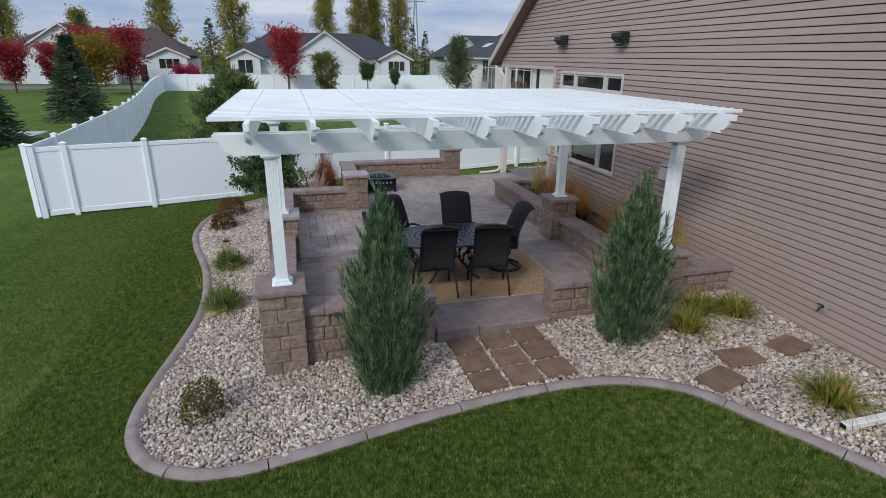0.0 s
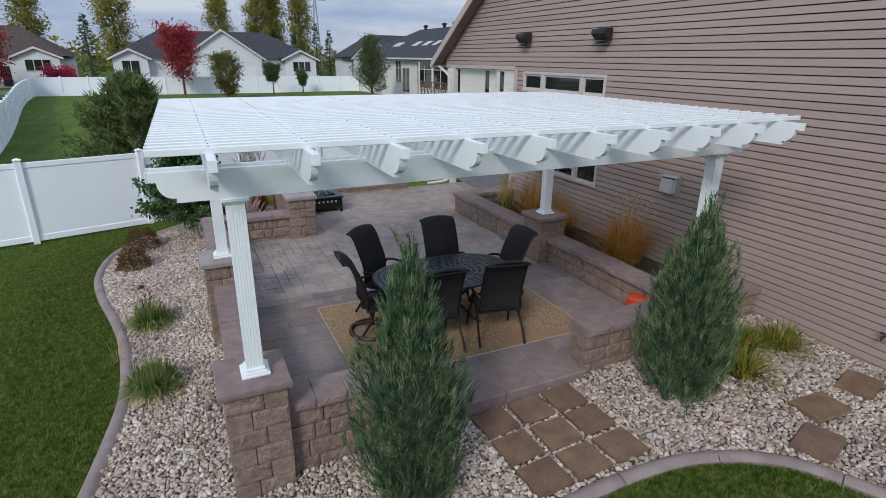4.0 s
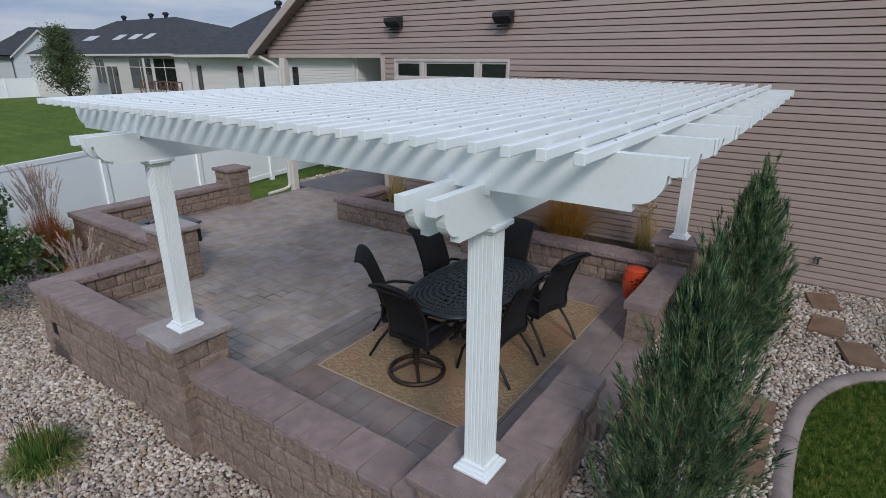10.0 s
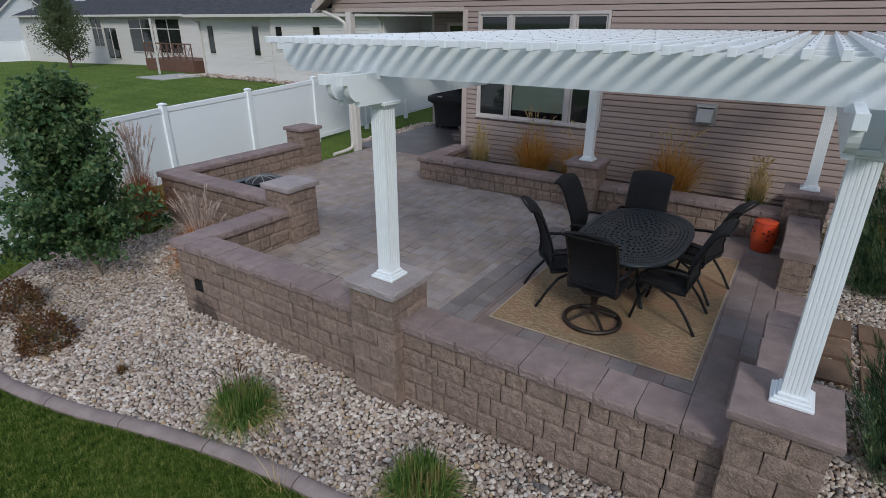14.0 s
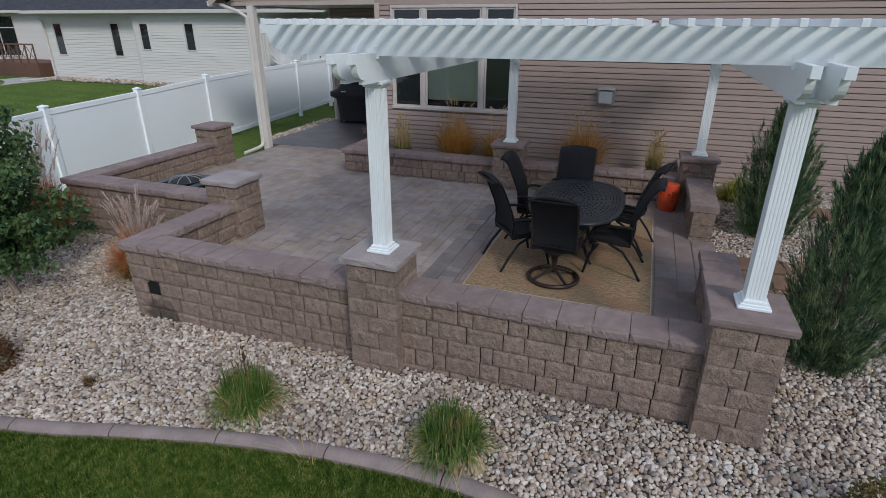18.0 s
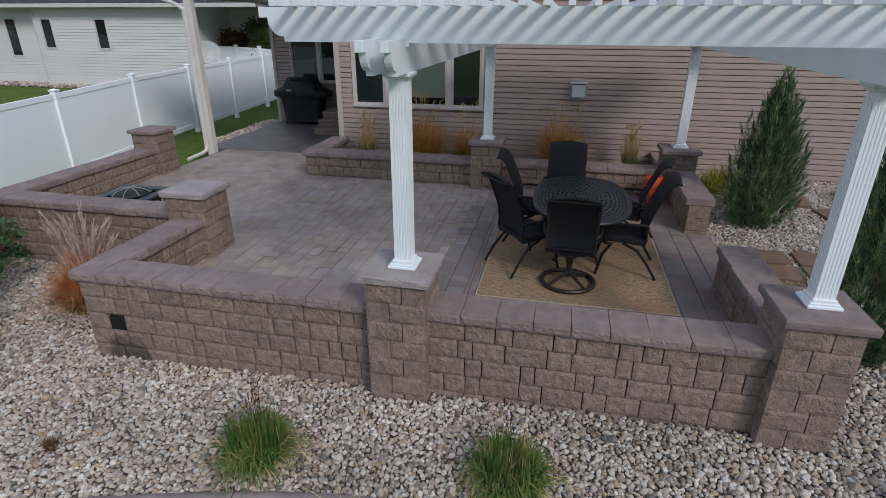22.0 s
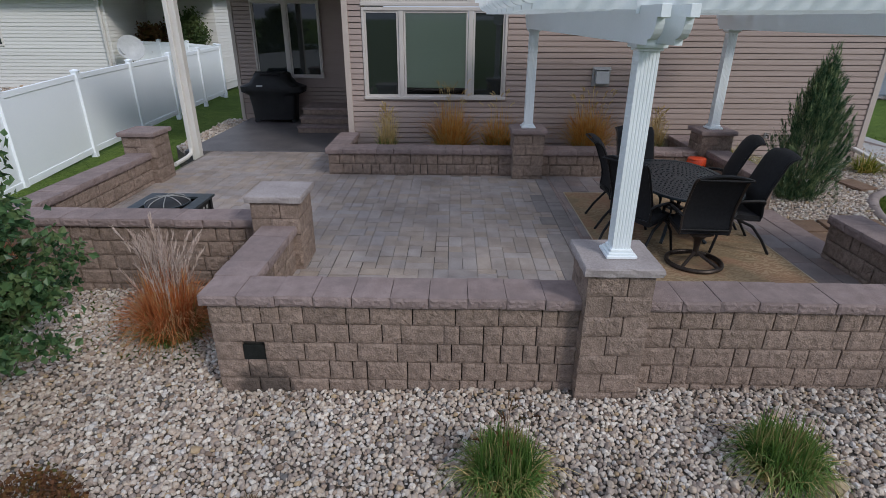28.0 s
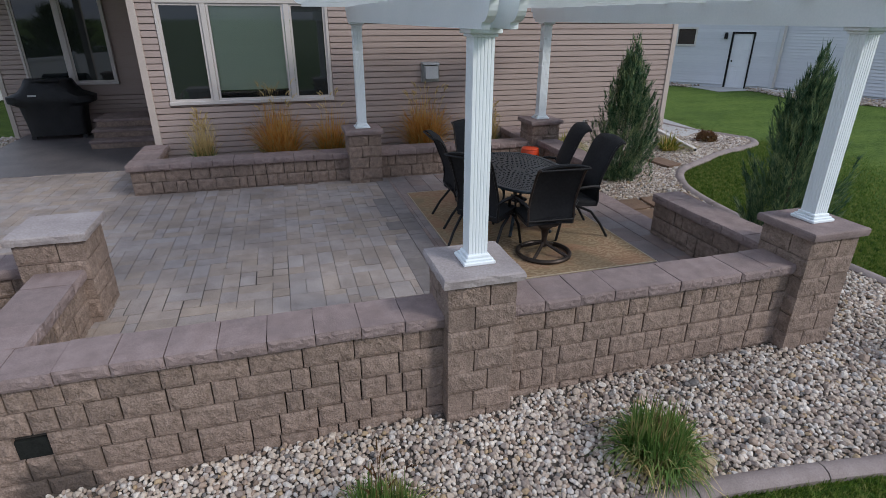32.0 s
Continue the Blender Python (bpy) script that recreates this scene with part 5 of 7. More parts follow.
# ---------------------------------------------------------------- plants
def blades(base, n, h0, h1, spread, width, lean, r, droop=0.35, seg=3, foot=0.06, wild=0.5, arch=1.6):
    """Arching grass blades as bent strips: vertex and face arrays."""
    V, F = [], []
    o = 0
    for _ in range(n):
        a = r.uniform(0, 2 * math.pi)
        rr = foot * math.sqrt(r.uniform(0, 1))
        fx, fy = rr * math.cos(a), rr * math.sin(a)
        a2 = a + r.normal(0, wild)
        d = np.array([math.cos(a2), math.sin(a2)])
        h = r.uniform(h0, h1)
        out = spread * (r.uniform(0.05, 1.0) ** 1.2) * lean
        tw = r.uniform(-0.6, 0.6)
        s = np.array([-math.sin(a2 + tw), math.cos(a2 + tw)])
        w = width * r.uniform(0.7, 1.2)
        for k in range(seg + 1):
            t = k / seg
            c = np.array([fx, fy]) + d * out * (t ** arch)
            z = h * (t - droop * t ** 3 * out / max(spread, 1e-3))
            ww = w * (1 - 0.92 * t)
            V += [(c[0] - s[0] * ww, c[1] - s[1] * ww, z), (c[0] + s[0] * ww, c[1] + s[1] * ww, z)]
        for k in range(seg):
            F.append((o + 2 * k, o + 2 * k + 1, o + 2 * k + 3, o + 2 * k + 2))
        o += 2 * (seg + 1)
    return np.array(V) + np.array(base), np.array(F)


def plumes(n, h0, h1, spread, r, foot=0.08, size=0.24, fluff=1.0):
    """Feathery seed heads: soft brushes of fine strands on thin stems that nod outwards."""
    V, F, o = [], [], 0
    for _ in range(n):
        a = r.uniform(0, 2 * math.pi)
        h = r.uniform(h0, h1)
        out = spread * r.uniform(0.1, 1)
        rad = np.array([math.cos(a), math.sin(a), 0])
        s = np.array([-math.sin(a), math.cos(a), 0])
        neck = rad * out * 0.8 + (0, 0, h - size * 0.8)
        bot = neck * 0.62 + rad * foot * 0.38
        V += [bot - s * 0.002, bot + s * 0.002, neck + s * 0.0015, neck - s * 0.0015]
        F.append((o, o + 1, o + 2, o + 3))
        o += 4
        lean = neck - bot
        lean = lean / np.linalg.norm(lean)
        ln = size * r.uniform(0.7, 1.15)
        for k in range(30):
            t = k / 30
            p = neck + lean * ln * 0.72 * t + rad * 0.06 * t * t
            side = r.normal(0, 1, 3)
            e = lean * 0.85 + side / np.linalg.norm(side) * 0.44 + rad * 0.25 * t
            l = r.uniform(0.05, 0.10) * (1.1 - 0.45 * t) * fluff
            u = np.cross(e, side)
            u = u / (np.linalg.norm(u) + 1e-9) * 0.0046
            V += [p - u, p + u, p + e * l + u * 0.3, p + e * l - u * 0.3]
            F.append((o, o + 1, o + 2, o + 3))
            o += 4
    return np.array(V), np.array(F)


def grass_clump(name, at, label, mat, n, h0, h1, spread, width=0.004, seed=0, group="", plume=None, plume_mat=None, foot=0.08, category="ornamental grass", droop=0.35, wild=0.5, green=0, plume_size=0.24, arch=1.6):
    r = np.random.default_rng(seed)
    t = thing(name, at, label, category, group)
    v, f = blades((0, 0, 0), n, h0, h1, spread, width, 1.0, r, foot=foot, droop=droop, wild=wild, seg=4, arch=arch)
    tagged(bulk("foliage", v, f, mat, t), kind="stuff")
    if green:
        v, f = blades((0, 0, 0), green, h0 * 0.35, h1 * 0.55, spread * 0.75, width, 1.0, r, foot=foot * 1.25, droop=0.5, wild=wild)
        tagged(bulk("green_growth", v, f, M_GREENGRASS, t), "fresh green blades at the foot", kind="stuff")
    if name == "green_grass_tuft":
        v, f = blades((0, 0, 0), n // 6, h0 * 0.5, h1 * 0.8, spread * 1.25, width * 0.9, 1.0, r, foot=foot * 1.1, droop=1.0, wild=1.6)
        tagged(bulk("dry_blade_mass", v, f, M_YELLOWGRASS, t), "straw-coloured dry blades at the foot", kind="stuff")
    if plume:
        v, f = plumes(plume[0], plume[1], plume[2], spread * 0.68, r, size=plume_size, fluff=plume_size / 0.24 if plume_size < 0.12 else 1.0)
        tagged(bulk("seed_plume_mass", v, f, plume_mat, t), "feathery seed heads", kind="stuff")
    return t


for k, (X, Y, mat, n, h, sp, dr, ar, ft, pl, pm, gn, lab) in enumerate((
        (5.95, 12.32, M_YELLOWGRASS, 230, 0.86, 0.30, 0.1, 1.5, 0.13, (34, 0.6, 0.98), M_YELLOWGRASS, 240, "upright straw-yellow grass in the planter by the siding"),
        (5.92, 11.10, M_ORANGEGRASS, 680, 1.18, 0.80, 0.55, 1.2, 0.20, (22, 0.95, 1.38), M_YELLOWGRASS, 160, "bushy rust-orange grass with pale plumes under the window"),
        (5.92, 10.22, M_ORANGEGRASS, 420, 1.02, 0.62, 0.55, 1.2, 0.16, (11, 0.85, 1.24), M_YELLOWGRASS, 200, "rust-orange grass beside the planter pier"),
        (5.95, 8.50, M_ORANGEGRASS, 720, 1.16, 0.84, 0.56, 1.2, 0.21, (26, 0.90, 1.32), M_YELLOWGRASS, 130, "wide rust-orange grass with plumes in the planter"),
        (6.05, 7.20, M_YELLOWGRASS, 240, 0.80, 0.24, 0.1, 1.5, 0.11, (30, 0.6, 0.92), M_YELLOWGRASS, 160, "slim straw-yellow grass in the planter beside the pier"))):
    grass_clump("planter_grass", (X, Y, 0.295), lab, mat, n, h * 0.45, h, sp, 0.0085, 40 + k, "grasses in the house planter", pl, pm, foot=ft, droop=dr, wild=0.9, green=gn, plume_size=0.115, arch=ar)
grass_clump("fountain_grass", (0.42, 13.92, ground_z(0.42, 13.92)), "russet fountain grass with pale plumes beside the wall", M_REDGRASS, 1700, 0.38, 0.92, 0.60, 0.0066, 51, "", (60, 0.75, 1.30), M_PLUME, foot=0.21, droop=0.75, wild=1.1, green=700, plume_size=0.32, arch=1.3)
grass_clump("fountain_grass", (0.86, 16.30, ground_z(0.86, 16.3)), "reddish fountain grass with tall pinkish plumes at the wall corner", M_REDGRASS, 1900, 0.7, 1.40, 0.60, 0.0062, 52, "", (85, 1.35, 2.05), M_PLUME, foot=0.18, droop=0.5, wild=0.8, green=300, plume_size=0.36)
for k, (X, Y) in enumerate(((-1.40, 10.67), (-1.30, 8.66))):
    grass_clump("green_grass_tuft", (X, Y, ground_z(X, Y)), "rounded tuft of green grass growing through river rock", M_GREENGRASS, 1150, 0.24, 0.58, 0.36, 0.0084, 60 + k, "green tufts in the rock bed", (14, 0.45, 0.80) if k == 0 else None, M_REDSHRUB, foot=0.20, wild=1.5, droop=1.15, plume_size=0.06, arch=1.25)
big_rock = new("loose_rock", rough_box(0.15, 0.11, 0.075, 5, 3, 0.016, 301, 0.012).mesh("loose_rock", M_TANROCK, True))
big_rock.matrix_basis = pose(-1.46, 8.38, ground_z(-1.46, 8.38) + 0.025, 6, -8, 35)
tagged(big_rock, "one larger tan rock lying on the river rock", "rock")
grass_clump("dry_weed", (-1.65, 12.44, ground_z(-1.65, 12.44) + 0.02), "small dried brown weed between the river rock", M_REDSHRUB, 90, 0.05, 0.14, 0.13, 0.005, 83, foot=0.05, category="weed", droop=0.6)
for k, (X, Y) in enumerate(((4.97, 5.45), (5.95, 5.64), (5.50, 5.85), (5.37, 3.60))):
    grass_clump("daylily_clump", (X, Y, ground_z(X, Y)), "arching yellow-green daylily clump in river rock by the siding", M_LILY, 250, 0.24, 0.50, 0.58, 0.0120, 70 + k, "daylilies along the house", foot=0.13, category="daylily", droop=0.95, arch=1.15, wild=0.8)
grass_clump("wispy_grass", (-1.80, 9.75, ground_z(-1.8, 9.75)), "a few thin straw stems leaning over the edging", M_YELLOWGRASS, 14, 0.3, 0.5, 0.7, 0.003, 80, droop=0.6)


def leaf_cloud(n, centre_fn, size, r, flat=0.0):
    """Many small leaves, each a bent diamond, placed by centre_fn."""
    p = np.array([centre_fn(r) for _ in range(n)])
    d = r.normal(0, 1, (n, 3))
    d[:, 2] = d[:, 2] * (1 - flat) - 0.2
    d /= np.linalg.norm(d, axis=1)[:, None]
    s = np.cross(d, r.normal(0, 1, (n, 3)))
    s /= np.linalg.norm(s, axis=1)[:, None] + 1e-9
    l = size * r.uniform(0.6, 1.3, n)[:, None]
    w, up = l * 0.36, np.cross(s, d) * l * 0.15
    V = np.stack([p, p + d * l * 0.5 + s * w + up, p + d * l, p + d * l * 0.5 - s * w + up], 1).reshape(-1, 3)
    return V, np.arange(4 * n).reshape(-1, 4)


def limb_points(r, H, z0, radius, n, rise=0.9):
    """Tips and paths of limbs leaving a stem of height H."""
    out = []
    for k in range(n):
        a = k * 2.4 + r.uniform(-0.4, 0.4)
        zb = z0 + (H - z0) * (k / n) * 0.85
        t = (zb - z0) / (H - z0)
        R = radius(t) * r.uniform(0.75, 1.1)
        tip = np.array([math.cos(a) * R, math.sin(a) * R, zb + R * rise * r.uniform(0.5, 1.2)])
        out.append((np.array([0, 0, zb]), tip))
    return out


def broad_tree(name, at, H, z0, radius, leaves, size, leaf_mat, bark, label, seed, limbs=26, trunk=0.05, category="tree", clump=0.16, rise=0.9, group=""):
    r = np.random.default_rng(seed)
    t = thing(name, at, label, category, group)
    mb = MB()
    mb.tube([(0, 0, -0.05), (r.uniform(-.03, .03), r.uniform(-.03, .03), H * 0.35), (0, 0, H * 0.9)], trunk, 8, True, trunk * 0.25)
    trunk_ob = part("trunk", mb, bark, t, smooth=True)
    L = limb_points(r, H * 0.92, z0, radius, limbs, rise)
    for a, b in L:
        mid = a * 0.5 + b * 0.5 + r.normal(0, 0.03, 3)
        part("limb", MB().tube([tuple(a), tuple(mid), tuple(b)], trunk * 0.35, 5, False, trunk * 0.08), bark, trunk_ob)
    starts = np.array([a for a, _ in L])
    ends = np.array([b for _, b in L])

    def where(q):
        i = q.integers(len(L))
        u = q.uniform(0.35, 1.08)
        p = starts[i] * (1 - u) + ends[i] * u
        return p + q.normal(0, clump, 3) * (1.0, 1.0, 0.9)
    v, f = leaf_cloud(leaves, where, size, r)
    bulk("crown", v, f, leaf_mat, t)
    return t


def leafy_young_tree(at, H, label, seed):
    """A young tree with several rising leaders: broad and low below, open pointed shoots above."""
    r = np.random.default_rng(seed)
    t = thing("ornamental_tree", at, label, "tree")
    trunk_ob = part("trunk", MB().tube([(0.10, -0.06, -0.05), (0.05, -0.03, 0.25), (0, 0, 0.6), (0.02, 0.03, H * 0.6), (0, 0, H * 0.93)], 0.042, 8, True, 0.008), M_BARKPALE, t, smooth=True)
    lines = []
    for k in range(84):
        a = k * 2.4 + r.uniform(-0.5, 0.5)
        u = (k / 84) ** 1.1
        zb = 0.58 + (H - 1.16) * u
        R = (0.96 * (1 - u) ** 0.6 + 0.12) * r.uniform(0.55, 1.12)
        up = (0.10 + 0.75 * u) * r.uniform(0.5, 1.3)
        tip = np.array([math.cos(a) * R, math.sin(a) * R, min(zb + up, H * r.uniform(0.93, 1.04))])
        base = np.array([0, 0, zb])
        mid = base * 0.45 + tip * 0.55 + (0, 0, -0.06)
        lines.append((base, mid, tip))
        part("limb", MB().tube([tuple(base), tuple(mid), tuple(tip)], 0.013, 5, False, 0.003), M_BARK, trunk_ob)

    def where(q):
        b_, m_, e_ = lines[q.integers(len(lines))]
        s_ = q.uniform(0.25, 1.06)
        p = b_ * (1 - s_) ** 2 + m_ * 2 * s_ * (1 - s_) + e_ * s_ * s_
        return p + q.normal(0, 0.055 + 0.03 * (1 - s_), 3)
    v, f = leaf_cloud(19500, where, 0.082, r)
    bulk("crown", v, f, M_LILAC, t)


leafy_young_tree((-0.64, 15.2, ground_z(-0.64, 15.2)), 2.92, "dense dark green young tree with loose upper shoots", 91)


def shrub(name, at, rad, h, n, size, mat, label, seed, group="", twigs=40):
    r = np.random.default_rng(seed)
    t = thing(name, at, label, "shrub", group)
    mb = MB()
    for _ in range(twigs):
        a, q = r.uniform(0, 6.28), rad * r.uniform(0.3, 0.95)
        mb.tube([(0, 0, 0), (math.cos(a) * q * 0.5, math.sin(a) * q * 0.5, h * 0.5), (math.cos(a) * q, math.sin(a) * q, h * r.uniform(0.6, 1.05))], 0.004, 4, False, 0.001)
    tagged(part("twig_mass", mb, M_BARK, t), kind="stuff")

    def where(q):
        a, e = q.uniform(0, 6.28), q.uniform(0.05, 1)
        k = q.uniform(0.45, 1.0) ** 0.5
        return np.array([math.cos(a) * rad * k * math.sqrt(1 - (e * 0.9) ** 2), math.sin(a) * rad * k * math.sqrt(1 - (e * 0.9) ** 2), h * e * (0.75 + 0.35 * k)]) + q.normal(0, 0.02, 3)
    v, f = leaf_cloud(n, where, size, r)
    bulk("foliage", v, f, mat, t)
    return t


for X, Y, rad, h, mat, lab, k in ((-1.82, 13.80, 0.32, 0.40, M_REDSHRUB, "low russet-brown shrub in river rock", 1), (-1.72, 15.05, 0.38, 0.45, M_REDSHRUB, "low brownish-red shrub near the young tree", 2),
                                  (-1.20, 5.62, 0.26, 0.42, M_OLIVESHRUB, "small twiggy olive and bronze shrub in river rock", 3), (5.88, 2.25, 0.22, 0.22, M_REDSHRUB, "small purplish-brown plant in river rock by the house corner", 5)):
    shrub("low_shrub", (X, Y, ground_z(X, Y)), rad, h, 2000 if k in (1, 2) else (1100 if k < 4 else 1500), 0.036, mat, lab, 100 + k, "low shrubs in the rock bed")


def juniper(at, H, R, seed, label):
    r = np.random.default_rng(seed)
    t = thing("juniper", at, label, "juniper", "upright junipers at the step")
    stem = MB().tube([(0, 0, -0.05), (0.01, 0, H * 0.4), (0, 0.01, H * 0.85)], 0.03, 7, True, 0.006)
    part("trunk", stem, M_BARK, t, smooth=True)
    V = []
    prof = lambda u: R * (0.56 + 0.44 * math.sin(math.pi / 2 * min(1.0, u / 0.34))) * (1.0 if u < 0.40 else (1.0 - ((u - 0.40) / 0.60) ** 1.7 * 0.84))
    for b in range(430):
        u = r.uniform(0.0, 1.0) ** 0.9
        a = r.uniform(0, 2 * math.pi)
        q = prof(u) * (r.uniform(0.12, 1.0) ** 0.40) * (1.0 + 0.10 * math.sin(3 * a + seed) + r.normal(0, 0.11))
        tip = np.array([math.cos(a) * q, math.sin(a) * q, 0.12 + u * (H - 0.12) + r.normal(0, 0.06)])
        if b < 14:
            a, q = b * 2.4, R * r.uniform(0.02, 0.20)
            tip = np.array([math.cos(a) * q, math.sin(a) * q, H + r.uniform(-0.10, 0.26)])
        L = r.uniform(0.36, 0.80)
        d = np.array([math.cos(a) * 0.42 * q / R, math.sin(a) * 0.42 * q / R, 1.0]) + r.normal(0, 0.12, 3)
        d /= np.linalg.norm(d)
        bot = tip - d * L
        bot[2] = max(bot[2], 0.02)
        bend = r.normal(0, 0.03, 3)
        for count, fan, lo, hi, wide in ((10, 0.20, 0.11, 0.20, 0.0038), (36, 0.38, 0.055, 0.12, 0.0036), (70, 0.36, 0.022, 0.055, 0.0030)):
            tt = r.uniform(0, 1, (count, 1)) ** (0.35 if count == 10 else 0.8)
            around = r.normal(0, 1, (count, 3))
            p = bot + (tip - bot) * tt + bend * np.sin(np.pi * tt) + around * (0.020 * (1 - tt) + 0.004)
            e = d * 1.1 + around * fan * (1.1 - 0.7 * tt) + np.array([math.cos(a), math.sin(a), 0]) * 0.12
            e /= np.linalg.norm(e, axis=1)[:, None]
            l = r.uniform(lo, hi, (count, 1)) * (1.15 - 0.45 * tt)
            w = np.cross(e, r.normal(0, 1, (count, 3)))
            w = w / (np.linalg.norm(w, axis=1)[:, None] + 1e-9) * wide * r.uniform(0.8, 1.3, (count, 1))
            V.append(np.stack([p - w, p + w, p + e * l * 0.65 + w * 0.75, p + e * l], 1).reshape(-1, 3))
    V = np.concatenate(V)
    F = np.arange(len(V)).reshape(-1, 4)
    bulk("foliage", V, F, M_JUNIPER, t)
    return t


juniper((0.84, 5.52, ground_z(0.84, 5.52)), 2.26, 0.53, 1, "tall blue-green upright juniper in river rock")
juniper((4.08, 5.55, ground_z(4.08, 5.55)), 2.06, 0.53, 2, "bushy blue-green upright juniper beside the short wall")

# ---------------------------------------------------------------- dining set
TX, TY, TZ = 2.41, 8.17, 0.83
table = thing("patio_table", (TX, TY, FLOOR + 0.014), "oval black cast-aluminium table with a pierced lattice top", "table")
TA, TB, TH = 0.98, 0.60, TZ - FLOOR - 0.014


def oval(a, b, n=64, p=2.6):
    return [(a * math.copysign(abs(math.cos(t)) ** (2 / p), math.cos(t)), b * math.copysign(abs(math.sin(t)) ** (2 / p), math.sin(t))) for t in (2 * math.pi * k / n for k in range(n))]


rim = MB()
outer, inner = oval(TA, TB), oval(TA - 0.055, TB - 0.055)
n = len(outer)
vs = [(x, y, TH) for x, y in inner] + [(x, y, TH) for x, y in outer] + [(x * 1.006, y * 1.006, TH - 0.012) for x, y in outer] + [(x, y, TH - 0.03) for x, y in outer] + [(x, y, TH - 0.018) for x, y in inner]
rim.add(vs, [(r * n + k, r * n + (k + 1) % n, ((r + 1) % 5) * n + (k + 1) % n, ((r + 1) % 5) * n + k) for r in range(5) for k in range(n)])
part("rim", rim, M_CAST, table, smooth=True)
lat = MB()


def on_oval(r, a):
    c, q = math.cos(a), math.sin(a)
    return (r * (TA - 0.05) * math.copysign(abs(c) ** (2 / 2.6), c), r * (TB - 0.05) * math.copysign(abs(q) ** (2 / 2.6), q))


RINGS = (0.10, 0.20, 0.30, 0.40, 0.50, 0.60, 0.70, 0.785, 0.86, 0.93, 1.0)
for ri in range(len(RINGS) - 1):
    r0, r1 = RINGS[ri], RINGS[ri + 1]
    cells = max(12, int(66 * (r0 + r1) / 2) * (2 if ri > 6 else 1))
    for ci in range(cells):
        a0, a1 = 2 * math.pi * (ci + 0.5 * (ri % 2)) / cells, 2 * math.pi * (ci + 1 + 0.5 * (ri % 2)) / cells
        ir, ia = (0.23, 0.30) if (ci // 2 + ri) % 2 else (0.33, 0.20)
        outer_ = [on_oval(r_, a_) for r_, a_ in ((r0, a0), (r1, a0), (r1, a1), (r0, a1))]
        h0, h1, b0, b1 = r0 + (r1 - r0) * ir, r1 - (r1 - r0) * ir, a0 + (a1 - a0) * ia, a1 - (a1 - a0) * ia
        hole = [on_oval(r_, a_) for r_, a_ in ((h0, b0), (h1, b0), (h1, b1), (h0, b1))]
        z = TH - 0.004
        vs = [(u, w, z) for u, w in outer_] + [(u, w, z) for u, w in hole] + [(u, w, z - 0.012) for u, w in hole]
        lat.add(vs, [(q, (q + 1) % 4, 4 + (q + 1) % 4, 4 + q) for q in range(4)] + [(4 + q, 4 + (q + 1) % 4, 8 + (q + 1) % 4, 8 + q) for q in range(4)])
lat.add([(*on_oval(RINGS[0], 2 * math.pi * k / 24), TH - 0.004) for k in range(24)], [tuple(range(24))])
part("lattice_top", lat, M_CAST, table)
part("apron", MB().lathe([(0.34, TH - 0.09), (0.36, TH - 0.02), (0.33, TH - 0.02), (0.31, TH - 0.09)], 32, sx=1.4, sy=0.8), M_CAST, table)
for sx in (-1, 1):
    for sy in (-1, 1):
        part("leg", MB().tube([(sx * 0.42, sy * 0.24, TH - 0.03), (sx * 0.36, sy * 0.21, TH * 0.80), (sx * 0.20, sy * 0.12, TH * 0.55), (sx * 0.19, sy * 0.12, TH * 0.35), (sx * 0.34, sy * 0.22, TH * 0.10), (sx * 0.44, sy * 0.28, 0.012)], 0.026, 8, True, 0.02), M_CAST, table, smooth=True)
part("stretcher", MB().tube([(-0.2, 0, TH * 0.45), (0.2, 0, TH * 0.45)], 0.018).lathe([(0.10, TH * 0.44), (0.12, TH * 0.46), (0.10, TH * 0.48)], 16), M_CAST, table)


def sheet_strip(profile, half, thick, curve=0.0, n=7):
    """A sling: a side profile (x, z) drawn across the width, hollowed by curve."""
    mb = MB()
    vs, fs = [], []
    m = len(profile)
    for s in (0, 1):
        for i, (x, z) in enumerate(profile):
            a, b = profile[max(i - 1, 0)], profile[min(i + 1, m - 1)]
            d = Vector((b[0] - a[0], b[1] - a[1])).normalized()
            nx_, nz_ = -d.y, d.x
            for k in range(n):
                u = -1 + 2 * k / (n - 1)
                c = curve * (1 - u * u)
                vs.append((x - nx_ * (c + s * thick), u * half, z - nz_ * (c + s * thick)))
    for s in (0, 1):
        o = s * m * n
        for i in range(m - 1):
            for k in range(n - 1):
                fs.append((o + i * n + k, o + i * n + k + 1, o + (i + 1) * n + k + 1, o + (i + 1) * n + k))
    o = m * n
    for i in range(m - 1):
        for k in (0, n - 1):
            fs.append((i * n + k, (i + 1) * n + k, o + (i + 1) * n + k, o + i * n + k))
    for i in (0, m - 1):
        for k in range(n - 1):
            fs.append((i * n + k, i * n + k + 1, o + i * n + k + 1, o + i * n + k))
    return mb.add(vs, fs)


BACK_LINE = [(-0.215, 0.40), (-0.215, 0.48), (-0.205, 0.57), (-0.210, 0.66), (-0.240, 0.77), (-0.285, 0.88), (-0.325, 0.98), (-0.365, 1.07), (-0.405, 1.125), (-0.45, 1.155), (-0.485, 1.15)]
SEAT = [(0.265, 0.405), (0.25, 0.435), (0.20, 0.452), (0.05, 0.442), (-0.10, 0.428), (-0.205, 0.425)]


OFF = -0.08  # the swivel base stands a little behind the middle of the seat


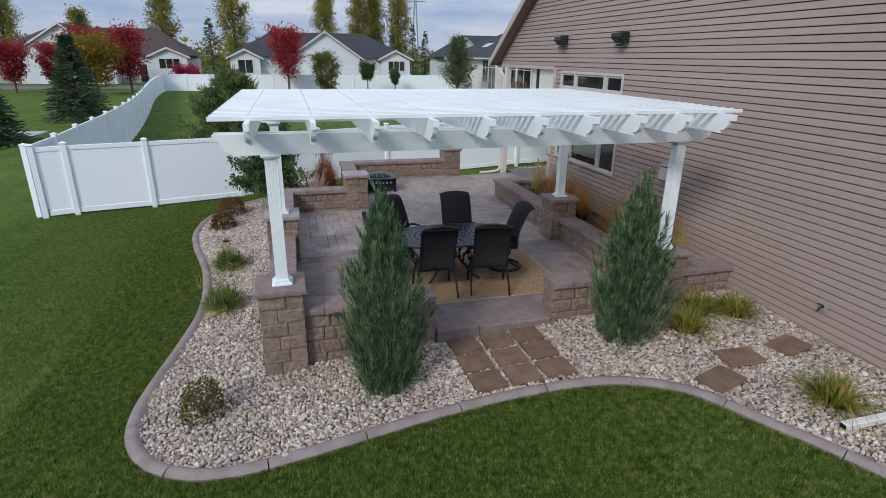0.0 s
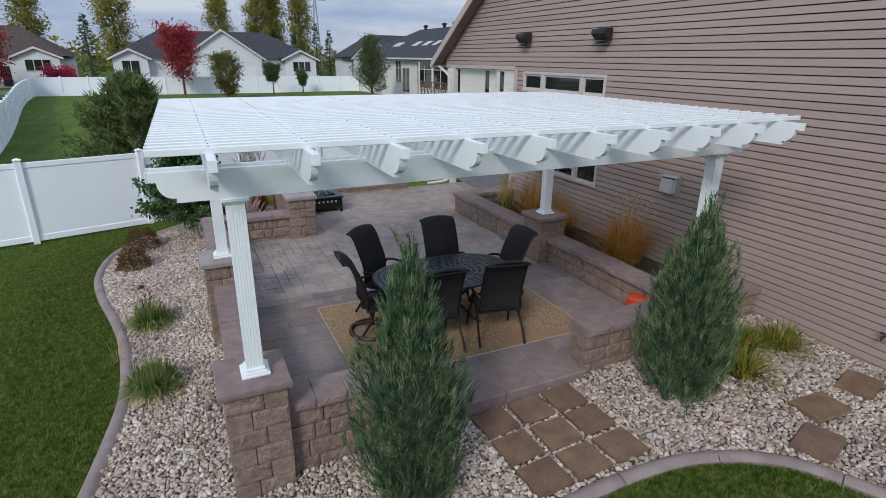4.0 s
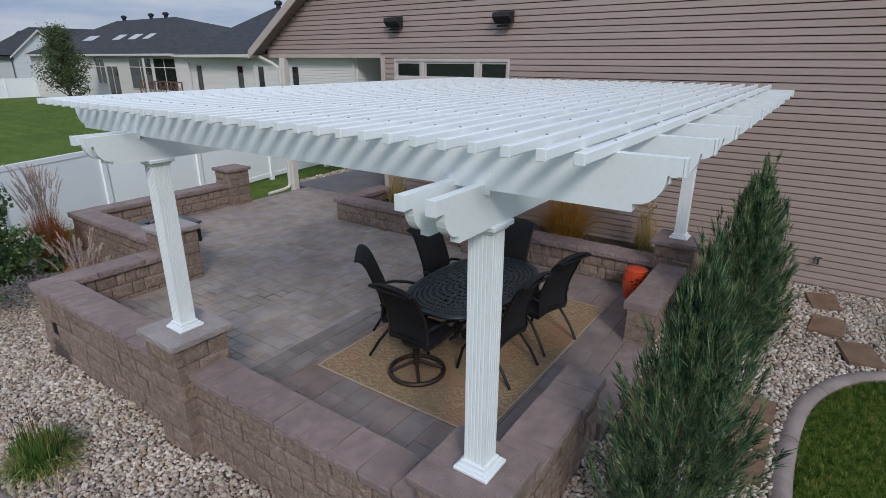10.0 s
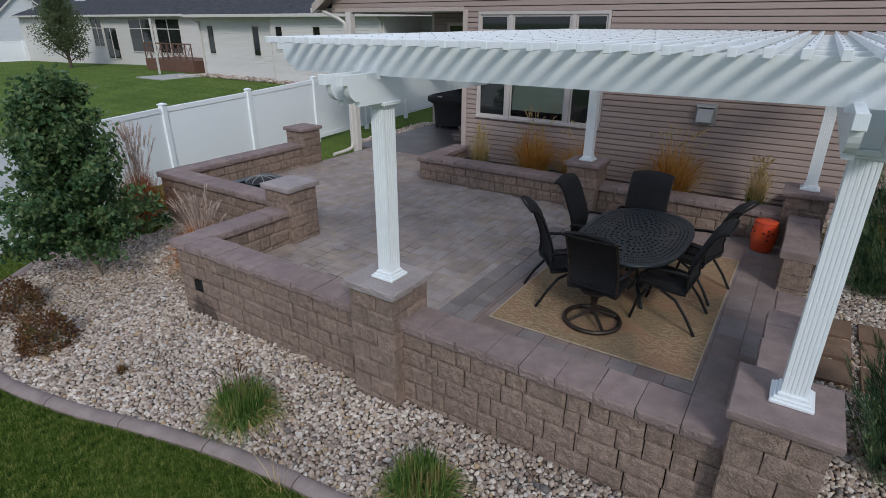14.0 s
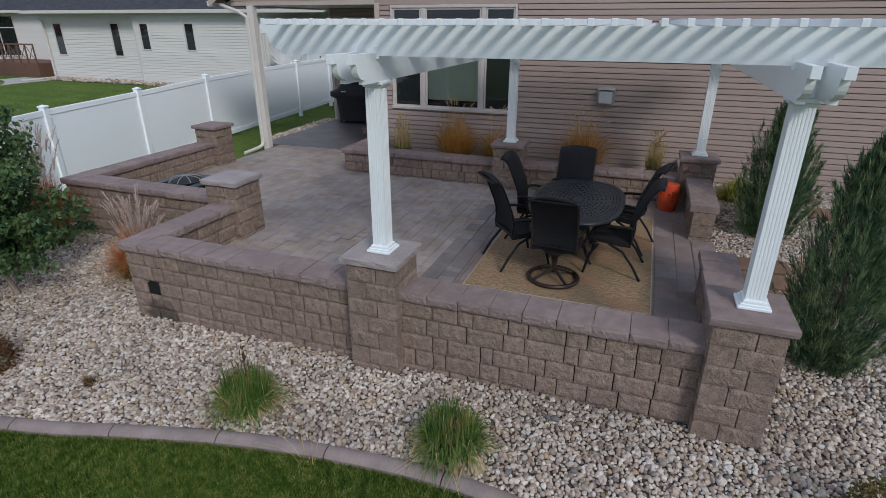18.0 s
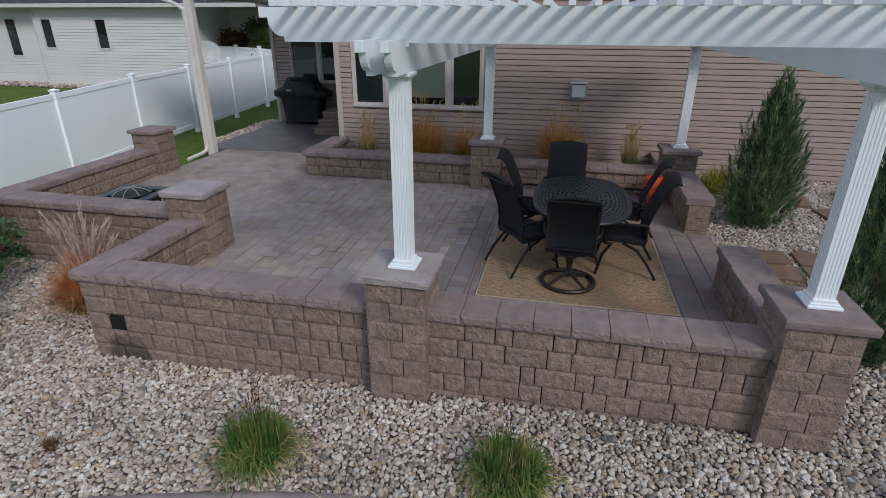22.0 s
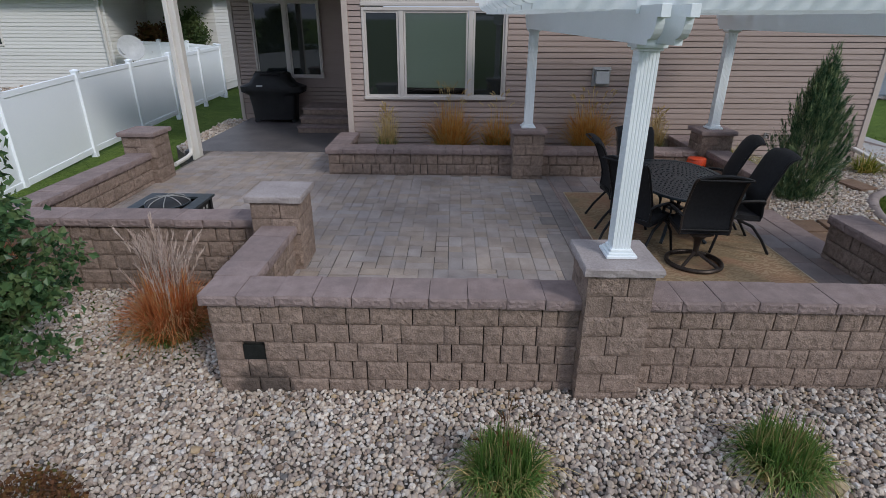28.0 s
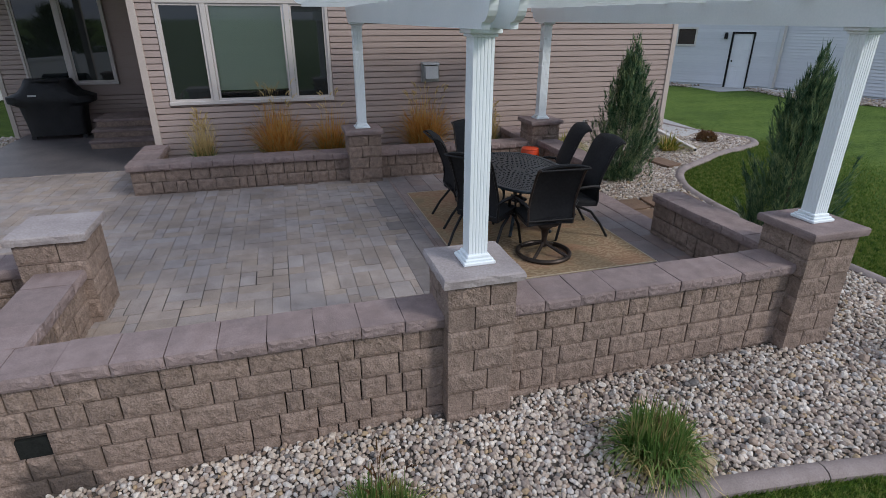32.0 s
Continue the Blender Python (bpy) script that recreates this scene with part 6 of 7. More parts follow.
def sling_chair(at, rz, swivel, label):
    c = thing("sling_chair", at, label, "chair", "chairs round the patio table", rz=rz)
    BACK = [(x, 0.43 + (z - 0.43) * (0.92 if swivel else 1.0)) for x, z in BACK_LINE]
    tz = BACK[-1][1]
    part("seat", sheet_strip(SEAT, 0.262, 0.034, 0.02), M_SLING, c, smooth=True)
    part("backrest", sheet_strip(BACK, 0.258, 0.016, 0.036), M_SLING, c, smooth=True)
    for s in (-1, 1):
        y = s * 0.265
        rail = [(x, y, z - 0.012) for x, z in SEAT] + [(x, y, z) for x, z in BACK[1:]]
        part("side_rail", MB().tube(rail, 0.014, 7), M_BRONZE if swivel else M_BLACKMETAL, c, smooth=True)
        ya = s * 0.315
        part("armrest", MB().tube([(-0.215, y, 0.62), (-0.19, s * 0.30, 0.655), (-0.10, ya, 0.665), (0.05, ya, 0.655), (0.17, ya, 0.63), (0.245, ya, 0.575), (0.265, ya, 0.49), (0.235, s * 0.295, 0.41), (0.16, y, 0.385)], 0.019, 7), M_BLACKMETAL, c, smooth=True)
        if not swivel:
            part("leg", MB().tube([(0.16, y, 0.40), (0.25, s * 0.285, 0.26), (0.31, s * 0.30, 0.0)], 0.0165, 7), M_BLACKMETAL, c, smooth=True)
            part("leg", MB().tube([(0.04, y, 0.415), (-0.13, s * 0.28, 0.34), (-0.26, s * 0.295, 0.18), (-0.37, s * 0.30, 0.0)], 0.0165, 7), M_BLACKMETAL, c, smooth=True)
    part("cross_bar", MB().tube([(0.18, -0.265, 0.43), (0.18, 0.265, 0.43)], 0.011, 6), M_BLACKMETAL, c)
    part("cross_bar", MB().tube([(-0.22, -0.265, 0.46), (-0.22, 0.265, 0.46)], 0.011, 6), M_BLACKMETAL, c)
    part("top_bar", MB().tube([(-0.485, -0.265, tz), (-0.495, 0, tz + 0.004), (-0.485, 0.265, tz)], 0.013, 6), M_BLACKMETAL, c)
    if swivel:
        ring = [(OFF + 0.295 * math.cos(a), 0.295 * math.sin(a), 0.027) for a in (2 * math.pi * k / 32 for k in range(33))]
        part("base_ring", MB().tube(ring, 0.026, 8, False), M_BRONZE, c, "round bronze swivel base ring", smooth=True)
        for k in range(4):
            a = math.pi / 4 + k * math.pi / 2
            part("spoke", MB().tube([(OFF, 0, 0.15), (OFF + 0.12 * math.cos(a), 0.12 * math.sin(a), 0.10), (OFF + 0.285 * math.cos(a), 0.285 * math.sin(a), 0.03)], 0.019, 7), M_BRONZE, c, smooth=True)
        part("column", MB().lathe([(0.035, 0.10), (0.030, 0.20), (0.045, 0.30), (0.10, 0.36), (0.16, 0.385), (0.16, 0.395)], 16, (OFF, 0, 0)), M_BRONZE, c, smooth=True)
        part("spring_plate", MB().box(-0.14, 0.14, -0.16, 0.16, 0.385, 0.41, 0.006), M_BLACKMETAL, c)
    return c


RZ = FLOOR + 0.014
sling_chair((1.48, 8.27, RZ), -3, True, "black sling swivel chair on a round bronze base")
fixed = sling_chair((2.00, 7.63, RZ), 87, False, "black sling patio chair with curved arms at the table")
for X, Y, a in ((2.87, 7.555, 77), (1.82, 8.82, -52), (2.77, 8.78, -91)):
    copy_thing(fixed, pose(X, Y, RZ, 0, 0, a))
sling_chair((3.38, 8.36, RZ), 181, True, "black sling swivel chair at the far table end")

stool = thing("garden_stool", (4.76, 6.93, FLOOR), "glossy red ceramic drum stool with pierced sides by the block pier", "stool")
part("drum", MB().lathe([(0.125, 0.0), (0.14, 0.010), (0.150, 0.06), (0.166, 0.16), (0.170, 0.24), (0.164, 0.33), (0.150, 0.41), (0.140, 0.435)], 32), M_RED, stool, smooth=True)
part("top_plate", MB().lathe([(0.148, 0.425), (0.150, 0.438), (0.135, 0.450), (0.04, 0.455)], 32), M_RED, stool, smooth=True)
for ang_ in range(0, 360, 90):
    for u_, w_ in ((0, 0.27), (22, 0.30), (-22, 0.30), (22, 0.24), (-22, 0.24), (0, 0.34), (0, 0.20)):
        t_ = radians(ang_ + u_ + 20)
        part("pierced_hole", MB().box(-0.004, 0.004, -0.015, 0.015, -0.012, 0.012, 0.003, pose(0.1645 * math.cos(t_), 0.1645 * math.sin(t_), w_, 0, 0, math.degrees(t_))), M_DRAIN, stool)

# ---------------------------------------------------------------- fire pit and grill
fire = thing("fire_pit", (2.25, 14.75, FLOOR), "square dark metal fire pit table with a domed mesh spark screen", "fire pit")
W = 0.43
for sx in (-1, 1):
    for sy in (-1, 1):
        part("leg", MB().box(sx * (W - 0.06) - 0.03, sx * (W - 0.06) + 0.03, sy * (W - 0.06) - 0.03, sy * (W - 0.06) + 0.03, 0, 0.36, 0.005), M_BLACKMETAL, fire)
for k in range(4):
    panel = part("side_panel", MB().box(-W + 0.09, W - 0.09, -0.012, 0.012, 0.09, 0.34, 0.004, pose(0, 0, 0, 0, 0, 90 * k) @ pose(0, -W + 0.06, 0)), M_BLACKMETAL, fire)
    for q in range(6):
        part("vent_slot", MB().box(-0.02, 0.02, -0.004, 0.004, 0.24, 0.29, 0.002, pose(0, 0, 0, 0, 0, 90 * k) @ pose(-0.25 + q * 0.1, -W + 0.044, 0)), M_GREYBOX, panel)
    part("top_rail", MB().prism([(-W, -W), (W, -W), (W - 0.15, -W + 0.15), (-W + 0.15, -W + 0.15)], "z", 0.36, 0.39), M_CAST, fire).matrix_basis = pose(0, 0, 0, 0, 0, 90 * k)
part("fire_bowl", MB().lathe([(0.28, 0.38), (0.24, 0.26), (0.10, 0.20), (0.02, 0.20), (0.02, 0.21), (0.22, 0.27), (0.26, 0.38)], 28), M_BLACKMETAL, fire, smooth=True)
dome = part("spark_screen", MB().tube([(0.27 * math.cos(a), 0.27 * math.sin(a), 0.40) for a in (2 * math.pi * k / 28 for k in range(29))], 0.009, 6, False), M_CAST, fire)
for k in range(4):
    a = k * math.pi / 4 + 0.3
    part("screen_rib", MB().tube([(0.27 * math.cos(a) * math.cos(t), 0.27 * math.sin(a) * math.cos(t), 0.40 + 0.09 * math.sin(t)) for t in (math.pi * q / 12 for q in range(13))], 0.006, 5), M_GREYBOX, dome)
part("screen_mesh", MB().lathe([(0.265, 0.395), (0.23, 0.435), (0.16, 0.468), (0.06, 0.484), (0.01, 0.486)], 24), M_DARKPLASTIC, dome, smooth=True)

grill = thing("covered_grill", (10.42, 15.85, FLOOR), "barbecue grill under a draped black vinyl cover on the porch", "grill")
cov = MB()
rings = []
gr = random.Random(9)
for z, hx, hy in ((0.10, 0.28, 0.58), (0.45, 0.29, 0.60), (0.72, 0.30, 0.64), (0.80, 0.34, 0.84), (0.93, 0.34, 0.85), (1.02, 0.31, 0.60), (1.15, 0.26, 0.50), (1.26, 0.18, 0.46), (1.29, 0.06, 0.44)):
    ring = []
    for k in range(40):
        a = 2 * math.pi * k / 40
        c, s = math.cos(a), math.sin(a)
        u = 0.55
        ring.append((hx * math.copysign(abs(c) ** u, c) + gr.uniform(-.012, .012), hy * math.copysign(abs(s) ** u, s) + gr.uniform(-.012, .012), z + gr.uniform(-.008, .008)))
    rings.append(ring)
vs = [p for r_ in rings for p in r_]
fs = [(i * 40 + k, i * 40 + (k + 1) % 40, (i + 1) * 40 + (k + 1) % 40, (i + 1) * 40 + k) for i in range(len(rings) - 1) for k in range(40)] + [tuple((len(rings) - 1) * 40 + k for k in range(40))]
part("cover", cov.add(vs, fs), M_COVER, grill, smooth=True)
part("lid_handle_bump", MB().tube([(-0.20, -0.25, 1.24), (-0.22, 0, 1.265), (-0.20, 0.25, 1.24)], 0.03, 8), M_COVER, grill, smooth=True)
for sy in (-1, 1):
    part("caster", MB().tube([(-0.18, sy * 0.5, 0.05), (-0.14, sy * 0.5, 0.05)], 0.05, 12), M_DARKPLASTIC, grill)
    part("caster", MB().tube([(0.14, sy * 0.5, 0.05), (0.18, sy * 0.5, 0.05)], 0.05, 12), M_DARKPLASTIC, grill)
part("maker_mark", MB().box(-0.352, -0.348, 0.18, 0.34, 0.95, 0.985), M_GREYLITE, grill, "pale bar-shaped mark on the cover")

spout = thing("downspout_extension", (5.05, 3.22, ground_z(5.05, 3.2)), "pale beige rectangular downspout pipe lying on the rock", "downspout")
part("pipe", MB().box(0, 1.47, -0.045, 0.045, 0.045, 0.115, 0.01, pose(0, 0, 0, 0, -5, -5)), M_TRIMLITE, spout)
part("open_end", MB().box(-0.004, 0.02, -0.035, 0.035, 0.055, 0.105, 0.004, pose(0, 0, 0, 0, -5, -5)), M_DRAIN, spout)

# ---------------------------------------------------------------- fence
fence = thing("privacy_fence", (0, 0, 0), "white vinyl privacy fence with square capped posts round the garden", "fence")
FP = [(-6.55, 16.25, 1.27), (-5.85, 16.42, 1.29), (-4.0, 16.80, 1.29), (-1.65, 17.45, 1.28), (0.8, 18.45, 1.28), (3.24, 19.28, 1.29), (5.9, 19.62, 1.36), (8.5, 19.80, 1.47), (11.1, 20.0, 1.52), (13.7, 20.2, 1.55), (16.3, 20.4, 1.58), (18.6, 20.55, 1.6)]
POSTM = MB().box(-0.065, 0.065, -0.065, 0.065, -2.0, 0.05, 0.006).mesh("post", M_FENCE)
CAPM = MB().box(-0.08, 0.08, -0.08, 0.08, 0.05, 0.075, 0.005).add([(-0.08, -0.08, 0.075), (0.08, -0.08, 0.075), (0.08, 0.08, 0.075), (-0.08, 0.08, 0.075), (0, 0, 0.11)], [(0, 1, 4), (1, 2, 4), (2, 3, 4), (3, 0, 4)]).mesh("post_cap", M_FENCE)


def fence_run(F, P, height=1.83):
    for i, (x, y, z) in enumerate(P):
        a = P[max(i - 1, 0)]
        b = P[min(i + 1, len(P) - 1)]
        ang = math.degrees(math.atan2(b[1] - a[1], b[0] - a[0]))
        ps = piece("post", POSTM, F, pose(x, y, z, 0, 0, ang))
        piece("post_cap", CAPM, ps, pose(0, 0, 0))
        if i < len(P) - 1:
            x1, y1, z1 = P[i + 1]
            L = math.dist((x, y), (x1, y1))
            g = math.degrees(math.atan2(y1 - y, x1 - x))
            tilt = -math.degrees(math.atan2(z1 - z, L))
            m = pose(x, y, z, 0, 0, g) @ pose(0, 0, 0, 0, tilt, 0)
            pn = part("panel", MB().box(0.06, L - 0.06, -0.012, 0.012, -height + 0.06, -0.10, 0, m), M_FENCE, F)
            part("top_rail", MB().box(0.05, L - 0.05, -0.028, 0.028, -0.12, 0.0, 0.006, m), M_FENCE, pn)
            part("bottom_rail", MB().box(0.05, L - 0.05, -0.028, 0.028, -height, -height + 0.14, 0.006, m), M_FENCE, pn)


fence_run(fence, FP)

# ---------------------------------------------------------------- side and far fences
side_fence = thing("privacy_fence", (0, 0, 0), "long white vinyl privacy fence running back between the lawns", "fence")
SP = []
for k in range(25):
    t = k / 24
    y = 16.25 + (72.0 - 16.25) * t
    x = -6.62 - 0.075 * (y - 16.25) - 3.2 * smooth01((y - 24) / 48)
    SP.append((x, y, 1.27 - 0.02 * t))
fence_run(side_fence, [(SP[0][0] - 0.13, SP[0][1] + 0.15, SP[0][2])] + SP[1:])
back_fence = thing("privacy_fence", (0, 0, 0), "white vinyl privacy fence at the far end of the lawns", "fence")
fence_run(back_fence, [(-14.0 + 2.45 * k, 72.2 - 0.02 * k, 1.35) for k in range(19)], 1.9)
gate_fence = thing("privacy_fence", (0, 0, 0), "white vinyl fence and gate beside the neighbouring house", "fence")
fence_run(gate_fence, [(18.62, 20.7, 1.62), (18.66, 21.85, 1.72), (18.70, 23.0, 1.76), (18.74, 24.0, 1.78)], 1.83)

# ---------------------------------------------------------------- neighbouring houses
def slab_boards(parent, p0, p1, z0, z1, expo, mat, holes=()):
    """Lapped siding from p0 to p1, facing the left of that way; holes: (a0, a1, z0, z1) along it."""
    L = math.dist(p0, p1)
    ang = math.degrees(math.atan2(p1[1] - p0[1], p1[0] - p0[0]))
    m = pose(p0[0], p0[1], 0, 0, 0, ang)
    z = z0
    while z < z1 - 0.01:
        zt = min(z + expo, z1)
        spans = [(0, L)]
        for h in holes:
            if h[2] < (z + zt) / 2 < h[3]:
                spans = [q for s in spans for q in ((s[0], min(s[1], h[0])), (max(s[0], h[1]), s[1]))]
        for a, b in spans:
            if b - a > 0.03:
                mb = MB().prism([(0.018, z), (0.018, z + 0.012), (0.0, zt), (-0.03, zt), (-0.03, z)], "x", a, b)
                mb.v = [tuple(m @ Vector(p)) for p in mb.v]
                part("siding_board", mb, mat, parent)
        z += expo


def wall_panel(name, parent, p0, p1, z0, z1, mat, holes=(), expo=0.11, thick=0.15):
    L = math.dist(p0, p1)
    ang = math.degrees(math.atan2(p1[1] - p0[1], p1[0] - p0[0]))
    m = pose(p0[0], p0[1], 0, 0, 0, ang)
    w = part(name, MB().box(0, L, -thick, -0.02, z0 - 0.3, z1, 0, m), mat, parent)
    if expo:
        slab_boards(w, p0, p1, z0, z1, expo, mat, holes)
    return w, m


def wall_window(parent, m, a0, a1, z0, z1, frame_mat, mull=0, bars=0, glass=None):
    """A window in a wall panel: casing, sash bars and panes."""
    f = 0.07
    w = part("window", MB().box(a0 - f, a1 + f, -0.02, 0.035, z1, z1 + f, 0.006, m).box(a0 - f, a1 + f, -0.02, 0.045, z0 - f, z0, 0.006, m).box(a0 - f, a0, -0.02, 0.035, z0, z1, 0.006, m).box(a1, a1 + f, -0.02, 0.035, z0, z1, 0.006, m), frame_mat, parent)
    n = mull + 1
    for i in range(n):
        b0, b1 = a0 + (a1 - a0) * i / n + (0.025 if i else 0), a0 + (a1 - a0) * (i + 1) / n - (0.025 if i < mull else 0)
        part("pane", MB().box(b0, b1, -0.012, -0.004, z0, z1, 0, m), glass or M_GLASS, w)
        if i:
            part("mullion", MB().box(b0 - 0.05, b0, -0.015, 0.03, z0, z1, 0, m), frame_mat, w)
    if bars:
        part("transom", MB().box(a0, a1, -0.012, 0.025, bars - 0.03, bars + 0.03, 0, m), frame_mat, w)
    return w


def hip_roof(parent, x0, x1, y0, y1, z, rx, ry0, ry1, rz, over=0.5, name="roof"):
    mb = MB()
    a, b, c, d = (x0 - over, y0 - over, z), (x1 + over, y0 - over, z), (x1 + over, y1 + over, z), (x0 - over, y1 + over, z)
    e, f = (rx, ry0, rz), (rx, ry1, rz)
    mb.add([a, b, c, d, e, f], [(0, 1, 4), (1, 2, 5, 4), (2, 3, 5), (3, 0, 4, 5), (3, 2, 1, 0)])
    r = part(name, mb, M_SHINGLE, parent)
    part("gutter", MB().box(x0 - over - 0.06, x0 - over + 0.06, y0 - over, y1 + over, z - 0.16, z - 0.005, 0.01), M_TRIMLITE, r)
    part("soffit", MB().box(x0 - over + 0.08, x1 + over - 0.1, y0 - over + 0.1, y1 + over - 0.1, z - 0.10, z - 0.02), M_TRIMLITE, r)
    return r


nb = thing("neighbour_house", (0, 0, 0), "cream-sided house with charcoal hip roofs beyond the fence", "house")
H1 = [(y, y + w, a, b) for y, w, a, b in ((28.30, 0.50, 1.70, 2.86), (31.14, 0.50, 1.70, 2.86))]
w1, m1 = wall_panel("wall_near", nb, (17.3, 24.1), (17.3, 32.0), 0.0, 3.42, M_SIDINGLITE, [(a - 24.1, b - 24.1, c, d) for a, b, c, d in H1], 0.13)
for a, b, c, d in H1:
    wall_window(w1, m1, a - 24.1, b - 24.1, c, d, M_TRIMLITE)
w0, m0 = wall_panel("wall_set_back", nb, (20.2, 21.2), (20.2, 26.8), 0.0, 3.42, M_SIDINGLITE, [(3.55, 3.95, 1.9, 3.05)], 0.13)
wall_window(w0, m0, 3.55, 3.95, 1.9, 3.05, M_TRIMLITE)
wall_panel("wall_return", nb, (20.2, 24.1), (17.3, 24.1), 0.0, 3.42, M_SIDINGLITE, (), 0.13)
H2 = [(33.42, 33.95, 1.32, 2.88), (37.55, 38.1, 1.32, 2.88)]
w2, m2 = wall_panel("wall_near", nb, (17.6, 32.0), (17.6, 38.9), 0.0, 3.42, M_SIDINGLITE, [(a - 32.0, b - 32.0, c, d) for a, b, c, d in H2], 0.13)
for a, b, c, d in H2:
    wall_window(w2, m2, a - 32.0, b - 32.0, c, d, M_TRIMLITE)
part("corner_board", MB().box(17.27, 17.38, 31.98, 32.08, 0, 3.42), M_TRIMLITE, nb)
part("corner_board", MB().box(17.57, 17.68, 38.86, 38.96, 0, 3.42), M_TRIMLITE, nb)
wall_panel("wall_end", nb, (29.0, 21.2), (20.2, 21.2), 0.0, 3.42, M_SIDINGLITE, (), 0.13)
part("downspout", MB().box(17.17, 17.25, 24.2, 24.3, 0.1, 3.2, 0.01).tube([(17.2, 24.25, 3.2), (16.9, 24.25, 3.34)], 0.04), M_TRIMLITE, nb)
part("downspout", MB().box(17.45, 17.53, 38.7, 38.8, 0.1, 3.0, 0.01).tube([(17.5, 38.75, 3.0), (17.2, 38.9, 3.28)], 0.04).box(15.6, 17.5, 38.72, 38.78, 0.05, 0.13), M_TRIMLITE, nb)
hip_roof(nb, 17.3, 29.5, 21.2, 38.9, 3.5, 23.5, 28.5, 37.5, 6.5, 0.45)
w3, m3 = wall_panel("wall_garden", nb, (20.5, 38.9), (20.5, 72.0), -0.2, 3.5, M_SIDINGLITE, (), 0)
for a, b in ((52.35, 49.0), (48.6, 45.6)):
    wall_window(w3, m3, b - 38.9, a - 38.9, 0.95, 3.25, M_TRIMLITE, 1, 2.6)
wall_window(w3, m3, 56.6 - 38.9, 58.2 - 38.9, 1.2, 3.3, M_TRIMLITE, 1, 2.6)
wall_window(w3, m3, 54.4 - 38.9, 56.3 - 38.9, 0.3, 2.6, M_TRIMLITE, 1)
hip_roof(nb, 20.5, 32, 38.0, 71.5, 3.6, 26.0, 54.0, 64.5, 6.7, 0.5)
for y, w in ((66.0, 1.9), (60.6, 1.2), (57.9, 1.2), (55.6, 0.9)):
    part("skylight", MB().box(-0.45, 0.45, -w / 2, w / 2, 0, 0.10, 0.02, pose(22.7, y - 3.0, 4.93, 0, -28.5, 0)), M_PANE, nb)
for x, y, z in ((23.5, 37.0, 6.55), (23.5, 33.5, 6.6), (26, 63, 6.75), (26, 58, 6.75), (26, 55.5, 6.75)):
    part("roof_vent", MB().lathe([(0.16, -0.1), (0.16, 0.12), (0.26, 0.16), (0.26, 0.32), (0.12, 0.40)], 12, (x, y, z)), M_DARKPLASTIC, nb)
part("roof_pipe", MB().tube([(21.0, 69.5, 3.9), (21.0, 69.5, 5.0)], 0.09, 8).lathe([(0.2, 5.0), (0.2, 5.15), (0.1, 5.3)], 10, (21.0, 69.5, 0)), M_GREYLITE, nb)
deck = thing("neighbour_deck", (18.8, 44.0, 0), "red-brown wooden deck with lattice rails beside the cream house", "deck")
part("platform", MB().box(-0.9, 1.6, -3.4, 2.2, 0.0, 0.75, 0.01), M_WOOD, deck)
part("top_rail", MB().box(-0.92, -0.84, -3.4, 2.2, 1.72, 1.80, 0.005), M_WOOD, deck)
for k in range(9):
    part("baluster", MB().box(-0.91, -0.85, -3.4 + k * 0.68, -3.34 + k * 0.68, 0.75, 1.72), M_WOOD, deck)
for k in range(8):
    part("lattice_bar", MB().tube([(-0.88, -3.37 + k * 0.68, 0.8), (-0.88, -2.75 + k * 0.68, 1.7)], 0.02, 4).tube([(-0.88, -2.75 + k * 0.68, 0.8), (-0.88, -3.37 + k * 0.68, 1.7)], 0.02, 4), M_WOOD, deck)
part("canopy_post", MB().box(-2.6, -2.5, -2.2, -2.1, -0.05, 3.3), M_TRIMLITE, deck)
tagged(part("neighbour_path", MB().box(14.2, 17.2, 38.2, 41.0, -0.3, 0.035, 0.01), M_CONCRETE), "pale concrete pad beside the cream house", "path", kind="structure")

dish = thing("satellite_dish", (16.95, 23.2, 0.7), "grey satellite dish on a pole behind the fence", "satellite dish")
part("pole", MB().tube([(0, 0, -0.9), (0, 0, 0.8)], 0.025, 8), M_GREYBOX, dish)
part("reflector", MB().lathe([(0.01, 0), (0.15, 0.015), (0.28, 0.055), (0.36, 0.095), (0.355, 0.10), (0.27, 0.065), (0.14, 0.025), (0.01, 0.01)], 28), M_GREYLITE, dish, smooth=True).matrix_basis = pose(0, 0, 0.88, 72, 0, -48) @ Matrix.Diagonal((1.3, 1.3, 1.3, 1))
part("feed_arm", MB().tube([(0, 0, 0.6), (-0.35, 0.12, 0.72), (-0.48, 0.16, 0.92)], 0.012, 6), M_GREYBOX, dish)

gar = thing("neighbour_garage", (0, 0, 0), "white-sided outbuilding with a white door across the lawn", "house")
g0, g1 = (13.8, -7.5), (17.7, -4.14)
holes = [(0.86, 1.70, -0.1, 2.1), (3.0, 3.75, 1.58, 2.25)]
wg, mg = wall_panel("wall_door_side", gar, g0, g1, 0.12, 4.2, M_SIDINGWHITE, [(a, b, c, d) for a, b, c, d in holes], 0.11)
wall_window(wg, mg, 3.05, 3.7, 1.62, 2.2, M_TRIMLITE)
gd = part("door", MB().box(0.95, 1.61, -0.03, 0.0, 0.02, 2.05, 0.005, mg), M_DOORWHITE, wg, "plain white panelled door")
for a in (0, 1):
    for b in range(3):
        part("door_panel", MB().box(1.0 + a * 0.31, 1.0 + a * 0.31 + 0.24, -0.01, 0.008, 0.2 + b * 0.62, 0.2 + b * 0.62 + 0.48, 0.006, mg), M_DOORWHITE, gd)
